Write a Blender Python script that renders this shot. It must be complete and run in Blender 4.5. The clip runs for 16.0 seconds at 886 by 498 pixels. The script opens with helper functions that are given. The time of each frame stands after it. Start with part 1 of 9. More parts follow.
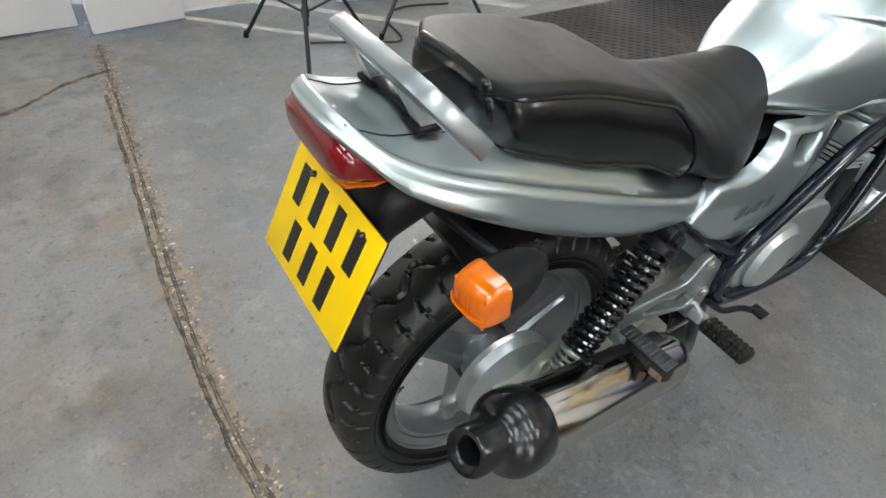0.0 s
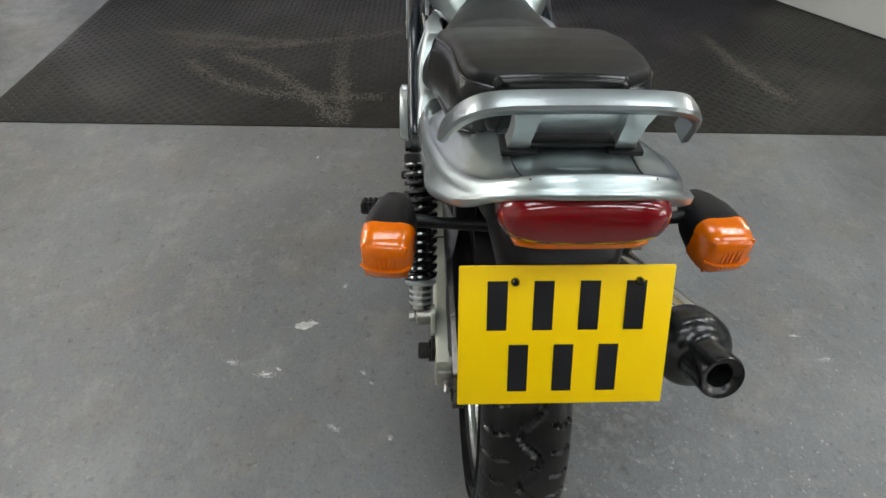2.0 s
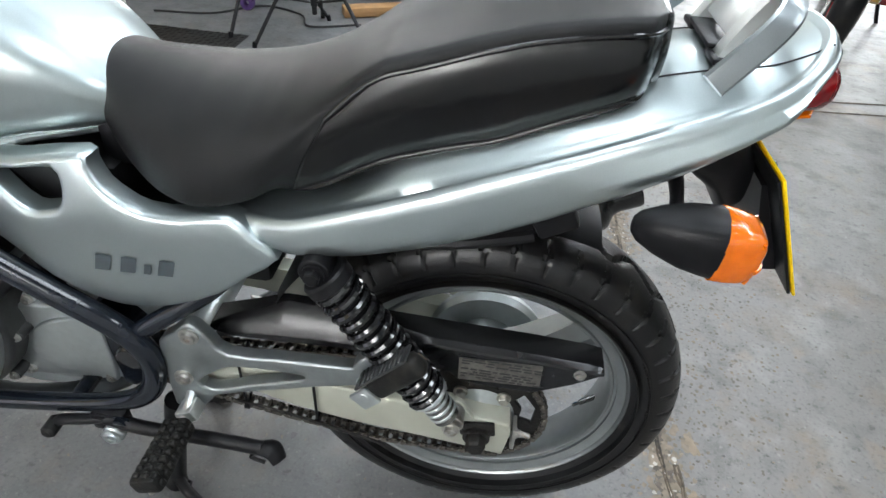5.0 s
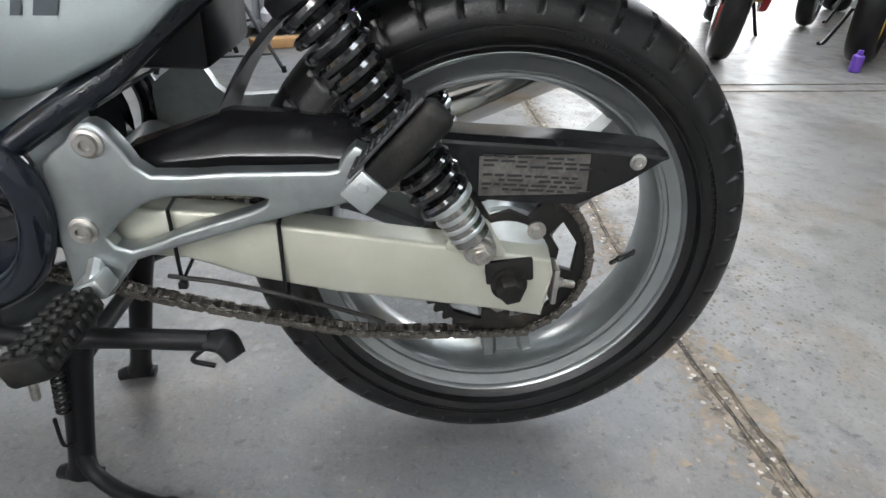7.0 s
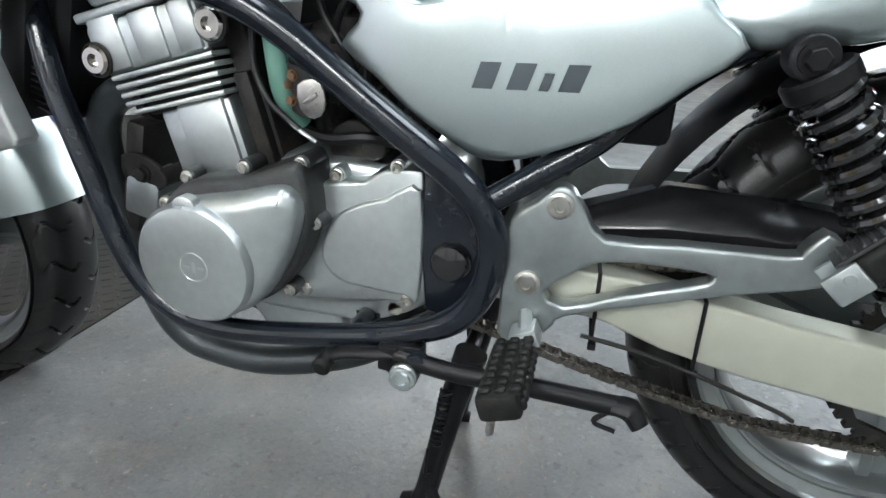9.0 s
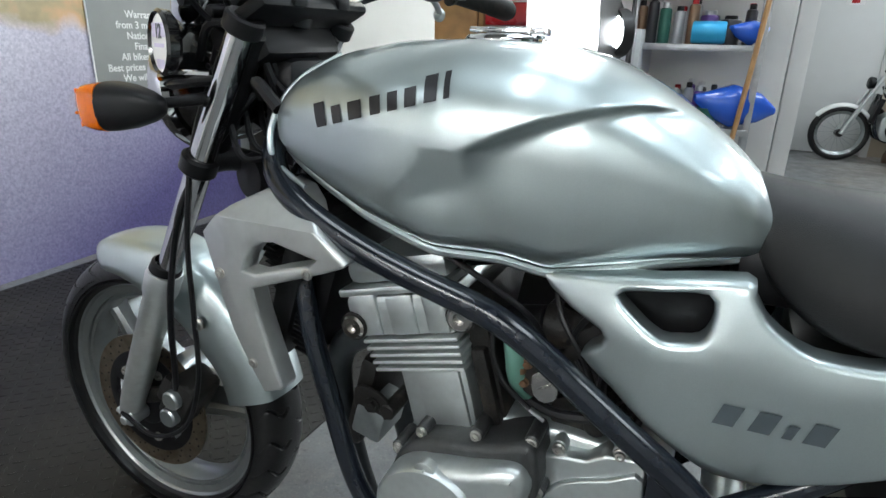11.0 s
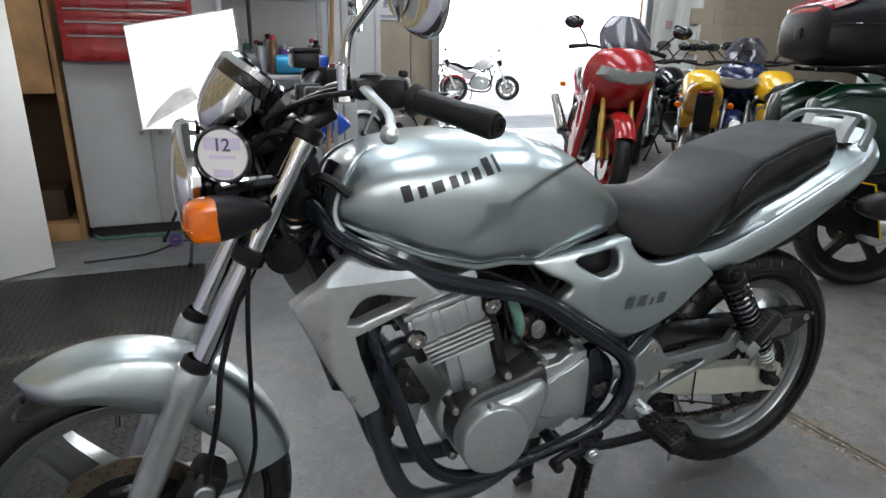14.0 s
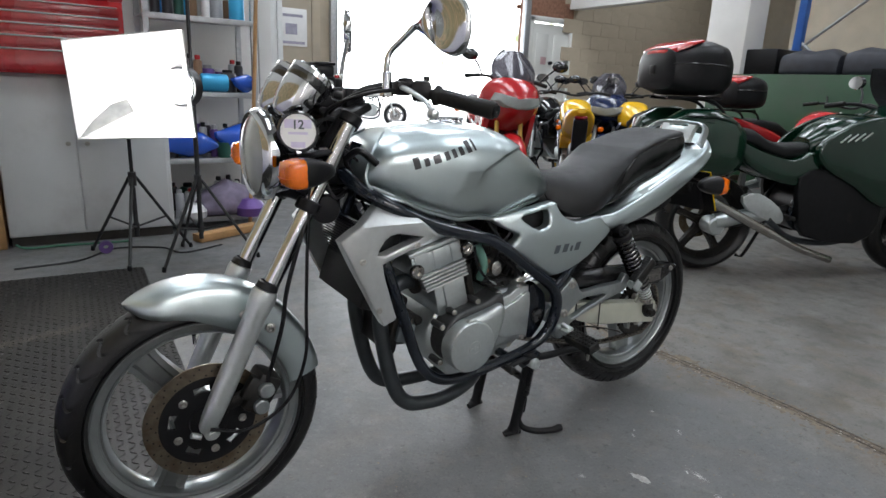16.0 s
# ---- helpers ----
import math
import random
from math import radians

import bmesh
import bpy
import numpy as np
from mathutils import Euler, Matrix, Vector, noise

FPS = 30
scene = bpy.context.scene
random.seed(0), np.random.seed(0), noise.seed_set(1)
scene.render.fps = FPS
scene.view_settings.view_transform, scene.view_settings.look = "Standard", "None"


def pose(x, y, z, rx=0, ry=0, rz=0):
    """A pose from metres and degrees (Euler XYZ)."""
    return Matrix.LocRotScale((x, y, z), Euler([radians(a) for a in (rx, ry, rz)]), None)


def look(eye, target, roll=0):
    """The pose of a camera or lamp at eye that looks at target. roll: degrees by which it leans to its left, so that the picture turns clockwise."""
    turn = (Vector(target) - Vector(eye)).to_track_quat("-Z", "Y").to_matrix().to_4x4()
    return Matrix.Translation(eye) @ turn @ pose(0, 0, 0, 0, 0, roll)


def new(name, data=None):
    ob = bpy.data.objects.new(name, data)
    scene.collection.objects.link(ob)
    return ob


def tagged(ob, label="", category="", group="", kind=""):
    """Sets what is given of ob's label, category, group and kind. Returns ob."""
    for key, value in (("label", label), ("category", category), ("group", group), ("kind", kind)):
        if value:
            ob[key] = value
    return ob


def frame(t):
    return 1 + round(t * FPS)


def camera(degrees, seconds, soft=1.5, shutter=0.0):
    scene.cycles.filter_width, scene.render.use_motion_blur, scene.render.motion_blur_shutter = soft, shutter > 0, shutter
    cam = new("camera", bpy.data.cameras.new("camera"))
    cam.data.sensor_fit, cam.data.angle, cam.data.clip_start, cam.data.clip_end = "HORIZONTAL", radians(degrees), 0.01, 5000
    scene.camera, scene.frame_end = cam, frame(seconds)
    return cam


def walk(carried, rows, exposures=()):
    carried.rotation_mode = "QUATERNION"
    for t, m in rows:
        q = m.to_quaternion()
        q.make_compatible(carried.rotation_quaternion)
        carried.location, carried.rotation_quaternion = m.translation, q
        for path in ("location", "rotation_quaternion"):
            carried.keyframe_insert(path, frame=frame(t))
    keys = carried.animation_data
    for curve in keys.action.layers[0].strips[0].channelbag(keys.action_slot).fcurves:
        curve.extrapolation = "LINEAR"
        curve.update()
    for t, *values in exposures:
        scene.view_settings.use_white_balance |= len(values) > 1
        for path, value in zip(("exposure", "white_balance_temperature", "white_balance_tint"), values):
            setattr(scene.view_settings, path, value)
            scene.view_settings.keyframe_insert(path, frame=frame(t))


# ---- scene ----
cam = camera(72.6, 16.0)
PATH = [
    (0, (-0.493, -0.527, 1.24), (0.373, 0.654, -0.122), 5.4),
    (0.5, (-0.626, -0.372, 1.233), (0.467, 0.601, -0.13), 7.6),
    (1, (-0.738, -0.211, 1.247), (0.557, 0.459, -0.122), 3.4),
    (1.5, (-0.745, -0.033, 1.23), (0.714, 0.335, -0.087), -0.4),
    (2, (-0.709, 0.155, 1.226), (0.778, 0.071, -0.109), 1.8),
    (2.5, (-0.672, 0.324, 1.232), (0.74, -0.164, -0.099), 0.9),
    (3, (-0.501, 0.462, 1.218), (0.759, -0.281, -0.145), 1.0),
    (3.2, (-0.447, 0.508, 1.224), (0.75, -0.374, -0.113), 4.1),
    (5.3, (0.076, 0.673, 1.036), (0.057, -0.9, -0.199), 3.8),
    (5.5, (0.095, 0.68, 0.983), (0.028, -0.9, -0.242), 3.6),
    (6, (0.12, 0.693, 0.861), (0.078, -0.936, -0.298), 1.9),
    (6.5, (0.113, 0.689, 0.759), (-0.037, -1.052, -0.213), 5.9),
    (7, (0.115, 0.682, 0.69), (-0.016, -1.055, -0.293), 2.5),
    (7.5, (0.148, 0.691, 0.663), (0.012, -1.093, -0.232), 4.2),
    (8, (0.226, 0.705, 0.661), (0.261, -1.093, -0.215), 3.6),
    (8.5, (0.293, 0.719, 0.666), (0.556, -1.088, -0.148), 3.2),
    (9, (0.371, 0.719, 0.687), (0.816, -1.06, -0.111), 2.2),
    (9.5, (0.41, 0.712, 0.725), (0.975, -1.051, -0.033), 1.5),
    (10, (0.437, 0.704, 0.788), (1.17, -1.026, 0.105), 1.7),
    (10.2, (0.458, 0.703, 0.826), (1.236, -1.02, 0.165), 1.5),
    (12.3, (0.744, 0.818, 1.066), (1.418, -0.933, 0.374), 1.8),
    (12.5, (0.805, 0.817, 1.066), (1.395, -0.975, 0.403), 1.5),
    (13, (0.98, 0.841, 1.079), (1.064, -1.052, 0.441), 2.9),
    (13.5, (1.136, 0.929, 1.097), (0.645, -0.902, 0.461), 1.1),
    (14, (1.256, 1.066, 1.091), (0.546, -0.699, 0.475), 0.9),
    (14.5, (1.378, 1.173, 1.094), (0.596, -0.554, 0.457), 1.1),
    (15, (1.548, 1.25, 1.086), (0.577, -0.411, 0.537), 1.5),
    (15.5, (1.661, 1.323, 1.091), (0.601, -0.3, 0.597), 0.8),
    (16, (1.673, 1.374, 1.048), (0.611, -0.239, 0.531), 2.6),
]
walk(cam, [(t, look(eye, target, roll)) for t, eye, target, roll in PATH], exposures=[
    (0, 0.48, 6450, 9), (1, 0.1, 6550, 10), (2, 0.1, 6500, 7), (3.2, 0.35, 6300, 9), (5.3, 0.6, 6150, 9), (7, 0.75, 6200, 11),
    (8.5, 0.78, 6100, 8), (9.5, 0.8, 6000, 5), (10, 0.7, 6050, 4), (12.5, -0.25, 6050, 10), (13, 0.05, 6080, 11), (13.5, -0.12, 6100, 11), (14, -0.16, 6150, 11), (15, -0.05, 6180, 11), (16, -0.1, 6200, 11)])

# ---- light ----
world = bpy.data.worlds.new("world")
scene.world = world
world.use_nodes = True
wn = world.node_tree
sky = wn.nodes.new("ShaderNodeTexSky")
sky.sky_type = "NISHITA"
sky.sun_disc = False
sky.sun_elevation, sky.sun_rotation = radians(51), radians(-48)
wn.links.new(sky.outputs[0], wn.nodes["Background"].inputs[0])
wn.nodes["Background"].inputs[1].default_value = 0.15
sun_data = bpy.data.lights.new("sun", "SUN")
sun_data.energy, sun_data.angle, sun_data.color = 5.0, radians(0.6), (1.0, 0.95, 0.88)
sun = new("sun", sun_data)
sun.matrix_world = look((-12, 9, 17), (-2, 0, 0))


# ---- materials ----
def pbr(name, col, rough=0.5, metal=0.0, var=0.12, scale=18.0, bump=0.0, bscale=220.0, coat=0.0, alt=None, altscale=4.0, lo=0.45, hi=0.7, rvar=0.08, emit=0.0, trans=0.0, spec=0.5):
    """A surface with colour drift at two scales, an optional second colour in patches, fine relief and uneven gloss."""
    m = bpy.data.materials.new(name)
    m.use_nodes = True
    n, l = m.node_tree.nodes, m.node_tree.links
    b = n["Principled BSDF"]
    tc = n.new("ShaderNodeTexCoord")
    n1 = n.new("ShaderNodeTexNoise")
    n1.inputs["Scale"].default_value, n1.inputs["Detail"].default_value = scale, 6
    l.new(tc.outputs["Object"], n1.inputs["Vector"])
    ramp = n.new("ShaderNodeValToRGB")
    ramp.color_ramp.elements[0].position, ramp.color_ramp.elements[1].position = 0.3, 0.7
    ramp.color_ramp.elements[0].color = (*[c * (1 - var) for c in col], 1)
    ramp.color_ramp.elements[1].color = (*[min(1, c * (1 + var)) for c in col], 1)
    l.new(n1.outputs["Fac"], ramp.inputs[0])
    colour = ramp.outputs[0]
    if alt:
        n2 = n.new("ShaderNodeTexNoise")
        n2.inputs["Scale"].default_value, n2.inputs["Detail"].default_value, n2.inputs["Roughness"].default_value = altscale, 8, 0.65
        l.new(tc.outputs["Object"], n2.inputs["Vector"])
        r2 = n.new("ShaderNodeMapRange")
        r2.inputs[1].default_value, r2.inputs[2].default_value = lo, hi
        l.new(n2.outputs["Fac"], r2.inputs[0])
        mix = n.new("ShaderNodeMix")
        mix.data_type = "RGBA"
        mix.inputs["B"].default_value = (*alt, 1)
        l.new(r2.outputs[0], mix.inputs["Factor"])
        l.new(colour, mix.inputs["A"])
        colour = mix.outputs["Result"]
    l.new(colour, b.inputs["Base Color"])
    rr = n.new("ShaderNodeMapRange")
    rr.inputs[3].default_value, rr.inputs[4].default_value = max(0.02, rough - rvar), min(1, rough + rvar)
    l.new(n1.outputs["Fac"], rr.inputs[0])
    l.new(rr.outputs[0], b.inputs["Roughness"])
    b.inputs["Metallic"].default_value = metal
    b.inputs["Coat Weight"].default_value = coat
    b.inputs["Coat Roughness"].default_value = 0.04
    b.inputs["Specular IOR Level"].default_value = spec
    b.inputs["Transmission Weight"].default_value = trans
    if emit:
        b.inputs["Emission Color"].default_value = (*col, 1)
        b.inputs["Emission Strength"].default_value = emit
    if bump:
        n3 = n.new("ShaderNodeTexNoise")
        n3.inputs["Scale"].default_value, n3.inputs["Detail"].default_value = bscale, 4
        l.new(tc.outputs["Object"], n3.inputs["Vector"])
        bp = n.new("ShaderNodeBump")
        bp.inputs["Strength"].default_value, bp.inputs["Distance"].default_value = bump, 0.002
        l.new(n3.outputs["Fac"], bp.inputs["Height"])
        l.new(bp.outputs[0], b.inputs["Normal"])
    return m


SILVER = pbr("silver_paint", (0.44, 0.505, 0.51), 0.37, 0.94, 0.04, 900, coat=1.0, rvar=0.02)
ALLOY = pbr("satin_alloy", (0.6, 0.63, 0.625), 0.36, 0.84, 0.06, 60, 0.04, 500, alt=(0.36, 0.38, 0.37), altscale=14, lo=0.55, hi=0.9)
COVERM = pbr("silver_cover_paint", (0.52, 0.54, 0.535), 0.36, 0.75, 0.05, 60, 0.04, 500)
CAST = pbr("cast_alloy", (0.54, 0.58, 0.58), 0.33, 0.86, 0.05, 90, 0.08, 900, alt=(0.4, 0.425, 0.42), altscale=12, lo=0.58, hi=0.85)
RUSTB = pbr("rusty_bolt", (0.16, 0.085, 0.045), 0.6, 0.4, 0.3, 80)
# copy of the cast alloy, its colour darkened for the brackets' shading
DIMCAST = pbr("bracket_alloy", (0.34, 0.37, 0.37), 0.36, 0.86, 0.06, 90, 0.08, 900, alt=(0.19, 0.205, 0.2), altscale=12, lo=0.55, hi=0.85)
WHEEL = pbr("wheel_paint", (0.30, 0.32, 0.32), 0.3, 0.85, 0.05, 50, coat=0.4, rvar=0.03)
CREAM = pbr("cream_alloy", (0.5, 0.51, 0.43), 0.42, 0.35, 0.05, 30, alt=(0.36, 0.35, 0.27), altscale=9, lo=0.6, hi=0.85)
RAILM = pbr("rail_paint", (0.26, 0.285, 0.295), 0.34, 0.9, 0.04, 900, coat=0.6, rvar=0.02)
FRAMEP = pbr("dark_frame_paint", (0.009, 0.012, 0.018), 0.13, 0.0, 0.06, 60, spec=0.45, coat=0.05, rvar=0.04)
BLACK = pbr("black_plastic", (0.008, 0.008, 0.009), 0.38, 0, 0.2, 40, 0.1, 600, alt=(0.025, 0.022, 0.019), altscale=12, lo=0.6, hi=0.85, spec=0.22)
GUARDM = pbr("guard_plastic", (0.008, 0.008, 0.009), 0.24, 0, 0.15, 40, 0.05, 500, spec=0.5)
GLOSSBLACK = pbr("gloss_black", (0.01, 0.01, 0.011), 0.12, 0, 0.1, 40, coat=0.8)
CAPB = pbr("satin_black", (0.009, 0.009, 0.0095), 0.22, 0, 0.15, 40, spec=0.5, rvar=0.08)
GRIME = pbr("grimy_black", (0.014, 0.013, 0.012), 0.5, 0.1, 0.3, 40, 0.4, 250, alt=(0.06, 0.048, 0.035), altscale=20, lo=0.55, hi=0.75, spec=0.3)
RUBBER = pbr("tyre_rubber", (0.006, 0.006, 0.0065), 0.34, 0, 0.2, 30, 0.2, 500, alt=(0.017, 0.0155, 0.013), altscale=16, lo=0.5, hi=0.75, spec=0.42)
WORNP = pbr("worn_rubber", (0.16, 0.12, 0.08), 0.6, 0, 0.35, 90)
PEGRUB = pbr("peg_rubber", (0.010, 0.010, 0.0095), 0.5, 0, 0.2, 60, 0.3, 300, alt=(0.035, 0.031, 0.025), altscale=25, lo=0.5, hi=0.75, spec=0.25)
VINYL = pbr("seat_vinyl", (0.008, 0.0082, 0.0088), 0.42, 0, 0.2, 14, 0.35, 900, alt=(0.013, 0.013, 0.013), altscale=5, lo=0.45, hi=0.75, spec=0.26)
VINYLG = pbr("seat_side_vinyl", (0.003, 0.003, 0.0034), 0.22, 0, 0.15, 25, 0.4, 26, spec=0.45)
CHROME = pbr("chrome", (0.56, 0.57, 0.58), 0.07, 1.0, 0.04, 40, rvar=0.03)
STEEL = pbr("brushed_steel", (0.46, 0.45, 0.43), 0.24, 1.0, 0.08, 40, alt=(0.33, 0.28, 0.22), altscale=7, lo=0.5, hi=0.8)
POLISH = pbr("polished_steel", (0.5, 0.485, 0.46), 0.13, 1.0, 0.06, 40, alt=(0.4, 0.36, 0.31), altscale=7, lo=0.5, hi=0.8, rvar=0.05)
ZINC = pbr("zinc_bolt", (0.45, 0.44, 0.41), 0.35, 0.9, 0.15, 80, alt=(0.2, 0.15, 0.1), altscale=60, lo=0.55, hi=0.75)
CHAINM = pbr("oily_chain", (0.17, 0.155, 0.135), 0.28, 0.9, 0.3, 90, alt=(0.09, 0.075, 0.06), altscale=70, lo=0.5, hi=0.7)
DISC = pbr("rusty_disc", (0.20, 0.165, 0.12), 0.35, 0.85, 0.2, 60, alt=(0.12, 0.08, 0.045), altscale=20, lo=0.45, hi=0.7)
PIPE = pbr("header_pipe", (0.042, 0.049, 0.053), 0.36, 0.4, 0.2, 30, 0.2, 300)
AMBER = pbr("amber_lens", (0.95, 0.19, 0.0), 0.1, 0, 0.1, 90, 0.15, 260, trans=0.3, rvar=0.03, coat=0.5)
REDLENS = pbr("red_lens", (0.17, 0.003, 0.006), 0.12, 0, 0.1, 30, coat=0.6)
CLEARL = pbr("lamp_glass", (0.4, 0.42, 0.41), 0.07, 0.3, 0.05, 40, coat=0.6)
YELLOW = pbr("plate_yellow", (0.92, 0.60, 0.0), 0.4, 0, 0.02, 10, spec=0.3)
INK = pbr("black_ink", (0.012, 0.012, 0.014), 0.35, 0, 0.1, 30)
DKGREY = pbr("grey_decal", (0.06, 0.075, 0.085), 0.35, 0, 0.1, 30)
WHITEP = pbr("white_paper", (0.78, 0.78, 0.77), 0.6, 0, 0.03, 20)
PURPLE = pbr("purple_print", (0.62, 0.57, 0.72), 0.6, 0, 0.08, 40)
CASTD = pbr("raw_cast_alloy", (0.055, 0.057, 0.058), 0.4, 0.5, 0.15, 90, 0.3, 500)
GREENH = pbr("green_hose", (0.09, 0.20, 0.16), 0.5, 0, 0.1, 40)
MIRROR = pbr("mirror", (0.85, 0.85, 0.86), 0.02, 1.0, 0.0, 10, rvar=0.0)


# ---- shaping helpers ----
def V(*c):
    return Vector(c)


def finish(bm, angle=38):
    bmesh.ops.remove_doubles(bm, verts=bm.verts, dist=1e-5)
    bmesh.ops.recalc_face_normals(bm, faces=bm.faces)
    for f in bm.faces:
        f.smooth = True
    lim = radians(angle)
    for e in bm.edges:
        if len(e.link_faces) == 2 and e.calc_face_angle(0) > lim:
            e.smooth = False
    return bm


def thing(name, label, category, loc=(0, 0, 0), rz=0.0, group="", kind=""):
    e = new(name)
    e.matrix_basis = pose(*loc, 0, 0, rz)
    e.empty_display_size = 0.1
    return tagged(e, label, category, group, kind)


def part(name, bm, material, parent, label="", angle=38):
    """Links a bmesh as one mesh under a thing or a part."""
    finish(bm, angle)
    me = bpy.data.meshes.new(name)
    bm.to_mesh(me)
    bm.free()
    me.materials.append(material)
    ob = new(name, me)
    ob.parent = parent
    if label:
        ob["label"] = label
    return ob


def solo(name, bm, material, label, category, loc=(0, 0, 0), rz=0.0, group="", kind="", angle=38):
    ob = part(name, bm, material, None, "", angle)
    ob.matrix_basis = pose(*loc, 0, 0, rz)
    return tagged(ob, label, category, group, kind)


def join(*bms):
    out = bmesh.new()
    for b in bms:
        me = bpy.data.meshes.new("t")
        b.to_mesh(me)
        b.free()
        out.from_mesh(me)
        bpy.data.meshes.remove(me)
    return out


def mirror(bm):
    for v in bm.verts:
        v.co.y = -v.co.y
    bmesh.ops.reverse_faces(bm, faces=bm.faces)
    return bm


def box(c, s, bevel=0.004, rot=None, seg=2):
    bm = bmesh.new()
    bmesh.ops.create_cube(bm, size=1)
    for v in bm.verts:
        v.co = Vector((v.co.x * s[0], v.co.y * s[1], v.co.z * s[2]))
    if bevel > 0:
        bmesh.ops.bevel(bm, geom=bm.edges[:], offset=min(bevel, min(s) * 0.45), segments=seg, affect="EDGES", profile=0.5)
    if rot is not None:
        bmesh.ops.transform(bm, matrix=Euler([radians(a) for a in rot]).to_matrix().to_4x4(), verts=bm.verts)
    bmesh.ops.translate(bm, vec=Vector(c), verts=bm.verts)
    return bm


def catmull(pts, per=6, closed=False):
    pts = [Vector(p) for p in pts]
    n, out = len(pts), []
    for i in range(n if closed else n - 1):
        a = pts[(i - 1) % n] if closed or i > 0 else pts[0] * 2 - pts[1]
        b, c = pts[i], pts[(i + 1) % n]
        d = pts[(i + 2) % n] if closed or i + 2 < n else pts[-1] * 2 - pts[-2]
        for k in range(per):
            t = k / per
            out.append(0.5 * (2 * b + (c - a) * t + (2 * a - 5 * b + 4 * c - d) * t * t + (3 * b - a - 3 * c + d) * t ** 3))
    if not closed:
        out.append(pts[-1])
    return out


def skin(rings, cap=True, closed_loop=False):
    bm = bmesh.new()
    vs = [[bm.verts.new(p) for p in r] for r in rings]
    n = len(vs[0])
    for a, b in zip(vs, vs[1:] + (vs[:1] if closed_loop else [])):
        for i in range(n):
            try:
                bm.faces.new((a[i], a[(i + 1) % n], b[(i + 1) % n], b[i]))
            except ValueError:
                pass
    if cap and not closed_loop:
        for r in (vs[0][::-1], vs[-1]):
            try:
                bm.faces.new(r)
            except ValueError:
                pass
    return bm


def tube(pts, r, n=12, per=6, smooth=True, closed=False, flat=1.0, up=None):
    """A round bar swept along points; r is one radius or one for each point; flat squeezes it across up."""
    path = catmull(pts, per, closed) if smooth else [Vector(p) for p in pts]
    rs = r if isinstance(r, (list, tuple)) else [r] * len(pts)
    m, rings, side = len(path), [], None
    for i, p in enumerate(path):
        a = path[(i - 1) % m] if closed else path[max(0, i - 1)]
        b = path[(i + 1) % m] if closed else path[min(m - 1, i + 1)]
        t = (b - a).normalized()
        if side is None:
            ref = Vector(up) if up else (V(0, 0, 1) if abs(t.z) < 0.9 else V(0, 1, 0))
            side = t.cross(ref).normalized()
        side = (side - t * side.dot(t)).normalized()
        nrm = side.cross(t)
        u = i / max(1, m - 1) * (len(rs) - 1)
        k = min(int(u), len(rs) - 2) if len(rs) > 1 else 0
        rad = rs[k] + (rs[min(k + 1, len(rs) - 1)] - rs[k]) * (u - k)
        rings.append([p + side * (rad * math.cos(q)) + nrm * (rad * flat * math.sin(q)) for q in (2 * math.pi * j / n for j in range(n))])
    return skin(rings, True, closed)


def eased(pts, per=6, passes=30):
    """A smoothed path through points, its ends kept."""
    p = catmull(pts, per)
    for _ in range(passes):
        p = [p[0]] + [(a + b * 2 + c) / 4 for a, b, c in zip(p, p[1:], p[2:])] + [p[-1]]
    return p


def lathe(profile, origin, axis, n=32, closed=False):
    """Turns (radius, height) pairs round an axis through origin."""
    axis = Vector(axis).normalized()
    x = axis.orthogonal().normalized()
    y = axis.cross(x)
    o = Vector(origin)
    rings = []
    for j in range(n):
        q = 2 * math.pi * j / n
        d = x * math.cos(q) + y * math.sin(q)
        rings.append([o + d * max(r, 1e-4) + axis * h for r, h in profile])
    bm = bmesh.new()
    vs = [[bm.verts.new(p) for p in r] for r in rings]
    m = len(profile)
    for a, b in zip(vs, vs[1:] + vs[:1]):
        for i in range(m if closed else m - 1):
            bm.faces.new((a[i], b[i], b[(i + 1) % m], a[(i + 1) % m]))
    return bm


def cyl(a, b, r, n=20, bevel=0.0015, r2=None):
    a, b = Vector(a), Vector(b)
    h, r2 = (b - a).length, r if r2 is None else r2
    e = min(bevel, h * 0.3, r * 0.5)
    return lathe([(0, 0), (r - e, 0), (r, e), (r2, h - e), (r2 - e, h), (0, h)], a, b - a, n)


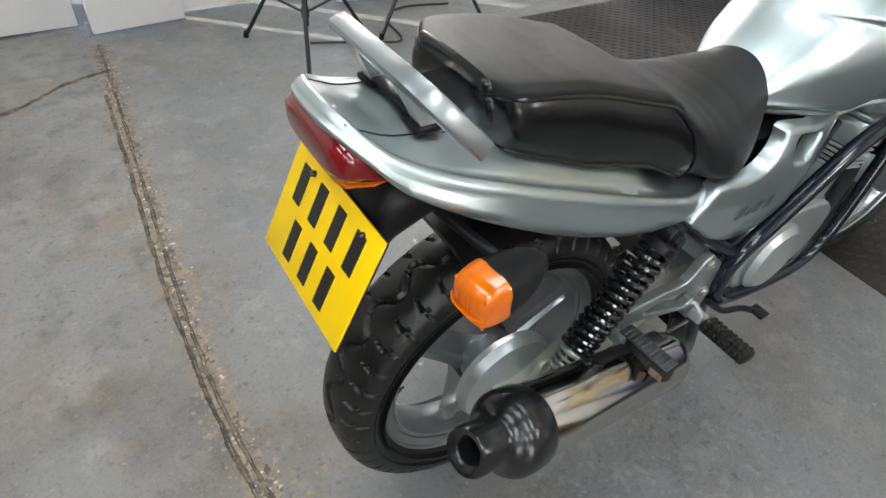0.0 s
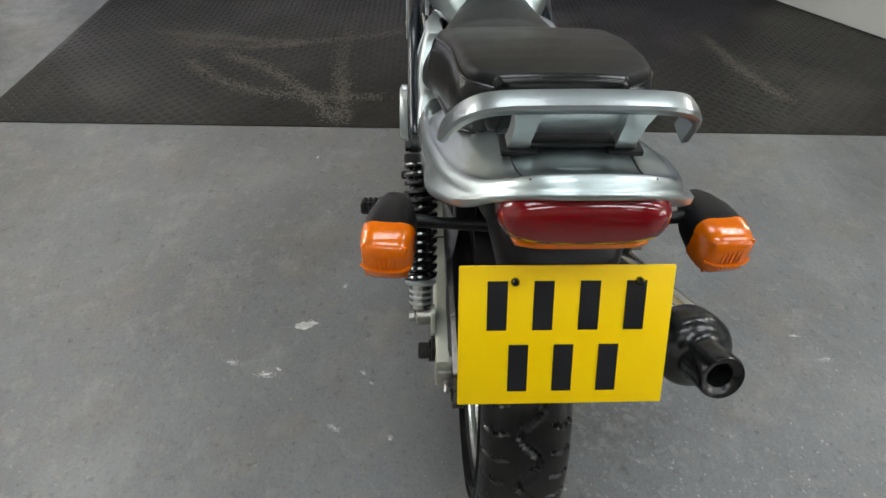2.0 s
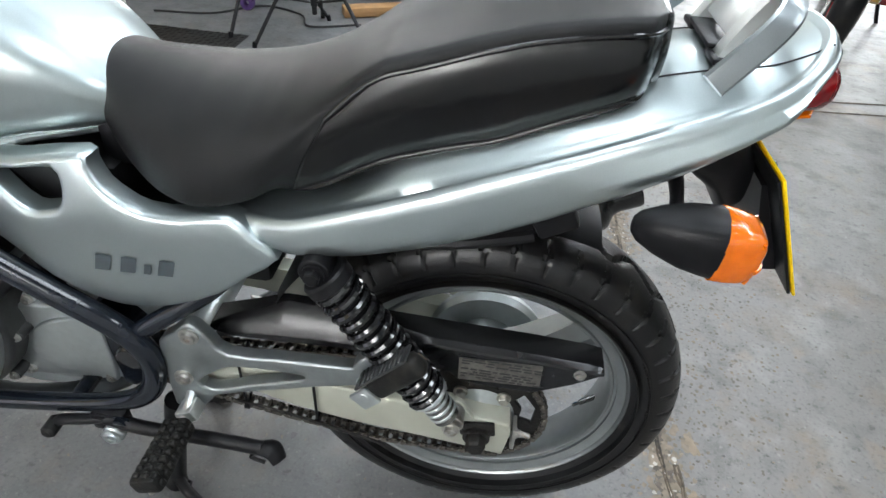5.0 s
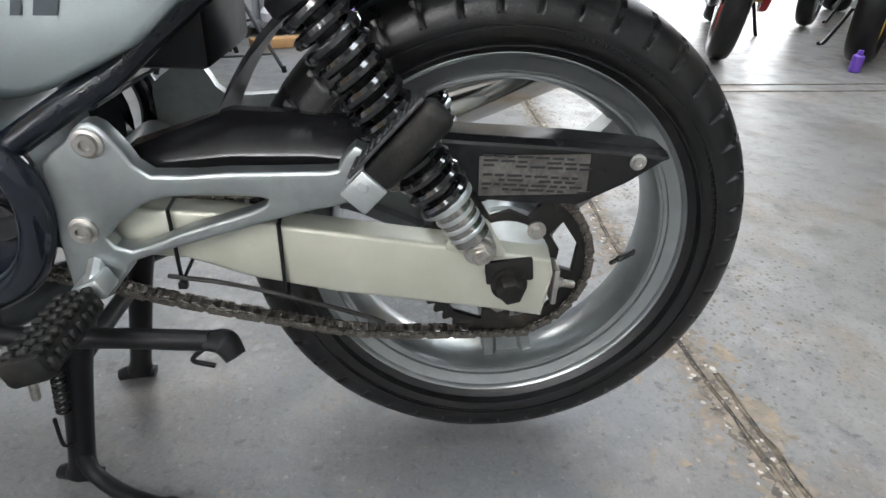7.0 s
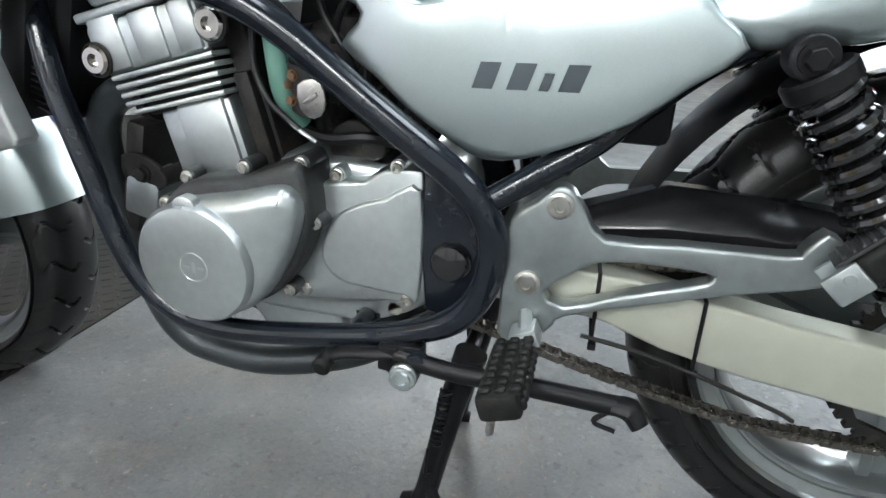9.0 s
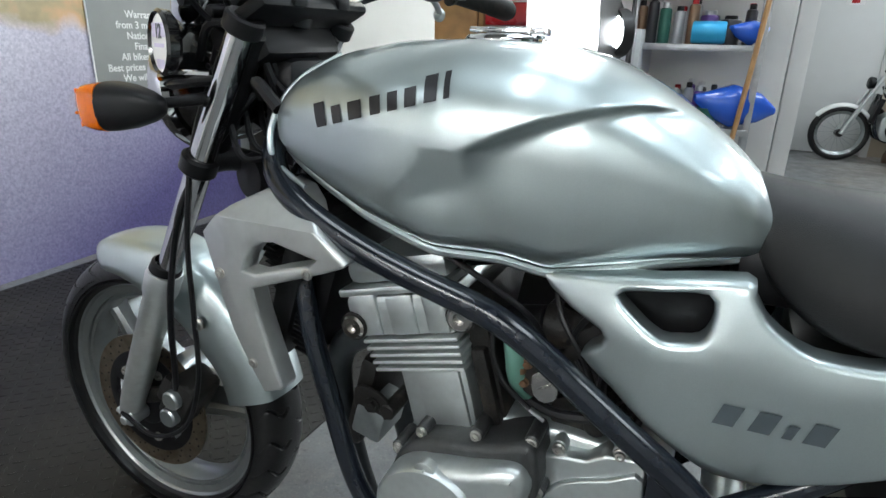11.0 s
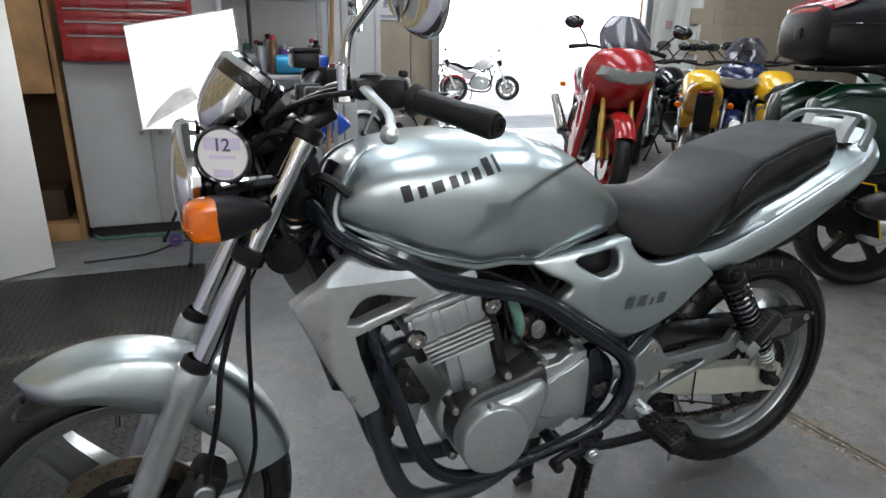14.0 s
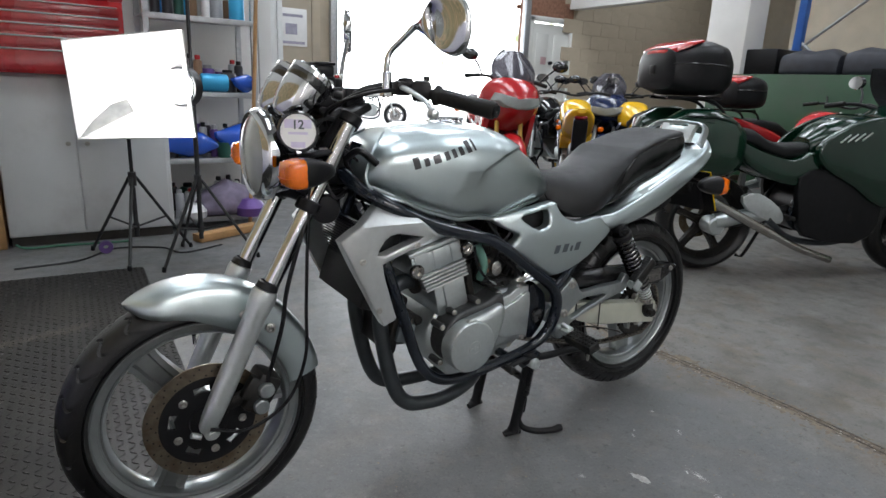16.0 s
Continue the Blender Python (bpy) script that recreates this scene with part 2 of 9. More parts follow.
def plate(outline, y0, y1, r=0.004, holes=(), yf=None, smooth=5, fine=0.03, cuts=()):
    """A solid panel: an outline of (x, z) between the planes y0 (back) and y1 (front), with a rounded front edge, through holes, and bulged by yf(x, z)."""
    bm = bmesh.new()
    sgn = 1 if y1 > y0 else -1
    loops = []
    for k, o in enumerate([outline, *holes]):
        p = [Vector((q[0], q[1])) for q in o]
        if smooth:
            p = [Vector((q.x, q.y)) for q in catmull([(a.x, a.y, 0) for a in p], smooth, True)]
        area = sum(p[i].x * p[(i + 1) % len(p)].y - p[(i + 1) % len(p)].x * p[i].y for i in range(len(p)))
        if (area < 0) != (k > 0):
            p.reverse()
        loops.append(p)
    edges = []
    for p in loops:
        n = len(p)
        nor = []
        for i in range(n):
            d = (p[(i + 1) % n] - p[i - 1]).normalized()
            nor.append(Vector((-d.y, d.x)))
        rings = [[bm.verts.new((q.x, y0, q.y)) for q in p]]
        for a in (0, 30, 60, 90):
            off, dep = r * (1 - math.cos(radians(a))), r * (1 - math.sin(radians(a)))
            rings.append([bm.verts.new((q.x + w.x * off, y1 - sgn * dep, q.y + w.y * off)) for q, w in zip(p, nor)])
        for a, b in zip(rings, rings[1:]):
            for i in range(n):
                bm.faces.new((a[i], a[(i + 1) % n], b[(i + 1) % n], b[i]))
        for ring in (rings[0], rings[-1]):
            edges.append([bm.edges.get((ring[i], ring[(i + 1) % n])) for i in range(n)])
    bmesh.ops.triangle_fill(bm, edges=[e for k, s in enumerate(edges) if k % 2 == 0 for e in s], use_beauty=True)
    got = bmesh.ops.triangle_fill(bm, edges=[e for k, s in enumerate(edges) if k % 2 for e in s], use_beauty=True)
    if yf:
        for _ in range(2):
            rim = set(e for s in edges for e in s)
            long_ones = [e for e in bm.edges if e.calc_length() > fine and e not in rim and abs(e.verts[0].co.y - y1) < 1e-5 and abs(e.verts[1].co.y - y1) < 1e-5]
            if not long_ones:
                break
            bmesh.ops.subdivide_edges(bm, edges=long_ones, cuts=1)
            bmesh.ops.triangulate(bm, faces=[f for f in bm.faces if len(f.verts) > 4])
        for spot, way in cuts:
            bmesh.ops.bisect_plane(bm, geom=bm.verts[:] + bm.edges[:] + bm.faces[:], plane_co=spot, plane_no=way)
        for v in bm.verts:
            v.co.y += sgn * yf(v.co.x, v.co.z)
    return bm


def lerp(table, x):
    """Reads a table of (x, value) in falling or rising order of x, smoothly."""
    t = sorted(table)
    if x <= t[0][0]:
        return t[0][1]
    for (a, p), (b, q) in zip(t, t[1:]):
        if x <= b:
            return p + (q - p) * (x - a) / (b - a)
    return t[-1][1]


def soft(table, x, d=0.014):
    return (lerp(table, x - d) + 2 * lerp(table, x) + lerp(table, x + d)) / 4


def sgnpow(c, e):
    return math.copysign(abs(c) ** e, c)


def bolt(c, axis, r=0.008, h=0.006, hexed=False):
    c, axis = Vector(c), Vector(axis).normalized()
    if hexed:
        return join(lathe([(0, 0), (r * 1.35, 0), (r * 1.35, h * 0.3), (0, h * 0.3)], c, axis, 20), lathe([(r, h * 0.3), (r, h * 0.9), (r * 0.85, h), (0, h)], c, axis, 6))
    return lathe([(r * 1.45, 0), (r * 1.45, h * 0.35), (r * 1.1, h * 0.5), (r, h), (r * 0.55, h), (r * 0.5, h * 0.55), (0, h * 0.55)], c, axis, 18)


# ---- wheels ----
def tyre_mesh(c, R, half, bead, repeats, kind, n):
    """A tyre with grooves cut into its tread."""
    prof = [(bead, half * 0.70), (bead + 0.008, half * 0.80), (bead + 0.02, half * 0.93), (R - 0.045, half)]
    arc = 26
    crown = [(R - 0.045 + 0.045 * math.sin(q) ** 0.9, half * math.cos(q) ** 0.8 if math.cos(q) > 0 else 0.0) for q in (math.pi / 2 * k / arc for k in range(1, arc))]
    one = prof + crown
    full = one + [(R, 0.0)] + [(r, -y) for r, y in reversed(one)]
    tot, first, last = len(full), len(prof) - 1, len(full) - len(prof)

    def groove(u, v):
        g = 0.0
        if kind == "rear":
            g = max(g, 1 - abs(v - 0.09 * math.sin(2 * math.pi * u)) / 0.045)
            for s in (1, -1):
                uu = (u * 2 + (0.25 if s < 0 else 0)) % 1.0
                w = v * s
                if 0.24 < w < 0.92:
                    mid = 0.5 + (0.30 if w < 0.5 else -0.06) * (w - 0.42) * 2 - (0.12 if 0.5 < w < 0.6 else 0)
                    g = max(g, 1 - abs(uu - mid) / 0.075)
        else:
            for s in (1, -1):
                uu = (u + (0.5 if s < 0 else 0)) % 1.0
                w = v * s
                if 0.05 < w < 0.95:
                    mid = 0.5 + 0.2 * math.sin(w * 8.5) + 0.3 * (w - 0.5)
                    g = max(g, 1.05 - abs(uu - mid) / 0.055)
        return max(0.0, min(1.0, g * 2.2))

    bm = bmesh.new()
    rows = []
    for j in range(n):
        q = 2 * math.pi * j / n
        row = []
        for i, (r, y) in enumerate(full):
            if first <= i <= last:
                v = 1 - 2 * (i - first) / (last - first)
                r = r - 0.0062 * groove(j / n * repeats % 1.0, v) * (1 if abs(v) < 0.97 else 0)
            row.append(bm.verts.new((c[0] + r * math.cos(q), c[1] + y, c[2] + r * math.sin(q))))
        rows.append(row)
    for a, b in zip(rows, rows[1:] + rows[:1]):
        for i in range(tot - 1):
            bm.faces.new((a[i], a[i + 1], b[i + 1], b[i]))
    return bm


def rim_mesh(c, R, half, n=96):
    p = [(R - 0.004, half * 0.93), (R + 0.001, half), (R - 0.003, half + 0.001), (R - 0.0065, half - 0.002), (R - 0.008, half - 0.009), (R - 0.0125, half - 0.0115), (R - 0.0245, half - 0.015), (R - 0.0265, half - 0.0125), (R - 0.0295, half - 0.0125), (R - 0.032, half - 0.016), (R - 0.036, half - 0.03), (R - 0.039, 0)]
    prof = [(r, y) for r, y in p] + [(r, -y) for r, y in reversed(p[:-1])] + [(R - 0.02, -half * 0.8), (R - 0.024, 0), (R - 0.02, half * 0.8)]
    return lathe(prof, c, (0, 1, 0), n, True)


def spoke_mesh(c, ang, r0, r1, w0, w1, t0, t1):
    a = radians(ang)
    d, s = V(math.cos(a), 0, math.sin(a)), V(-math.sin(a), 0, math.cos(a))
    rings = []
    for k in range(9):
        u = k / 8
        r, w, t = r0 + (r1 - r0) * u, w0 + (w1 - w0) * u + 0.016 * (2 * u - 1) ** 4, t0 + (t1 - t0) * u
        o = Vector(c) + d * r
        prof = [(-1, -1), (-0.6, -1), (-0.45, -0.55), (0.45, -0.55), (0.6, -1), (1, -1), (1, 1), (0.6, 1), (0.45, 0.55), (-0.45, 0.55), (-0.6, 1), (-1, 1)]
        rings.append([o + s * (w / 2 * x) + V(0, t / 2 * y, 0) for x, y in prof])
    return skin(rings)


def wheel(parent, name, c, R, half, rimR, angs, repeats, kind, label):
    w = part(name, rim_mesh(c, rimR, half * 0.74), WHEEL, parent, label)
    part("tyre", tyre_mesh(c, R, half, rimR - 0.006, repeats, kind, repeats * (30 if kind == "rear" else 56)), RUBBER, w, "black grooved road tyre", 30)
    side = []
    for s in (1, -1):
        for r_ in (rimR + 0.006, R - 0.052):
            side.append(lathe([(r_, s * half * 0.8), (r_ + 0.0008, s * (half + 0.0012)), (r_ + 0.0022, s * (half + 0.0012)), (r_ + 0.003, s * half * 0.8)], c, (0, 1, 0), 120))
        rw = random.Random(3)
        for arc0, arc1, hh in ((20, 62, 0.009), (100, 128, 0.006), (150, 190, 0.008), (215, 240, 0.005), (268, 322, 0.009)):
            q = arc0
            while q < arc1:
                wq = rw.uniform(0.8, 1.9)
                rm, yy = (rimR + R) / 2 - 0.016, s * (half * 0.968)
                a0, a1 = radians(q), radians(q + wq * 0.6)
                b4 = bmesh.new()
                vv = [[b4.verts.new((c[0] + rr_ * math.cos(a_), yo, c[2] + rr_ * math.sin(a_))) for a_, rr_ in ((a0, rm), (a1, rm), (a1, rm + hh), (a0, rm + hh))] for yo in (yy - s * 0.004, yy + s * 0.0016)]
                b4.faces.new(vv[1])
                for i_ in range(4):
                    b4.faces.new((vv[0][i_], vv[0][(i_ + 1) % 4], vv[1][(i_ + 1) % 4], vv[1][i_]))
                side.append(b4)
                q += wq
    tagged(part("sidewall_mark", join(*side), RUBBER, w), "raised rings and letter bars on the tyre wall", kind="stuff")
    for a in angs:
        part("spoke", spoke_mesh(c, a, 0.05, rimR - 0.03, 0.075, 0.058, 0.05, 0.032), WHEEL, w)
    part("hub", lathe([(0.02, -0.07), (0.055, -0.065), (0.06, -0.03), (0.05, 0), (0.06, 0.03), (0.055, 0.06), (0.02, 0.065)], c, (0, 1, 0), 40), WHEEL, w)
    return w


# ---- the silver motorcycle ----
bike = thing("motorcycle", "silver naked roadster motorcycle raised on its centre stand", "motorcycle")
RW, FW = (0.0, 0.0, 0.336), (1.44, 0.0, 0.289)
rear_wheel = wheel(bike, "rear_wheel", RW, 0.307, 0.066, 0.231, (140, 260, 20), 22, "rear", "grey cast three-spoke rear wheel")
front_wheel = wheel(bike, "front_wheel", FW, 0.288, 0.055, 0.231, (54, 294, 174), 26, "front", "grey cast three-spoke front wheel")
part("valve", join(cyl((-0.195, 0.0, 0.305), (-0.165, 0.012, 0.296), 0.0045, 10), cyl((-0.165, 0.012, 0.296), (-0.155, 0.016, 0.293), 0.003, 8)), GLOSSBLACK, rear_wheel)
part("valve", cyl((1.44, 0.0, 0.487), (1.441, 0.012, 0.458), 0.0045, 10), GLOSSBLACK, front_wheel)

# sprocket with teeth and lightening holes
NT = 42
teeth = []
for k in range(NT * 4):
    r = 0.1035 if k % 4 in (0, 1) else 0.0965
    a = 2 * math.pi * k / (NT * 4)
    teeth.append((RW[0] + r * math.cos(a), RW[2] + r * math.sin(a)))
slots = []
for k in range(5):
    a0 = radians(72 * k + 20)
    slots.append([(RW[0] + r * math.cos(a0 + d), RW[2] + r * math.sin(a0 + d)) for r, d in ((0.062, -0.36), (0.066, 0), (0.062, 0.36), (0.083, 0.42), (0.088, 0), (0.083, -0.42))])
part("sprocket", plate(teeth, 0.080, 0.088, 0.001, slots, smooth=0), GRIME, rear_wheel, "oily steel rear sprocket")
part("sprocket_carrier", lathe([(0.02, 0.055), (0.06, 0.06), (0.064, 0.08), (0.052, 0.09), (0.03, 0.094), (0.02, 0.1)], RW, (0, 1, 0), 32), CAST, rear_wheel)
for k in range(5):
    a = radians(72 * k + 56)
    part("sprocket_nut", bolt((0.055 * math.cos(a), 0.088, RW[2] + 0.055 * math.sin(a)), (0, 1, 0), 0.008, 0.011, True), ZINC, rear_wheel)
part("brake_drum", lathe([(0.02, -0.06), (0.095, -0.062), (0.1, -0.075), (0.094, -0.092), (0.06, -0.098), (0.03, -0.105), (0, -0.105)], RW, (0, 1, 0), 40), CAST, rear_wheel)
part("brake_arm", join(tube([(0.0, -0.112, 0.27), (-0.03, -0.114, 0.245), (-0.07, -0.116, 0.235)], 0.007, 8), bolt((0, -0.105, 0.28), (0, -1, 0), 0.01, 0.014, True), tube([(-0.06, -0.12, 0.235), (0.2, -0.13, 0.27), (0.45, -0.14, 0.29)], 0.004, 6)), ZINC, bike)
part("rear_axle", join(cyl((0.0, -0.14, 0.336), (0.0, 0.135, 0.336), 0.009, 14), bolt((0.0, 0.127, 0.336), (0, 1, 0), 0.015, 0.028, True)), GRIME, bike, "rusty rear axle with its nut")

# swingarm
ARM = [(0.45, 0.425), (0.365, 0.417), (0.307, 0.414), (0.24, 0.4), (0.15, 0.388), (0.062, 0.377), (-0.046, 0.361), (-0.051, 0.342), (-0.043, 0.286), (0.02, 0.296), (0.1, 0.307), (0.186, 0.318), (0.276, 0.337), (0.34, 0.36), (0.45, 0.37)]
for s in (1, -1):
    arm = plate(ARM, 0.088, 0.124, 0.005, smooth=0)
    part("swingarm", arm if s > 0 else mirror(arm), CREAM, bike, "cream painted box-section swingarm")
    lug = plate([(0.07, 0.378), (0.058, 0.4), (0.043, 0.411), (0.028, 0.41), (0.02, 0.395), (0.008, 0.369)], 0.124, 0.132, 0.002, smooth=3)
    part("shock_lug", lug if s > 0 else mirror(lug), CREAM, bike)
    adj = join(cyl((-0.04, s * 0.106, 0.325), (-0.082, s * 0.106, 0.318), 0.0045, 10), box((-0.056, s * 0.106, 0.323), (0.006, 0.03, 0.045), 0.001), bolt((-0.06, s * 0.106, 0.321), (-1, 0, 0), 0.006, 0.008, True))
    part("chain_adjuster", adj, ZINC, bike)
part("swingarm_pivot", cyl((0.45, -0.13, 0.4), (0.45, 0.13, 0.4), 0.028, 24), CAST, bike)
part("axle_block", box((0.0, 0.128, 0.35), (0.052, 0.006, 0.028), 0.002, (0, 8, 0)), GRIME, bike)
for x in (0.352, 0.245):
    z = lerp([(0.245, 0.401), (0.352, 0.416)], x)
    part("cable_tie", join(tube([(x, 0.083, z + 0.004), (x - 0.003, 0.129, z + 0.003), (x - 0.004, 0.13, z - 0.08), (x - 0.002, 0.083, z - 0.078)], 0.0022, 6, smooth=False, closed=True), box((x - 0.005, 0.131, z - 0.083), (0.009, 0.008, 0.008), 0.001)), BLACK, bike)
part("breather_hose", tube([(0.36, 0.133, 0.345), (0.3, 0.135, 0.337), (0.24, 0.136, 0.322), (0.16, 0.135, 0.296), (0.135, 0.135, 0.285)], 0.0025, 6), GRIME, bike)

# chain: links round both sprockets
chain = part("drive_chain", cyl((0.53, 0.07, 0.365), (0.53, 0.086, 0.365), 0.036, 24), GRIME, bike, "oily roller chain")
loop = []
for k in range(13):
    a = radians(-100 - 160 * k / 12)
    loop.append(V(0.1 * math.cos(a), 0.084, RW[2] + 0.1 * math.sin(a)))
loop += [V(0.2, 0.084, 0.428), V(0.36, 0.084, 0.413)]
for k in range(5):
    a = radians(80 - 160 * k / 4)
    loop.append(V(0.53 + 0.04 * math.cos(a), 0.084, 0.365 + 0.04 * math.sin(a)))
loop += [V(0.43, 0.084, 0.296), V(0.35, 0.084, 0.275), V(0.26, 0.084, 0.255), V(0.15, 0.084, 0.236)]
track = catmull(loop, 12, True)
lens = [0.0]
for a, b in zip(track, track[1:] + track[:1]):
    lens.append(lens[-1] + (b - a).length)
NL = int(lens[-1] / 0.0159) // 2 * 2


def on_track(d):
    d %= lens[-1]
    k = int(np.searchsorted(lens, d)) - 1
    k = max(0, min(k, len(track) - 1))
    return track[k].lerp(track[(k + 1) % len(track)], (d - lens[k]) / max(1e-9, lens[k + 1] - lens[k]))


def link_mesh(outer):
    ys = (0.0085, -0.0085) if outer else (0.0062, -0.0062)
    bits = []
    for y in ys:
        o = [(0.0115 * math.cos(a) * 0.6 + (0.008 if math.cos(a) > 0 else -0.008), 0.0068 * math.sin(a) * (1 if abs(math.cos(a)) > 0.35 else 0.72)) for a in (2 * math.pi * k / 14 for k in range(14))]
        bits.append(plate(o, y - 0.001, y + 0.001, 0.0004, smooth=0))
    for x in (-0.008, 0.008):
        bits.append(cyl((x, -0.0105 if outer else -0.006, 0), (x, 0.0105 if outer else 0.006, 0), 0.0026 if outer else 0.005, 8, 0.0005))
    bm = finish(join(*bits))
    me = bpy.data.meshes.new("chain_link")
    bm.to_mesh(me)
    bm.free()
    me.materials.append(CHAINM)
    return me


links = (link_mesh(True), link_mesh(False))
for k in range(NL):
    p, q = on_track(lens[-1] * k / NL), on_track(lens[-1] * (k + 1) / NL)
    ob = new("chain_link", links[k % 2])
    ob.parent = chain
    d = (q - p).normalized()
    ob.matrix_basis = Matrix.Translation((p + q) / 2) @ Matrix(((d.x, 0, -d.z), (0, 1, 0), (d.z, 0, d.x))).to_4x4()

# chain guard
GTOP = [(0.395, 0.468), (0.34, 0.487), (0.292, 0.505), (0.22, 0.503), (0.151, 0.498), (0.05, 0.492), (-0.06, 0.487), (-0.139, 0.481), (-0.16, 0.477)]
GBOT = [(0.395, 0.464), (0.365, 0.454), (0.3, 0.455), (0.203, 0.459), (0.12, 0.448), (0.05, 0.44), (0.034, 0.424), (-0.02, 0.42), (-0.071, 0.419), (-0.12, 0.445), (-0.16, 0.474)]
grings = []
for k in range(112):
    x = 0.395 - 0.555 * k / 111
    zt, zb = lerp(GTOP, x), lerp(GBOT, x)
    c_ = min(0.7 * (zt - zb), lerp([(0.08, 0.005), (0.17, 0.03), (0.3, 0.036), (0.395, 0.03)], x))
    grings.append([V(x, y, z) for y, z in ((0.104, zb), (0.104, zt - c_ - 0.003), (0.1025, zt - c_), (0.104 - 0.8 * c_ - 0.004, zt - 0.001), (0.098 - 0.8 * c_, zt), (0.056, zt), (0.056, zb), (0.06, zb - 0.001), (0.102, zb - 0.001))])
guard = part("chain_guard", skin(grings), GUARDM, bike, "black plastic chain guard with a warning sticker", 24)
part("guard_bolt", bolt((-0.128, 0.103, 0.468), (0, 1, 0), 0.006, 0.006), ZINC, guard)
sticker = part("warning_sticker", box((-0.02, 0.1045, 0.452), (0.115, 0.0012, 0.044), 0.0004, (0, 2, 0)), pbr("sticker_grey", (0.11, 0.105, 0.095), 0.45, 0, 0.25, 160, alt=(0.06, 0.055, 0.05), altscale=60, lo=0.45, hi=0.6), guard, "worn grey label with printed lines")
bars = []
rnd = random.Random(4)
for row in range(8):
    x = 0.034
    z0 = 0.4715 - row * 0.0052
    while x > -0.072:
        w = rnd.uniform(0.006, 0.017)
        if rnd.random() < 0.85 and not (row == 3):
            bars.append(box((x - w / 2, 0.1053, z0 + (x + 0.02) * 0.035), (w, 0.0006, 0.0026), 0))
        x -= w + 0.003
tagged(part("printed_text", join(*bars), INK, sticker), "lines of small print drawn as bars", kind="stuff")

# rear shock absorbers
for s in (1, -1):
    top, low = V(0.213, s * 0.148, 0.645), V(0.038, s * 0.15, 0.391)
    d = (low - top).normalized()
    L = (low - top).length
    shock = part("shock_absorber", cyl(top + d * (L - 0.075), low - d * 0.012, 0.02, 24, 0.003), STEEL, bike, "black coil-over rear shock absorber")
    pts, rr, turns = [], 0.0252, 13.5
    sx = d.orthogonal().normalized()
    sy = d.cross(sx)
    for k in range(int(turns * 14) + 1):
        u = k / (turns * 14)
        a = 2 * math.pi * turns * u
        pts.append(top + d * (0.03 + (L - 0.098) * u) + sx * (rr * math.cos(a)) + sy * (rr * math.sin(a)))
    part("damper_rod", cyl(top + d * 0.02, top + d * (L - 0.06), 0.013, 16), BLACK, shock)
    part("spring", tube(pts, 0.0056, 8, smooth=False), GLOSSBLACK, shock)
    part("spring_collar", cyl(top + d * 0.012, top + d * 0.031, 0.0305, 24, 0.003), BLACK, shock)
    part("spring_collar", cyl(top + d * (L - 0.068), top + d * (L - 0.059), 0.0285, 24, 0.003), CAST, shock)
    part("body_ring", join(*[lathe([(0.0202, 0), (0.0212, 0.001), (0.0212, 0.004), (0.0202, 0.005)], top + d * (L - 0.05 + 0.011 * k), d, 24) for k in range(3)]), CAST, shock)
    part("upper_eye", join(cyl(top - V(0, 0.016, 0), top + V(0, 0.016, 0), 0.019, 20), bolt(top + V(0, s * 0.016, 0), (0, s, 0), 0.01, 0.012, True)), BLACK, shock)
    part("lower_eye", join(cyl(low - V(0, 0.02, 0), low + V(0, 0.008, 0), 0.017, 20), bolt(low + V(0, 0.012 if s > 0 else -0.012, 0), (0, s, 0), 0.0095, 0.01, True)), ZINC, shock)

# footrest brackets and pegs
BRK = [(0.446, 0.44), (0.444, 0.475), (0.42, 0.495), (0.402, 0.513), (0.386, 0.51), (0.37, 0.488), (0.35, 0.464), (0.28, 0.468), (0.187, 0.471), (0.176, 0.477), (0.16, 0.497), (0.138, 0.481), (0.143, 0.452), (0.17, 0.438), (0.217, 0.426), (0.3, 0.4), (0.379, 0.373), (0.39, 0.36), (0.408, 0.338), (0.423, 0.325), (0.449, 0.341)]
SLOT = [(0.404, 0.398), (0.376, 0.424), (0.352, 0.439), (0.312, 0.444), (0.252, 0.443), (0.246, 0.437), (0.262, 0.428), (0.33, 0.405), (0.382, 0.384)]
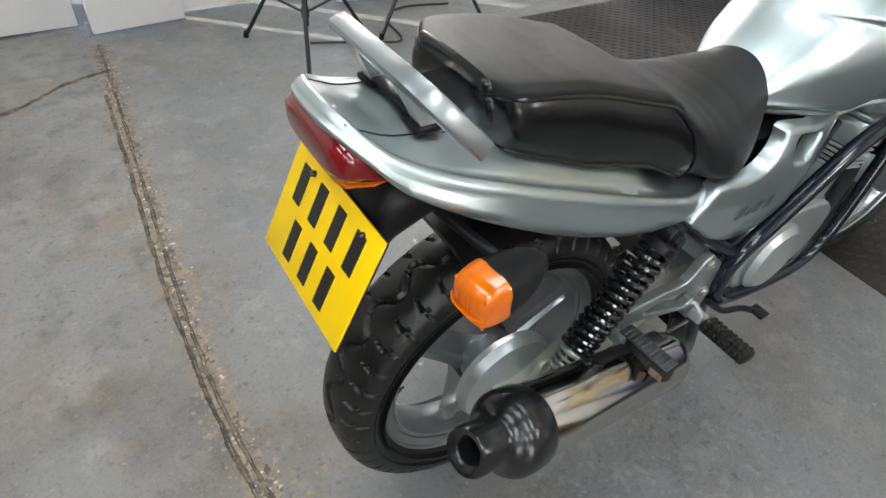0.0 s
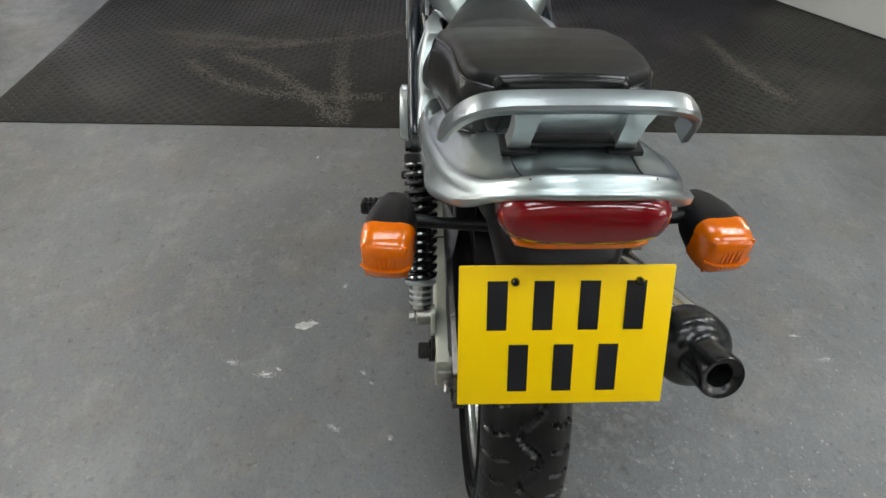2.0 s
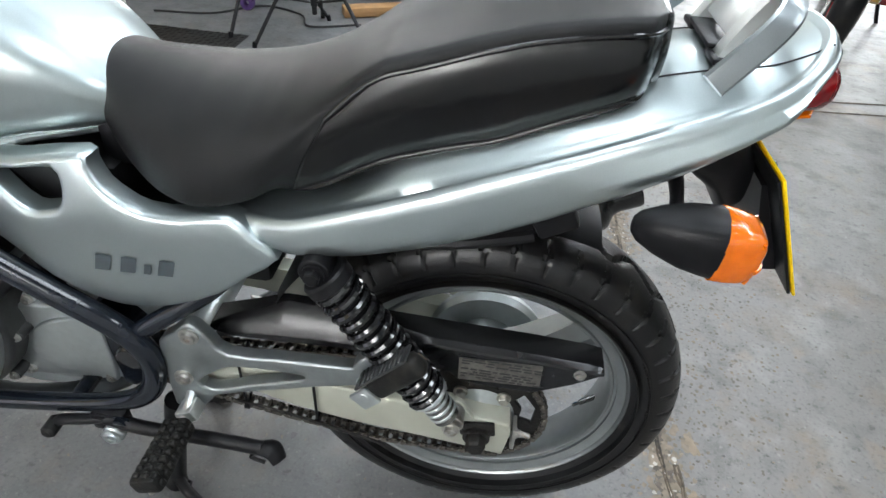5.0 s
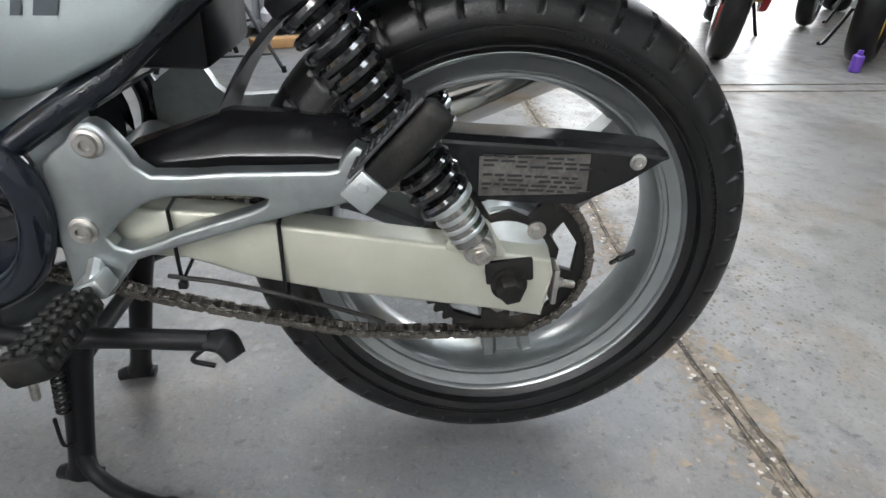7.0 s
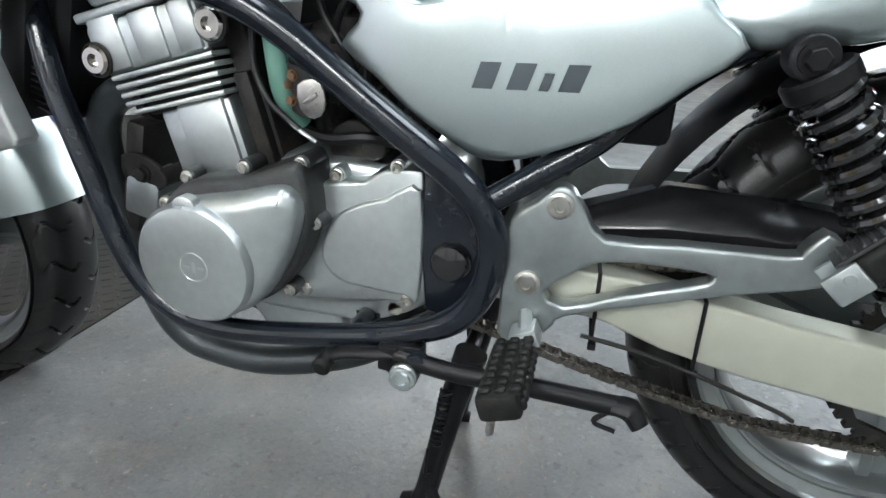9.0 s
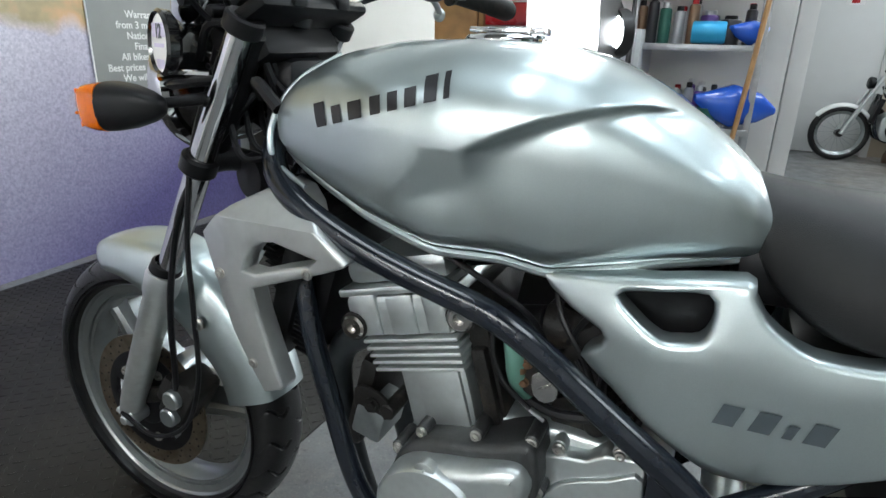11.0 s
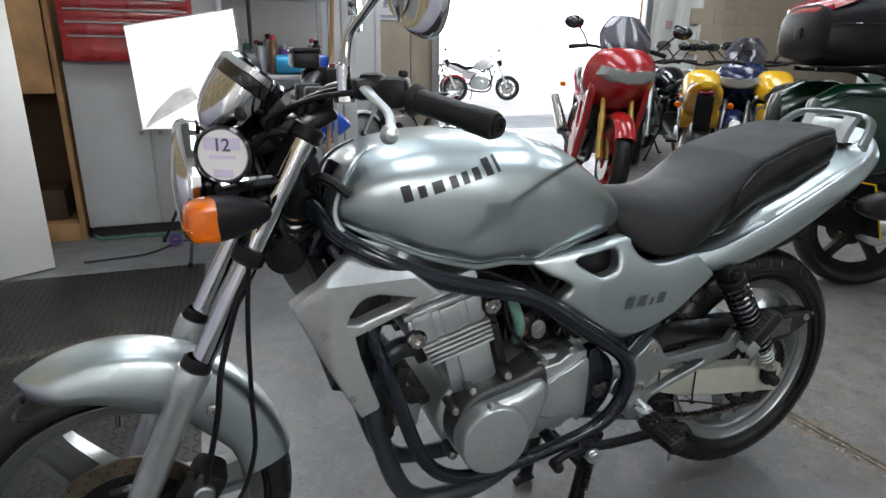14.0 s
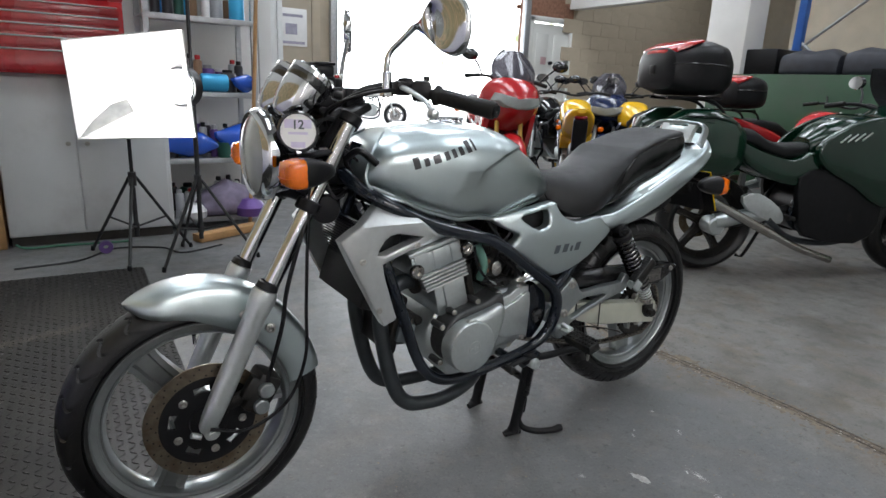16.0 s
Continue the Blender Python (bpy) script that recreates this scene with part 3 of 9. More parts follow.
for s in (1, -1):
    b = plate(BRK, 0.13, 0.15, 0.004, [SLOT], smooth=2)
    br = part("footrest_bracket", b if s > 0 else mirror(b), DIMCAST, bike, "cast alloy footrest bracket")
    for c in ((0.397, 0.495), (0.422, 0.407)):
        part("bracket_bolt", bolt((c[0], s * 0.15, c[1]), (0, s, 0), 0.0095, 0.008), ZINC, br)
    # rider's peg
    a, e = V(0.418, s * 0.165, 0.352), V(0.429, s * 0.285, 0.342)
    peg = part("rider_footpeg", box((0.424, s * 0.236, 0.346), (0.042, 0.105, 0.028), 0.007, (0, 18, 0)), PEGRUB, bike, "ribbed rubber rider footpeg")
    for k in range(8):
        for u in (-0.0135, 0, 0.0135):
            part("tread_block", box((0.424 + u, s * (0.194 + 0.012 * k), 0.361 - 0.31 * u), (0.0105, 0.0085, 0.008), 0.002, (0, 18, 0), 1), PEGRUB, peg)
        part("tread_block", box((0.403, s * (0.194 + 0.012 * k), 0.352), (0.006, 0.0085, 0.012), 0.002, (0, 18, 0), 1), PEGRUB, peg)
    part("peg_clevis", join(tube([(0.42, s * 0.148, 0.37), (0.416, s * 0.17, 0.362), (0.418, s * 0.182, 0.352)], 0.008, 8), box((0.416, s * 0.168, 0.355), (0.03, 0.03, 0.022), 0.004, (0, 25, 0))), ALLOY, peg)
    part("feeler_bolt", cyl((0.43, s * 0.272, 0.33), (0.432, s * 0.272, 0.305), 0.004, 8), ZINC, peg)
    # passenger's peg, folded up
    d = V(-0.068, s * 0.006, 0.078).normalized() if s > 0 else V(0.02, -1, 0.06).normalized()
    o = V(0.15, s * 0.178, 0.468)
    pp = part("passenger_footpeg", box((0.002, 0, -0.001), (0.092, 0.027, 0.034), 0.011, seg=4), PEGRUB, bike, "ribbed rubber passenger footpeg")
    pp.matrix_basis = Matrix.Translation(o + d * 0.055) @ d.to_track_quat("X", "Z").to_matrix().to_4x4()
    part("peg_plate", box((-0.004, 0, 0.0185), (0.098, 0.029, 0.004), 0.0015), CASTD, pp)
    for k in range(10):
        part("plate_rib", box((-0.043 + 0.0085 * k, 0, 0.0212), (0.004, 0.027, 0.003), 0.001, seg=1), CASTD, pp)
    for k in range(8):
        part("tread_rib", box((0.038 - 0.009 * k, s * 0.0135, -0.002), (0.0045, 0.003, 0.024), 0.0012, seg=1), PEGRUB, pp)
    part("worn_patch", box((0.03, s * 0.0145, -0.004), (0.024, 0.0028, 0.014), 0.0013), WORNP, pp, "brown worn patch in the rubber")
    part("peg_clevis", join(box((-0.054, 0.013, 0.0), (0.032, 0.006, 0.03), 0.003), box((-0.054, -0.013, 0.0), (0.032, 0.006, 0.03), 0.003), cyl((-0.05, -0.017, 0.004), (-0.05, 0.017, 0.004), 0.006, 14)), CAST, pp)

# frame
for s in (1, -1):
    main = [(1.1, s * 0.03, 0.85), (1.075, s * 0.1, 0.81), (1.03, s * 0.145, 0.78), (0.978, s * 0.155, 0.752), (0.906, s * 0.158, 0.719), (0.818, s * 0.16, 0.693), (0.763, s * 0.16, 0.68), (0.723, s * 0.16, 0.668), (0.672, s * 0.16, 0.64), (0.621, s * 0.16, 0.6), (0.566, s * 0.16, 0.561), (0.518, s * 0.16, 0.529), (0.482, s * 0.158, 0.5), (0.461, s * 0.156, 0.466), (0.457, s * 0.154, 0.428), (0.468, s * 0.152, 0.383), (0.495, s * 0.15, 0.346), (0.54, s * 0.149, 0.322), (0.616, s * 0.148, 0.304), (0.697, s * 0.148, 0.291), (0.795, s * 0.148, 0.277), (0.865, s * 0.148, 0.288), (0.91, s * 0.147, 0.328), (0.938, s * 0.145, 0.381), (0.961, s * 0.14, 0.467), (0.986, s * 0.135, 0.532), (1.008, s * 0.13, 0.603), (1.03, s * 0.1, 0.69), (1.06, s * 0.06, 0.77)]
    rad = [0.0165] * 17 + [0.0145] * 12
    part("frame_tube", tube(eased(main, 6, 26), rad, 20, smooth=False), FRAMEP, bike, "dark blue-grey steel frame tube")
    part("seat_rail", tube([(0.465, s * 0.148, 0.492), (0.42, s * 0.138, 0.522), (0.373, s * 0.124, 0.553), (0.331, s * 0.112, 0.59), (0.25, s * 0.1, 0.65), (0.12, s * 0.115, 0.7), (-0.06, s * 0.1, 0.76)], 0.0135, 14, 5), FRAMEP, bike)
    pl = plate([(0.542, 0.505), (0.51, 0.495), (0.485, 0.47), (0.476, 0.43), (0.482, 0.39), (0.5, 0.36), (0.538, 0.342)], 0.1, 0.128, 0.003, smooth=2)
    part("pivot_plate", pl if s > 0 else mirror(pl), FRAMEP, bike)
    part("pivot_cap", lathe([(0.024, 0), (0.024, 0.004), (0.02, 0.01), (0.01, 0.013), (0, 0.0135)], (0.509, s * 0.128, 0.408), (0, s, 0), 28), GLOSSBLACK, bike)
part("steering_head", cyl((1.09, 0, 0.74), (1.02, 0, 0.9), 0.032, 24), FRAMEP, bike)
part("cross_tube", tube([(0.62, -0.148, 0.303), (0.62, 0.148, 0.303)], 0.013, 12, smooth=False), FRAMEP, bike)
part("cross_tube", tube([(0.3, -0.13, 0.63), (0.3, 0.13, 0.63)], 0.012, 12, smooth=False), FRAMEP, bike)
part("cross_tube", tube([(0.4, -0.13, 0.53), (0.4, 0.13, 0.53)], 0.012, 12, smooth=False), FRAMEP, bike)

# stands
part("side_stand", join(tube([(0.56, 0.165, 0.3), (0.5, 0.168, 0.292), (0.4, 0.17, 0.292), (0.315, 0.172, 0.29)], 0.011, 12), tube([(0.32, 0.172, 0.29), (0.3, 0.172, 0.288), (0.288, 0.18, 0.275)], [0.012, 0.017, 0.013], 12, flat=0.7), tube([(0.315, 0.17, 0.285), (0.335, 0.175, 0.268), (0.312, 0.178, 0.262)], 0.003, 6), box((0.55, 0.16, 0.298), (0.045, 0.02, 0.035), 0.004)), BLACK, bike, "black side stand folded up")
part("side_stand_bracket", join(box((0.56, 0.15, 0.3), (0.05, 0.012, 0.045), 0.003), bolt((0.535, 0.168, 0.298), (0, 1, 0), 0.012, 0.008, True)), FRAMEP, bike)
legs = [tube([(0.485, s * 0.098, 0.275), (0.503, s * 0.1, 0.205), (0.52, s * 0.101, 0.12), (0.536, s * 0.101, 0.04), (0.541, s * 0.101, 0.018)], [0.021, 0.018, 0.0165, 0.016, 0.02], 14) for s in (1, -1)]
feet = [tube([(0.572, s * 0.096, 0.011), (0.548, s * 0.1, 0.016), (0.518, s * 0.104, 0.012)], [0.011, 0.015, 0.011], 12, flat=0.8) for s in (1, -1)]
cs = part("centre_stand", join(*legs, *feet, tube([(0.512, -0.11, 0.19), (0.512, 0.11, 0.19)], 0.012, 12, smooth=False), plate([(0.53, 0.24), (0.53, 0.16), (0.505, 0.175), (0.49, 0.24)], -0.11, -0.1, 0.002, smooth=2)), BLACK, bike, "black steel centre stand on the floor")
part("stand_tang", tube([(0.535, 0.103, 0.085), (0.52, 0.115, 0.035), (0.48, 0.136, 0.018), (0.43, 0.155, 0.016), (0.405, 0.162, 0.02), (0.396, 0.165, 0.021)], [0.008, 0.01, 0.0105, 0.0105, 0.013, 0.011], 12, 4), BLACK, cs)
sp = []
for k in range(12 * 12 + 1):
    u = k / 144
    sp.append(V(0.508 + 0.012 * u + 0.007 * math.cos(k * math.pi / 6), 0.126 + 0.007 * math.sin(k * math.pi / 6), 0.235 - 0.09 * u))
part("return_spring", join(tube(sp, 0.0018, 5, smooth=False), tube([(0.527, 0.135, 0.145), (0.53, 0.132, 0.1), (0.526, 0.122, 0.09)], 0.0025, 6)), BLACK, cs)
gl = part("gear_lever", join(tube([(0.55, 0.16, 0.3), (0.585, 0.17, 0.299), (0.62, 0.174, 0.296), (0.638, 0.175, 0.288)], [0.009, 0.0095, 0.0095, 0.011], 12, 4, flat=0.75), box((0.568, 0.163, 0.296), (0.026, 0.02, 0.034), 0.004)), BLACK, bike, "black gear lever with rubber toe peg")
part("toe_peg", cyl((0.64, 0.166, 0.285), (0.641, 0.198, 0.284), 0.0115, 18, 0.004), PEGRUB, gl)
part("stand_lug", plate([(0.6, 0.292), (0.585, 0.287), (0.579, 0.268), (0.572, 0.262), (0.556, 0.264), (0.56, 0.3), (0.596, 0.304)], 0.146, 0.153, 0.002, smooth=2), PIPE, bike)
part("stand_pivot", join(cyl((0.547, 0.15, 0.281), (0.547, 0.183, 0.281), 0.0165, 22, 0.003), bolt((0.547, 0.183, 0.281), (0, 1, 0), 0.0105, 0.006)), CAST, bike, "alloy pivot bolt of the side stand")
part("brake_pedal", join(tube([(0.45, -0.16, 0.37), (0.5, -0.175, 0.33), (0.56, -0.185, 0.315), (0.59, -0.215, 0.312)], 0.007, 8), box((0.585, -0.21, 0.314), (0.028, 0.035, 0.008), 0.002)), BLACK, bike)

# engine
eu, ev, eb = V(0.966, 0, -0.259), V(0.259, 0, 0.966), V(0.80, 0, 0.50)


def tilted(u0, u1, v0, v1, y0, y1, bevel):
    bm = box((0, 0, 0), (u1 - u0, y1 - y0, v1 - v0), bevel)
    m = Matrix(((eu.x, 0, ev.x), (0, 1, 0), (eu.z, 0, ev.z))).to_4x4()
    bmesh.ops.transform(bm, matrix=Matrix.Translation(eb + eu * ((u0 + u1) / 2) + ev * ((v0 + v1) / 2) + V(0, (y0 + y1) / 2, 0)) @ m, verts=bm.verts)
    return bm


engine = part("crankcase", join(plate([(0.87, 0.42), (0.83, 0.48), (0.74, 0.5), (0.6, 0.5), (0.53, 0.48), (0.52, 0.36), (0.6, 0.3), (0.7, 0.29), (0.82, 0.3), (0.87, 0.36)], -0.12, 0.1, 0.012, smooth=3), plate([(0.8, 0.31), (0.7, 0.305), (0.66, 0.27), (0.7, 0.245), (0.78, 0.25)], -0.07, 0.08, 0.01, smooth=2)), CAST, bike, "cast alloy engine crankcase")
part("cylinder", join(tilted(-0.042, 0.057, -0.03, 0.06, -0.112, 0.118, 0.008), *[tilted(-0.034, 0.03, -0.03, 0.06, s * 0.117 - 0.006, s * 0.117 + 0.006, 0.005) for s in (1, -1)]), CAST, engine)
for k in range(5):
    v = 0.06 + 0.0102 * k
    part("cooling_fin", tilted(-0.048, 0.084 + 0.002 * k, v, v + 0.0058, -0.132, 0.132, 0.0024), ALLOY, engine)
part("fin_core", tilted(-0.04, 0.07, 0.055, 0.112, -0.118, 0.118, 0.004), GRIME, engine)
part("cylinder_head", tilted(-0.045, 0.108, 0.108, 0.165, -0.127, 0.127, 0.008), CAST, engine)
for u0, u1, v1 in ((-0.04, -0.008, 0.166), (0.004, 0.045, 0.166), (0.058, 0.1, 0.172)):
    part("head_boss", tilted(u0, u1, 0.11, v1, -0.131, 0.131, 0.006), CAST, engine)
part("valve_cover", join(tilted(-0.048, 0.112, 0.167, 0.178, -0.131, 0.131, 0.003), tilted(-0.05, 0.1, 0.178, 0.215, -0.122, 0.122, 0.014)), CAST, engine)
for c in ((0.778, 0.131, 0.643), (0.929, 0.132, 0.597)):
    part("head_plug", lathe([(0.017, -0.01), (0.017, 0.004), (0.014, 0.007), (0.0075, 0.007), (0.007, 0.001), (0, 0.001)], c, (0, 1, 0), 28), POLISH, engine)
    part("plug_washer", lathe([(0.017, -0.004), (0.0195, -0.004), (0.0195, 0.0015), (0.017, 0.0015)], c, (0, 1, 0), 28), GRIME, engine)
# dark column carries the black gap behind the cylinder in its colour
part("cylinder_back", join(tilted(-0.075, -0.044, -0.04, 0.15, -0.09, 0.098, 0.006), tilted(-0.07, -0.05, -0.03, 0.08, 0.09, 0.112, 0.004)), GRIME, engine, "rear of the cylinder block, coloured dark as the shaded gap there")
ALT = [(0.862, 0.39), (0.853, 0.435), (0.825, 0.468), (0.785, 0.482), (0.73, 0.492), (0.685, 0.51), (0.668, 0.505), (0.66, 0.47), (0.661, 0.438), (0.68, 0.39), (0.708, 0.352), (0.75, 0.325), (0.79, 0.318), (0.83, 0.333), (0.853, 0.358)]
alt_case = part("alternator_case", plate(ALT, 0.095, 0.162, 0.01, smooth=3), CASTD, engine, "rough dark cast alternator case")
AF = [(0.80, 0.461), (0.74, 0.474), (0.695, 0.486), (0.676, 0.482), (0.666, 0.458), (0.683, 0.405), (0.716, 0.352), (0.752, 0.325), (0.79, 0.318), (0.838, 0.336), (0.861, 0.39), (0.84, 0.441)]
part("alternator_face", plate(AF, 0.15, 0.191, 0.018, smooth=3, yf=lambda x, z: -0.16 * max(0, 0.73 - x)), CAST, alt_case, "smooth alternator cover face")
alt_cover = part("alternator_cover", lathe([(0.0725, -0.045), (0.072, -0.008), (0.068, -0.002), (0.06, 0), (0.02, 0.0005), (0, 0.0005)], (0.79, 0.201, 0.39), (0, 1, 0), 64), CAST, alt_case, "round alternator cap")
part("emblem", join(lathe([(0.018, 0), (0.018, 0.0015), (0.016, 0.0015), (0.016, 0)], (0.786, 0.2008, 0.39), (0, 1, 0), 32), box((0.786, 0.2015, 0.39), (0.004, 0.001, 0.012), 0), box((0.795, 0.2015, 0.39), (0.008, 0.001, 0.003), 0), box((0.777, 0.2015, 0.39), (0.008, 0.001, 0.003), 0)), ALLOY, alt_cover)
part("timing_plug", join(lathe([(0.0145, -0.01), (0.0145, 0.003), (0.0125, 0.004), (0, 0.004)], (0.793, 0.192, 0.456), (0, 1, 0), 24), box((0.793, 0.197, 0.456), (0.002, 0.002, 0.012), 0)), ALLOY, alt_cover)
for x, z in ((0.855, 0.44), (0.82, 0.476), (0.745, 0.495), (0.675, 0.507), (0.662, 0.44), (0.7, 0.35), (0.8, 0.316), (0.858, 0.34)):
    part("bolt_lug", cyl((x, 0.1, z), (x, 0.147, z), 0.0095, 16, 0.002), CASTD, alt_case)
    part("cover_bolt", bolt((x, 0.147, z), (0, 1, 0), 0.0052, 0.0055), ZINC, alt_case)
SPR = [(0.69, 0.44), (0.676, 0.462), (0.665, 0.48), (0.64, 0.484), (0.613, 0.487), (0.602, 0.496), (0.589, 0.503), (0.559, 0.507), (0.545, 0.505), (0.541, 0.43), (0.538, 0.349), (0.62, 0.336), (0.7, 0.326), (0.722, 0.33), (0.705, 0.37)]
spr = part("sprocket_cover", plate(SPR, 0.09, 0.124, 0.005, smooth=0), CAST, engine, "flat cast sprocket cover")
part("raised_panel", plate([(0.545, 0.485), (0.586, 0.473), (0.632, 0.454), (0.655, 0.432), (0.665, 0.401), (0.659, 0.378), (0.64, 0.363), (0.61, 0.359), (0.562, 0.357), (0.545, 0.357)], 0.122, 0.131, 0.004, smooth=3), CAST, spr)
for x, z in ((0.647, 0.489), (0.575, 0.505), (0.688, 0.418), (0.69, 0.342), (0.56, 0.348)):
    part("bolt_lug", cyl((x, 0.085, z), (x, 0.117, z), 0.0098, 16, 0.002), CAST, spr)
    part("cover_bolt", bolt((x, 0.117 if z > 0.45 else 0.124, z), (0, 1, 0), 0.0058, 0.007), ZINC, spr)
part("clutch_cover", join(lathe([(0.085, 0), (0.083, 0.03), (0.07, 0.042), (0, 0.044)], (0.66, -0.12, 0.39), (0, -1, 0), 40), plate([(0.87, 0.42), (0.8, 0.48), (0.6, 0.49), (0.55, 0.4), (0.6, 0.31), (0.82, 0.31)], -0.1, -0.14, 0.008, smooth=3)), CAST, engine)
# intake side: carburettor, hoses, brackets
for y in (0.055, -0.055):
    cb = part("carburettor", join(cyl((0.69, y, 0.62), (0.6, y, 0.625), 0.028, 20), cyl((0.645, y, 0.585), (0.645, y, 0.655), 0.026, 20), box((0.645, y, 0.575), (0.06, 0.05, 0.03), 0.006)), GRIME, bike, "grimy carburettor")
    part("intake_rubber", cyl((0.74, y, 0.61), (0.69, y, 0.62), 0.026, 18), BLACK, cb)
part("air_box", box((0.53, 0, 0.64), (0.13, 0.2, 0.15), 0.02), BLACK, bike)
# three black boxes added as dark fill between frame, engine and radiator
part("ignition_coil", box((0.74, 0.0, 0.71), (0.16, 0.11, 0.035), 0.008, (0, 14, 0)), BLACK, bike)
part("fan_shroud", box((1.005, 0, 0.62), (0.045, 0.22, 0.22), 0.015, (0, -18, 0)), BLACK, bike)
part("lower_shroud", box((0.955, 0, 0.44), (0.03, 0.17, 0.16), 0.01, (0, -14, 0)), GRIME, bike)
part("spine_tube", tube([(1.05, 0, 0.8), (0.85, 0, 0.755), (0.6, 0, 0.72), (0.45, 0, 0.66)], 0.028, 14), FRAMEP, bike)
for y in (0.075, -0.075):
    part("plug_cap", tube([(0.82, y, 0.735), (0.81, y, 0.7), (0.83, y, 0.66)], 0.011, 10), BLACK, bike)
    part("plug_lead", tube([(0.82, y, 0.735), (0.79, y * 0.9, 0.745), (0.75, y * 0.5, 0.725)], 0.005, 8), BLACK, bike)
part("throttle_cable", tube([(0.68, 0.1, 0.62), (0.7, 0.118, 0.66), (0.76, 0.12, 0.695), (0.86, 0.1, 0.73)], 0.004, 8), BLACK, bike)
part("vent_hose", tube([(0.58, 0.105, 0.66), (0.6, 0.122, 0.63), (0.605, 0.12, 0.58), (0.59, 0.11, 0.535)], 0.006, 8), BLACK, bike)
part("coolant_hose", tube([(0.725, 0.1, 0.64), (0.712, 0.115, 0.6), (0.708, 0.112, 0.57), (0.7, 0.09, 0.54)], 0.012, 12), GREENH, bike, "faded green coolant hose")
part("engine_pipe", tube([(0.742, 0.112, 0.64), (0.738, 0.12, 0.6), (0.722, 0.124, 0.568), (0.7, 0.124, 0.548), (0.686, 0.124, 0.538)], 0.0038, 8), BLACK, bike)
part("pipe_end", tube([(0.7, 0.125, 0.5475), (0.686, 0.125, 0.5375), (0.668, 0.123, 0.526)], 0.0026, 8), ALLOY, bike)
cbk = part("coolant_bracket", plate([(0.706, 0.603), (0.688, 0.604), (0.67, 0.588), (0.667, 0.556), (0.688, 0.55), (0.704, 0.566)], 0.112, 0.116, 0.001, smooth=2), GRIME, bike, "oily coolant bracket")
part("coolant_cap", join(plate([(0.686, 0.586), (0.668, 0.594), (0.655, 0.583), (0.655, 0.562), (0.668, 0.551), (0.684, 0.56)], 0.116, 0.126, 0.002, smooth=2), box((0.67, 0.127, 0.573), (0.018, 0.003, 0.005), 0.001, (0, 35, 0))), STEEL, cbk)
for x, z in ((0.695, 0.594), (0.698, 0.568)):
    part("bracket_bolt", bolt((x, 0.116, z), (0, 1, 0), 0.005, 0.006, True), RUSTB, cbk)
part("hose_clip", lathe([(0.0125, -0.004), (0.0135, -0.004), (0.0135, 0.004), (0.0125, 0.004)], (0.709, 0.113, 0.585), (0.1, 0.05, -1), 18), RUSTB, bike)
# oily hoses and leads between the cylinders and the air box
rng = random.Random(11)
for k in range(9):
    x0, y0 = 0.7 - 0.018 * k, 0.02 + 0.011 * (k % 5)
    pts_ = [(x0 + 0.01, y0, 0.515), (x0 + rng.uniform(-0.02, 0.02), y0 + rng.uniform(0.0, 0.035), 0.565), (x0 - 0.03 + rng.uniform(-0.03, 0.03), y0 + rng.uniform(0.0, 0.04), 0.62), (x0 - 0.05, y0 * 0.6, 0.68)]
    part("engine_hose", tube(pts_, rng.choice((0.0045, 0.006, 0.009)), 8), GRIME if k % 3 else BLACK, bike)
# black sheet added to close the light view through the engine bay
part("inner_splash_plate", plate([(0.73, 0.72), (0.56, 0.71), (0.54, 0.6), (0.57, 0.5), (0.73, 0.5)], -0.012, -0.004, 0.001, smooth=2), BLACK, bike)
part("relay_box", box((0.934, 0.06, 0.42), (0.05, 0.075, 0.055), 0.006, (0, -14, 0)), DIMCAST, bike, "small grey box behind the front frame tube")
part("wiring_loom", tube([(0.64, 0.09, 0.6), (0.6, 0.12, 0.56), (0.57, 0.12, 0.54), (0.55, 0.1, 0.58)], 0.005, 8), BLACK, bike)
part("wiring_loom", tube([(0.7, 0.09, 0.53), (0.66, 0.1, 0.525), (0.62, 0.1, 0.53), (0.58, 0.09, 0.525)], 0.007, 8), BLACK, bike)
part("wiring_loom", tube([(0.68, 0.08, 0.7), (0.66, 0.11, 0.66), (0.63, 0.12, 0.62), (0.62, 0.1, 0.58)], 0.004, 8), BLACK, bike)
part("wiring_loom", tube([(0.6, 0.1, 0.69), (0.63, 0.12, 0.67), (0.65, 0.11, 0.63)], 0.004, 8), BLACK, bike)
part("starter_cover", join(cyl((0.64, -0.05, 0.515), (0.64, 0.085, 0.515), 0.03, 24), cyl((0.61, 0.0, 0.52), (0.61, 0.1, 0.52), 0.015, 16)), GRIME, bike)
part("regulator", box((0.43, 0.06, 0.585), (0.05, 0.06, 0.06), 0.006), GRIME, bike)
# black filler added to close the gap between tank and seat
part("seat_base", box((0.45, 0, 0.735), (0.09, 0.16, 0.07), 0.02), BLACK, bike)
part("battery_tray", box((0.36, 0, 0.6), (0.12, 0.17, 0.11), 0.01), BLACK, bike)
part("oil_drain", cyl((0.62, 0.02, 0.3), (0.62, 0.1, 0.31), 0.017, 18), GRIME, bike)
part("drain_plug", cyl((0.585, 0.05, 0.32), (0.585, 0.1, 0.32), 0.01, 14), CREAM, bike)
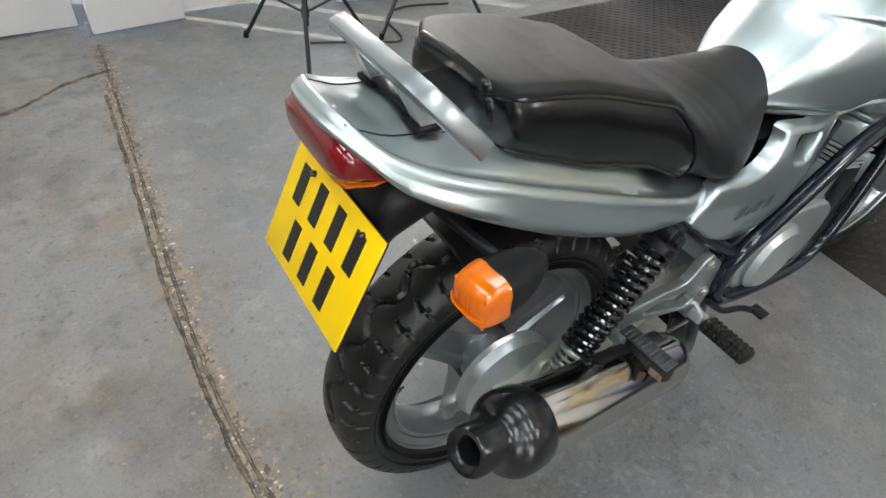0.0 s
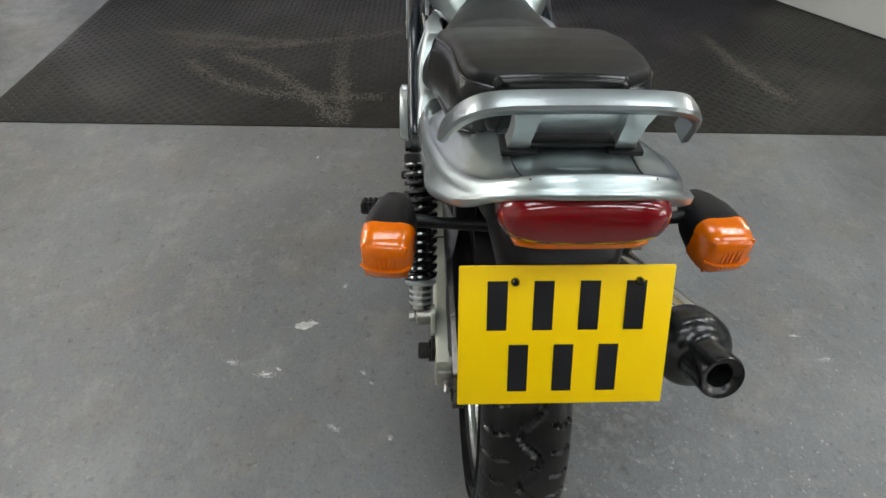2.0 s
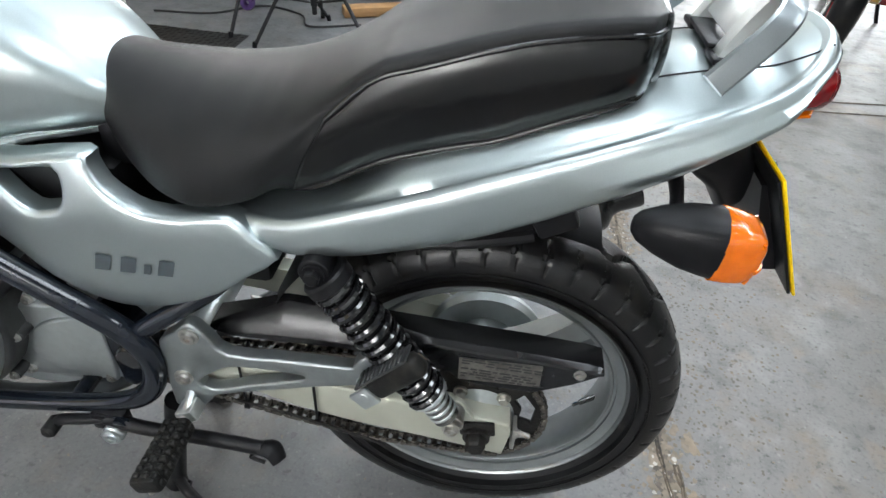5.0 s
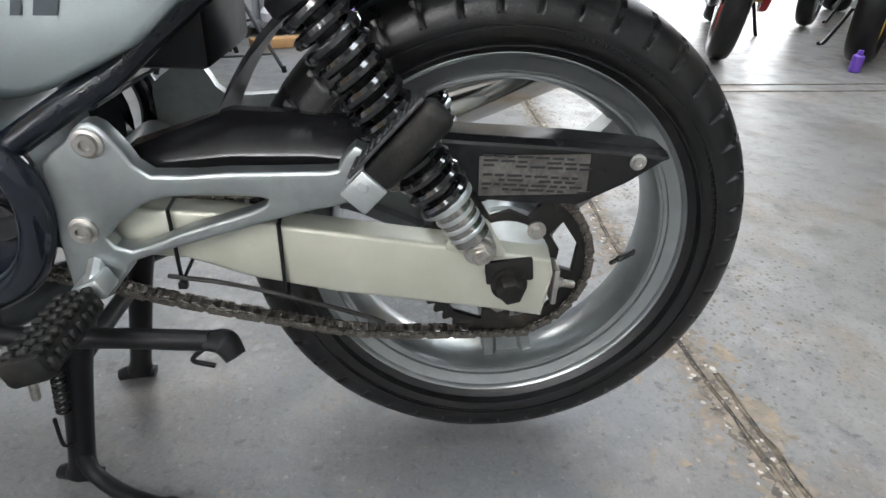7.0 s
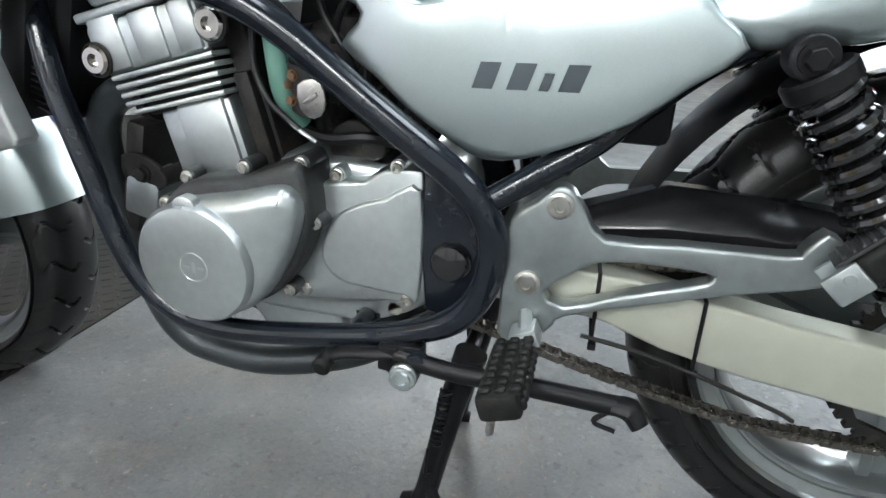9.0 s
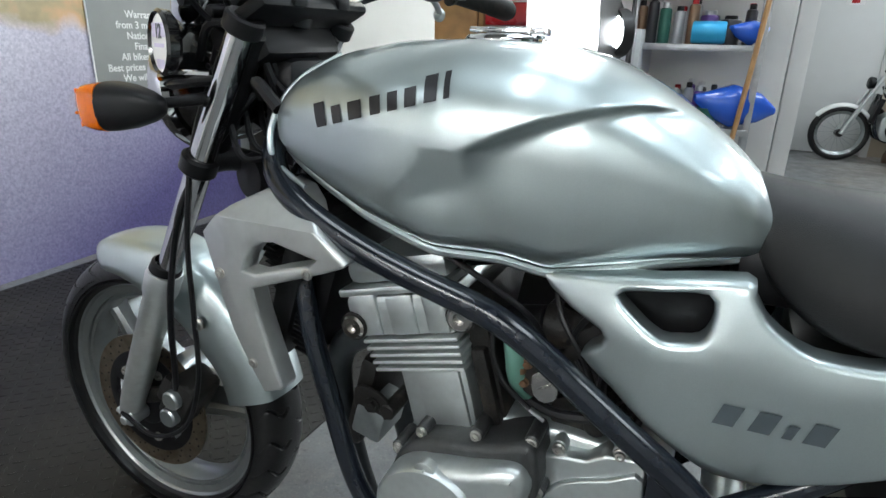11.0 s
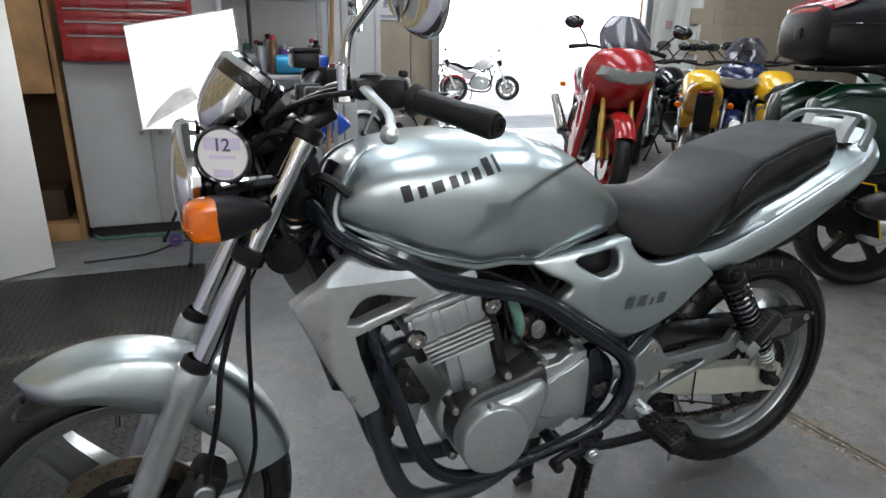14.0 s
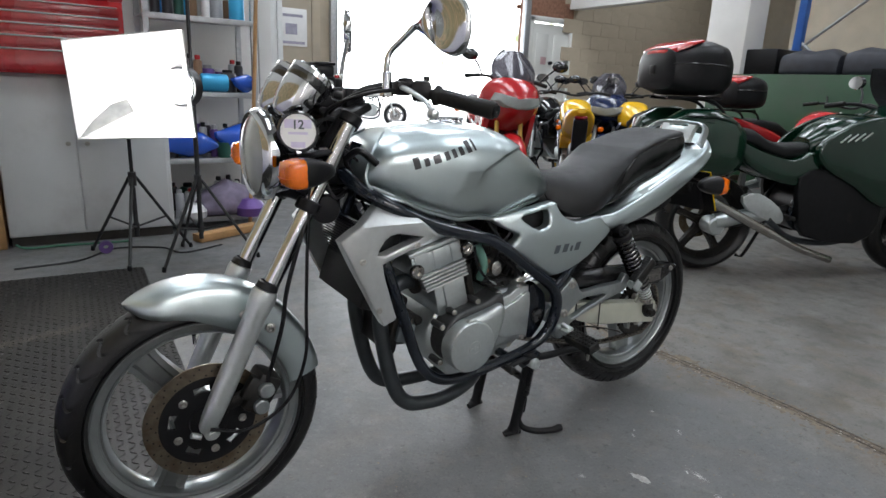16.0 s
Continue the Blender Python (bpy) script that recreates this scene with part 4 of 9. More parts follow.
part("engine_mount", join(plate([(0.955, 0.475), (0.93, 0.48), (0.9, 0.465), (0.895, 0.44), (0.93, 0.425), (0.955, 0.44)], 0.09, 0.096, 0.002, smooth=2), bolt((0.925, 0.096, 0.455), (0, 1, 0), 0.009, 0.01, True), cyl((0.9, -0.1, 0.45), (0.9, 0.1, 0.45), 0.012, 12)), GRIME, bike)

# exhaust
for k, y in enumerate((0.075, -0.075)):
    g = 0.07 if y > 0 else -0.085
    part("exhaust_header", tube([(0.9, y, 0.555), (0.945, y, 0.555), (0.985, y, 0.525), (1.0, g, 0.46), (0.978, g, 0.337), (0.949, g, 0.247), (0.918, g, 0.205), (0.875, g, 0.188), (0.78, g * 0.95, 0.183), (0.66, g * 0.6 - 0.012, 0.2), (0.55, -0.09 + y * 0.2, 0.222), (0.42, -0.16 + y * 0.1, 0.26), (0.32, -0.2, 0.335)], 0.021, 18, 5), PIPE, bike, "slate grey exhaust header pipe")
    part("header_flange", lathe([(0.02, 0), (0.034, 0.0), (0.034, 0.012), (0.02, 0.012)], (0.9, y, 0.555), (1, 0, -0.1), 20), GRIME, bike)
ex0, ex1 = V(0.3, -0.205, 0.345), V(-0.14, -0.248, 0.522)
ed = (ex1 - ex0).normalized()
EL = (ex1 - ex0).length
muf = part("muffler", lathe([(0.02, -0.03), (0.035, 0.0), (0.05, 0.035), (0.054, 0.06), (0.054, EL - 0.01), (0.05, EL)], ex0, ed, 48), POLISH, bike, "polished steel silencer")
part("end_cap", lathe([(0.053, EL - 0.02), (0.0565, EL - 0.017), (0.0585, EL - 0.01), (0.0592, EL + 0.012), (0.058, EL + 0.026), (0.054, EL + 0.034), (0.046, EL + 0.04), (0.038, EL + 0.046), (0.0345, EL + 0.054), (0.0335, EL + 0.062), (0.0335, EL + 0.096), (0.031, EL + 0.101), (0.025, EL + 0.1), (0.018, EL + 0.094), (0.016, EL + 0.06), (0, EL + 0.06)], ex0, ed, 48), CAPB, muf, "black silencer end cap")
part("heat_shield", join(*[tube([ex0 + ed * u + V(0, 0.02, 0.055), ex0 + ed * (u + 0.1) + V(0, 0.02, 0.056)], 0.012, 10, smooth=False, flat=0.4) for u in (0.06, 0.17)]), BLACK, muf)

# radiator and its covers
radiator = part("radiator", box((1.034, 0, 0.635), (0.035, 0.27, 0.24), 0.004, (0, -18, 0)), BLACK, bike, "black radiator core")
for k in range(24):
    part("fin", box((1.022 + 0.0029 * k, 0, 0.53 + 0.009 * k), (0.03, 0.25, 0.0022), 0, (0, -18, 0)), BLACK, radiator)
RC = [(1.15, 0.703), (1.125, 0.725), (1.09, 0.75), (1.031, 0.782), (1.0, 0.776), (0.973, 0.762), (0.905, 0.706), (0.912, 0.698), (0.94, 0.686), (1.0, 0.664), (1.052, 0.645), (1.045, 0.61), (1.03, 0.56), (1.013, 0.508), (1.018, 0.501), (1.046, 0.491), (1.063, 0.52), (1.084, 0.561), (1.12, 0.635)]
RH = [(1.066, 0.668), (1.06, 0.684), (1.046, 0.703), (1.032, 0.712), (1.012, 0.715), (0.945, 0.701), (0.962, 0.694), (1.008, 0.68), (1.045, 0.667)]
for s in (1, -1):
    b = plate(RC, 0.145, 0.176, 0.005, [RH], smooth=0, yf=lambda x, z: 0.008 - 0.35 * max(0, x - 1.09) - 1.3 * max(0, z - 0.738), fine=0.03, cuts=(((1.09, 0, 0), (1, 0, 0)), ((0, 0, 0.738), (0, 0, 1))))
    rc = part("radiator_cover", b if s > 0 else mirror(b), COVERM, bike, "silver radiator side cover", 32)
    for x, z in ((1.104, 0.658), (0.962, 0.683), (1.06, 0.534)):
        part("cover_screw", bolt((x, s * 0.183, z), (0, s, 0), 0.0055, 0.004), ZINC, rc)

# fuel tank
TZT = [(1.068, 0.83), (1.06, 0.868), (1.045, 0.896), (1.02, 0.922), (0.97, 0.944), (0.9, 0.957), (0.8, 0.962), (0.71, 0.958), (0.65, 0.942), (0.6, 0.918), (0.54, 0.88), (0.5, 0.848), (0.47, 0.818), (0.44, 0.78)]
TZB = [(1.068, 0.82), (1.046, 0.815), (0.98, 0.782), (0.91, 0.75), (0.815, 0.722), (0.736, 0.718), (0.684, 0.708), (0.62, 0.722), (0.56, 0.737), (0.47, 0.75)]
TW = [(1.068, 0.08), (1.06, 0.104), (1.045, 0.121), (1.02, 0.137), (0.96, 0.153), (0.88, 0.168), (0.8, 0.174), (0.72, 0.172), (0.65, 0.163), (0.58, 0.148), (0.52, 0.13), (0.47, 0.103), (0.44, 0.07)]
CREASE = [(0.47, 0.878), (0.54, 0.895), (0.605, 0.903), (0.65, 0.898), (0.692, 0.887), (0.735, 0.869), (0.777, 0.845), (0.813, 0.822), (0.85, 0.795)]


def smooth01(x):
    x = max(0.0, min(1.0, x))
    return x * x * (3 - 2 * x)


def tank_point(x, q):
    w, zt, zb = soft(TW, x), soft(TZT, x), soft(TZB, x, 0.008)
    zm = zb + 0.52 * (zt - zb)
    c, s = math.cos(q), math.sin(q)
    if s >= 0:
        y, z = w * sgnpow(c, 2 / 2.7), zm + (zt - zm) * abs(s) ** (2 / 2.3)
    else:
        k = -s
        y, z = w * (1 - 0.10 * k) * sgnpow(c, 2 / 7), zm - (zm - zb) * k ** (2 / 6)
    a, b = soft(CREASE, x, 0.012) - z, 0.885 - 0.62 * max(0.0, 0.8 - z) - x
    u = max(0.0, min(1.0, a / (0.013 + 0.018 * smooth01((x - 0.62) / 0.2))))
    inset = (1 - (1 - u) ** 2.6) * smooth01(b / 0.13)
    y -= math.copysign(0.023 * inset, y) * min(1.0, abs(y) / 0.08)
    return V(x, y, z)


xs = [1.068, 1.065, 1.06, 1.052, 1.043, 1.032] + [1.02 - 0.58 * k / 158 for k in range(159)]
tank = part("fuel_tank", skin([[tank_point(x, 2 * math.pi * (j + 0.5) / 216) for j in range(216)] for x in xs]), SILVER, bike, "silver metallic fuel tank", 75)
for s in (1, -1):
    rim = []
    for k in range(60):
        x = 1.055 - 0.575 * k / 59
        p = tank_point(x, -1.05)
        rim.append(V(x, s * (abs(p.y) + 0.006), soft(TZB, x, 0.008) + 0.002))
    part("tank_seam", tube([V(1.066, s * 0.05, 0.83)] + rim, 0.0058, 8, smooth=False), SILVER, tank)
    part("front_seam", tube([(0.99, s * 0.05, 0.938), (1.026, s * 0.082, 0.91), (1.053, s * 0.102, 0.872), (1.064, s * 0.111, 0.836), (1.05, s * 0.124, 0.806), (1.018, s * 0.137, 0.793), (0.985, s * 0.146, 0.782)], [0.002, 0.004, 0.0045, 0.0045, 0.0045, 0.004, 0.003], 8, 6), SILVER, tank)
cap = part("filler_cap", lathe([(0.05, -0.014), (0.05, -0.003), (0.046, 0.001), (0.03, 0.003), (0, 0.003)], (0.785, 0, 0.964), (0, 0, 1), 40), CHROME, tank, "chrome fuel filler cap")
part("cap_flap", box((0.785, 0, 0.971), (0.09, 0.024, 0.007), 0.003), CHROME, cap)
part("cap_hinge", box((0.742, 0, 0.969), (0.018, 0.034, 0.01), 0.003), CHROME, cap)


def on_side(tank_like, x, z, s, lift):
    hit, place, nor, _ = tank_like.ray_cast(V(x, s * 0.4, z), V(0, -s, 0))
    return place + nor * lift if hit else V(x, s * 0.17, z)


def decal(parent, base, name, s, p0, p1, height, widths, material, slant=0.0, label=""):
    """A maker's mark as plain upright blocks, laid on a curved side."""
    d = Vector((p1[0] - p0[0], p1[1] - p0[1]))
    u = d.normalized()
    n = Vector((-u.y, u.x)) if u.x > 0 else Vector((u.y, -u.x))
    total = sum(w for w, _ in widths)
    bm, at = bmesh.new(), 0.0
    for w, h in widths:
        if h:
            for a, b, lo, hi in ((0.16, 0.76, 0, 1),):
                grid = []
                for i in range(3):
                    row = []
                    for j in range(4):
                        f = (at + w * (a + (b - a) * i / 2)) / total
                        hh = height * h * (lo + (hi - lo) * j / 3)
                        p = Vector(p0) + d * f + n * hh + u * (slant * hh)
                        row.append(bm.verts.new(on_side(base, p.x, p.y, s, 0.0012)))
                    grid.append(row)
                for i in range(2):
                    for j in range(3):
                        bm.faces.new((grid[i][j], grid[i + 1][j], grid[i + 1][j + 1], grid[i][j + 1]))
        at += w
    ob = part(name, bm, material, parent, label)
    if len(widths) > 5:
        tagged(ob, label or "black maker's name drawn as blocks", kind="stuff")


bpy.context.view_layer.update()
NAME = [(1.15, 1), (0.95, 0.72), (1.35, 0.72), (0.95, 0.72), (0.85, 0.72), (0.95, 0.72), (1.0, 1), (0.45, 1)]
decal(tank, tank, "name_mark", 1, (0.962, 0.857), (0.785, 0.903), 0.027, NAME, INK, 0.0, "black maker's name drawn as blocks")
decal(tank, tank, "name_mark", -1, (0.785, 0.905), (0.962, 0.857), 0.034, NAME[::-1], INK)

# seat
SZT = [(0.505, 0.832), (0.49, 0.831), (0.46, 0.826), (0.42, 0.821), (0.36, 0.817), (0.3, 0.822), (0.27, 0.828), (0.244, 0.839), (0.189, 0.865), (0.152, 0.887), (0.1, 0.901), (0.05, 0.916), (0.0, 0.929), (-0.05, 0.938), (-0.085, 0.942), (-0.105, 0.942), (-0.118, 0.94)]
SZB = [(0.512, 0.838), (0.49, 0.80), (0.484, 0.772), (0.474, 0.748), (0.458, 0.725), (0.438, 0.708), (0.405, 0.69), (0.363, 0.685), (0.252, 0.7), (0.2, 0.72), (0.171, 0.737), (0.127, 0.775), (0.07, 0.795), (0.024, 0.806), (-0.033, 0.832), (-0.118, 0.868)]
SW = [(0.512, 0.035), (0.5, 0.055), (0.48, 0.074), (0.46, 0.088), (0.43, 0.108), (0.4, 0.124), (0.36, 0.138), (0.31, 0.145), (0.25, 0.14), (0.19, 0.132), (0.1, 0.128), (0.0, 0.121), (-0.07, 0.113), (-0.1, 0.103), (-0.118, 0.085)]


def ring_of(x, w, zt, zb, top=2.8, low=4.0, split=0.5, n=56, crown=0.0):
    zm = zb + split * (zt - zb)
    out = []
    for j in range(n):
        q = 2 * math.pi * (j + 0.5) / n
        c, s = math.cos(q), math.sin(q)
        e = top if s >= 0 else low
        y = w * sgnpow(c, 2 / e)
        out.append(V(x, y, zm + ((zt - zm) if s >= 0 else (zm - zb)) * sgnpow(s, 2 / e)))
    return out


PW = [(0.24, 0.132), (0.19, 0.128), (0.1, 0.12), (0.0, 0.111), (-0.06, 0.108), (-0.088, 0.105), (-0.105, 0.098), (-0.112, 0.088), (-0.117, 0.07)]


def seamed(z):
    """How far along the seat its cross seam lies at a height."""
    return lerp([(0.70, 0.252), (0.713, 0.248), (0.773, 0.224), (0.829, 0.195), (0.85, 0.186)], z)


SN, PIPE_AT = 48, 24


def seat_ring(xb):
    """Half a section from the top's middle to the underside; row PIPE_AT is the shoulder."""
    k = smooth01((0.25 - xb) / 0.08)
    zt, zb, sw, pw = soft(SZT, xb, 0.004), soft(SZB, xb), soft(SW, xb), soft(PW, xb, 0.006)
    e1, e2, split = lerp([(0.2, 3.0), (0.31, 2.3), (0.52, 2.0)], xb), 4.0, lerp([(0.2, 0.4), (0.32, 0.24), (0.52, 0.2)], xb)
    zm = zb + split * (zt - zb)
    zs = zt - 0.015
    drop = zs - zb
    flat = catmull([(0, zt + 0.003, 0), (0.5 * pw, zt + 0.002, 0), (0.86 * pw, zt, 0), (0.95 * pw, zt - 0.003, 0), (0.99 * pw, zt - 0.008, 0), (pw, zs, 0)], 8)
    wall = catmull([(pw, zs, 0), (pw + 0.006, zs - 0.16 * drop, 0), (pw + 0.009, zs - 0.42 * drop, 0), (pw + 0.006, zs - 0.7 * drop, 0), (0.985 * pw, zs - 0.92 * drop, 0), (0.93 * pw, zb, 0), (0.0, zb - 0.002, 0)], 8)
    out = []
    for i in range(SN + 1):
        if i <= PIPE_AT:
            q = math.pi / 2 * (1 - i / PIPE_AT)
            a = (sw * math.cos(q) ** (2 / e1), zm + (zt - zm) * math.sin(q) ** (2 / e1))
            f = flat[round(i / PIPE_AT * (len(flat) - 1))]
        else:
            q = math.pi / 2 * (i - PIPE_AT) / (SN - PIPE_AT)
            a = (sw * max(0.0, math.cos(q)) ** (2 / e2), zm - (zm - zb) * math.sin(q) ** (2 / e2))
            f = wall[round((i - PIPE_AT) / (SN - PIPE_AT) * (len(wall) - 1))]
        y, z = a[0] + (f.x - a[0]) * k, a[1] + (f.y - a[1]) * k
        out.append(V(xb + math.exp(-((xb - 0.2) / 0.11) ** 2) * (seamed(z) - 0.2), y, z))
    return out


def seat_sheet(xs_b, lo, hi):
    """The rows lo to hi of the seat's sections, on both sides."""
    bm = bmesh.new()
    halves = [seat_ring(x)[lo:hi + 1] for x in xs_b]
    for s in (1, -1):
        vs = [[bm.verts.new((p.x, s * p.y, p.z)) for p in h] for h in halves]
        for a, b in zip(vs, vs[1:]):
            for i in range(hi - lo):
                bm.faces.new((a[i], a[i + 1], b[i + 1], b[i]))
    return bm


front_x = [0.512, 0.508, 0.502, 0.496] + [0.49 - 0.29 * k / 58 for k in range(59)]
rear_x = [0.2 - 0.305 * k / 50 for k in range(51)] + [-0.11, -0.114, -0.117]
seat = part("rider_seat", seat_sheet(front_x, 0, SN), VINYL, bike, "black vinyl rider seat", 75)
part("pillion_pad", seat_sheet(rear_x, 0, PIPE_AT), VINYL, seat, "black vinyl pillion pad", 75)
part("pillion_side", seat_sheet(rear_x, PIPE_AT, SN), VINYLG, seat, "glossy black pillion seat side", 75)
tail_ring = seat_ring(-0.117)
part("pillion_back", skin([[V(-0.117 - dx, s * p.y * f, zc + (p.z - zc) * f) for s in (1, -1) for p in (tail_ring[:SN] if s > 0 else tail_ring[SN:0:-1])] for zc in ((tail_ring[0].z + tail_ring[SN].z) / 2,) for dx, f in ((0, 1.0), (0.006, 0.96), (0.009, 0.88), (0.011, 0.6), (0.011, 0.05))]), VINYLG, seat)
edge = [seat_ring(x)[PIPE_AT] for x in rear_x[::4]]
part("piping", tube([p + V(0, 0.0012, 0) for p in edge] + [V(-0.123, 0.05, edge[-1].z), V(-0.123, -0.05, edge[-1].z)] + [V(p.x, -p.y - 0.0012, p.z) for p in reversed(edge)], 0.0027, 8, 3), VINYLG, seat)
for s in (1, -1):
    part("piping", tube([V(p.x, s * (p.y + 0.0006), p.z) for p in seat_ring(0.2)[PIPE_AT:44:4]], 0.0017, 8, 4), VINYLG, seat)

# side panels
SP = [(0.69, 0.712), (0.64, 0.722), (0.56, 0.736), (0.482, 0.748), (0.472, 0.735), (0.46, 0.715), (0.44, 0.7), (0.414, 0.689), (0.368, 0.689), (0.312, 0.698), (0.285, 0.675), (0.258, 0.648), (0.3, 0.613), (0.34, 0.58), (0.402, 0.549), (0.44, 0.534), (0.479, 0.529), (0.513, 0.548), (0.555, 0.575), (0.594, 0.604), (0.632, 0.630), (0.611, 0.653), (0.613, 0.667), (0.65, 0.682)]
SH = [(0.6, 0.709), (0.58, 0.718), (0.545, 0.725), (0.514, 0.728), (0.507, 0.715), (0.508, 0.696), (0.516, 0.682), (0.535, 0.677), (0.552, 0.676), (0.58, 0.692)]


def panel_bulge(x, z):
    return 0.012 - 9.0 * max(0, 0.565 - z) ** 2 - 0.8 * max(0, z - 0.66) ** 1.5 - 0.25 * max(0, x - 0.56)


for s in (1, -1):
    b = plate(SP, 0.112, 0.142, 0.008, [SH], smooth=2, yf=panel_bulge, fine=0.02)
    sp_ = part("side_panel", b if s > 0 else mirror(b), SILVER, bike, "silver plastic side panel", 50)
    bpy.context.view_layer.update()
    if s > 0:
        decal(sp_, sp_, "model_mark", 1, (0.496, 0.601), (0.384, 0.604), 0.024, [(1.3, 1), (1.3, 1), (0.6, 0.66), (1.3, 1)], DKGREY, 0.35, "dark model mark drawn as blocks")
    else:
        decal(sp_, sp_, "model_mark", -1, (0.384, 0.604), (0.496, 0.601), 0.024, [(1.3, 1), (0.6, 0.66), (1.3, 1), (1.3, 1)], DKGREY, 0.35)
    inner = plate([(0.61, 0.72), (0.5, 0.74), (0.5, 0.67), (0.56, 0.665)], 0.1, 0.108, 0.002, smooth=0)
    part("intake_panel", inner if s > 0 else mirror(inner), BLACK, sp_)

# tail: a U-shaped ridge, a domed deck inside it and a rolled flank outside
RIDGE = [(0.318, 0.12, 0.69), (0.25, 0.137, 0.7), (0.18, 0.141, 0.724), (0.1, 0.14, 0.755), (0.02, 0.137, 0.788), (-0.06, 0.132, 0.82), (-0.12, 0.127, 0.845), (-0.175, 0.118, 0.866), (-0.215, 0.106, 0.882), (-0.245, 0.092, 0.897), (-0.266, 0.073, 0.913), (-0.279, 0.05, 0.925), (-0.285, 0.025, 0.93), (-0.286, 0.0, 0.931)]
CZ = [(0.318, 0.694), (0.25, 0.715), (0.2, 0.735), (0.17, 0.758), (0.127, 0.81), (0.1, 0.822), (0.02, 0.838), (-0.03, 0.862), (-0.1, 0.884), (-0.15, 0.893), (-0.2, 0.9)]
ZB = [(0.318, 0.668), (0.25, 0.645), (0.17, 0.655), (0.1, 0.674), (0.02, 0.704), (-0.04, 0.732), (-0.1, 0.768), (-0.16, 0.806), (-0.2, 0.832), (-0.24, 0.859), (-0.262, 0.882), (-0.28, 0.9), (-0.294, 0.908)]


def tail_shell():
    half = catmull(RIDGE, 7)
    line = half + [V(p.x, -p.y, p.z) for p in reversed(half[:-1])]
    cols = []
    for k, r in enumerate(line):
        d = line[min(k + 1, len(line) - 1)] - line[max(k - 1, 0)]
        out = V(d.y, -d.x, 0).normalized()
        if out.dot(V(r.x + 0.1 if r.x < -0.1 else 0.0, r.y, 0)) < 0:
            out = -out
        a = V(max(r.x, -0.2), 0, soft(CZ, max(r.x, -0.2), 0.01))
        b = soft(ZB, r.x, 0.006)
        col = []
        for v in (0, 0.12, 0.24, 0.34, 0.44, 0.52, 0.6, 0.68, 0.75, 0.81, 0.86, 0.9, 0.935):
            e = 0.3 * smooth01((v - 0.3) / 0.56) + 0.7 * v ** 2.6
            p = a.lerp(r, v)
            lip = smooth01((r.z - a.z + 0.03) / 0.04)
            col.append(V(p.x, p.y, lip * (a.z + (r.z - 0.0045 - a.z) * e) + (1 - lip) * (a.z + (r.z - 0.001 - a.z) * v ** 2.2)))
        h, wide = r.z - b, smooth01((-0.02 - r.x) / 0.15) * (1 - smooth01((-0.225 - r.x) / 0.04))
        for o, dz in ((-0.0035, 0.001), (0, 0.0), (0.004, 0.002), (0.008, 0.006), (0.0105, 0.012), (0.0115, 0.02)):
            col.append(r + out * o - V(0, 0, min(dz, 0.4 * h)))
        for o, f in ((0.0135 + 0.008 * wide, 0.5), (0.012 + 0.01 * wide, 0.7), (0.006 + 0.01 * wide, 0.86), (-0.003 + 0.006 * wide, 0.96), (-0.014, 1.0), (-0.05, 0.98)):
            col.append(r + out * o - V(0, 0, max(f * h, min(0.02, 0.4 * h) + 0.001)))
        cols.append(col)
    bm = bmesh.new()
    vs = [[bm.verts.new(p) for p in c] for c in cols]
    for a, b in zip(vs, vs[1:]):
        for i in range(len(a) - 1):
            bm.faces.new((a[i], a[i + 1], b[i + 1], b[i]))
    bmesh.ops.remove_doubles(bm, verts=bm.verts, dist=0.0002)
    bmesh.ops.recalc_face_normals(bm, faces=bm.faces)
    return bm


tail = part("tail_cowl", tail_shell(), SILVER, bike, "silver tail cowl with a ridged edge", 70)
bpy.context.view_layer.update()
for s in (1, -1):
    gap = []
    for k in range(14):
        x = -0.125 - 0.155 * k / 13
        hit, place, nor, _ = tail.ray_cast(V(x, s * (0.068 - 0.012 * k / 13), 1.2), V(0, 0, -1))
        if hit:
            gap.append(place + nor * 0.0003)
    part("panel_gap", tube(gap, 0.0011, 6, 2), INK, tail)


def flat_bar(line, width, thick):
    """A flat bar with eased edges swept along (place, face normal) pairs."""
    rings = []
    prof = [(-0.5, -0.2), (-0.42, -0.5), (0.42, -0.5), (0.5, -0.2), (0.5, 0.2), (0.4, 0.46), (0.0, 0.56), (-0.4, 0.46), (-0.5, 0.2)]
    for k, (p, nn) in enumerate(line):
        t = (line[min(k + 1, len(line) - 1)][0] - line[max(k - 1, 0)][0]).normalized()
        w = t.cross(nn).normalized()
        u = w.cross(t)
        rings.append([p + w * (width * a) + u * (thick * b) for a, b in prof])
    return skin(rings)


half_rail = [((-0.158, 0.127, 0.897), (-0.35, 0.62, 0.7)), ((-0.176, 0.121, 0.917), (-0.4, 0.6, 0.7)), ((-0.195, 0.113, 0.937), (-0.4, 0.5, 0.77)), ((-0.208, 0.103, 0.951), (-0.38, 0.36, 0.85)), ((-0.216, 0.088, 0.96), (-0.34, 0.18, 0.92)), ((-0.221, 0.06, 0.965), (-0.3, 0.05, 0.95)), ((-0.223, 0.0, 0.967), (-0.3, 0.0, 0.95))]
half_rail = list(zip(catmull([p for p, _ in half_rail], 5), catmull([q for _, q in half_rail], 5)))
rail = part("grab_rail", flat_bar([(p, q) for p, q in half_rail] + [(V(p.x, -p.y, p.z), V(q.x, -q.y, q.z)) for p, q in reversed(half_rail[:-1])], 0.025, 0.011), RAILM, bike, "silver painted pillion grab rail", 40)
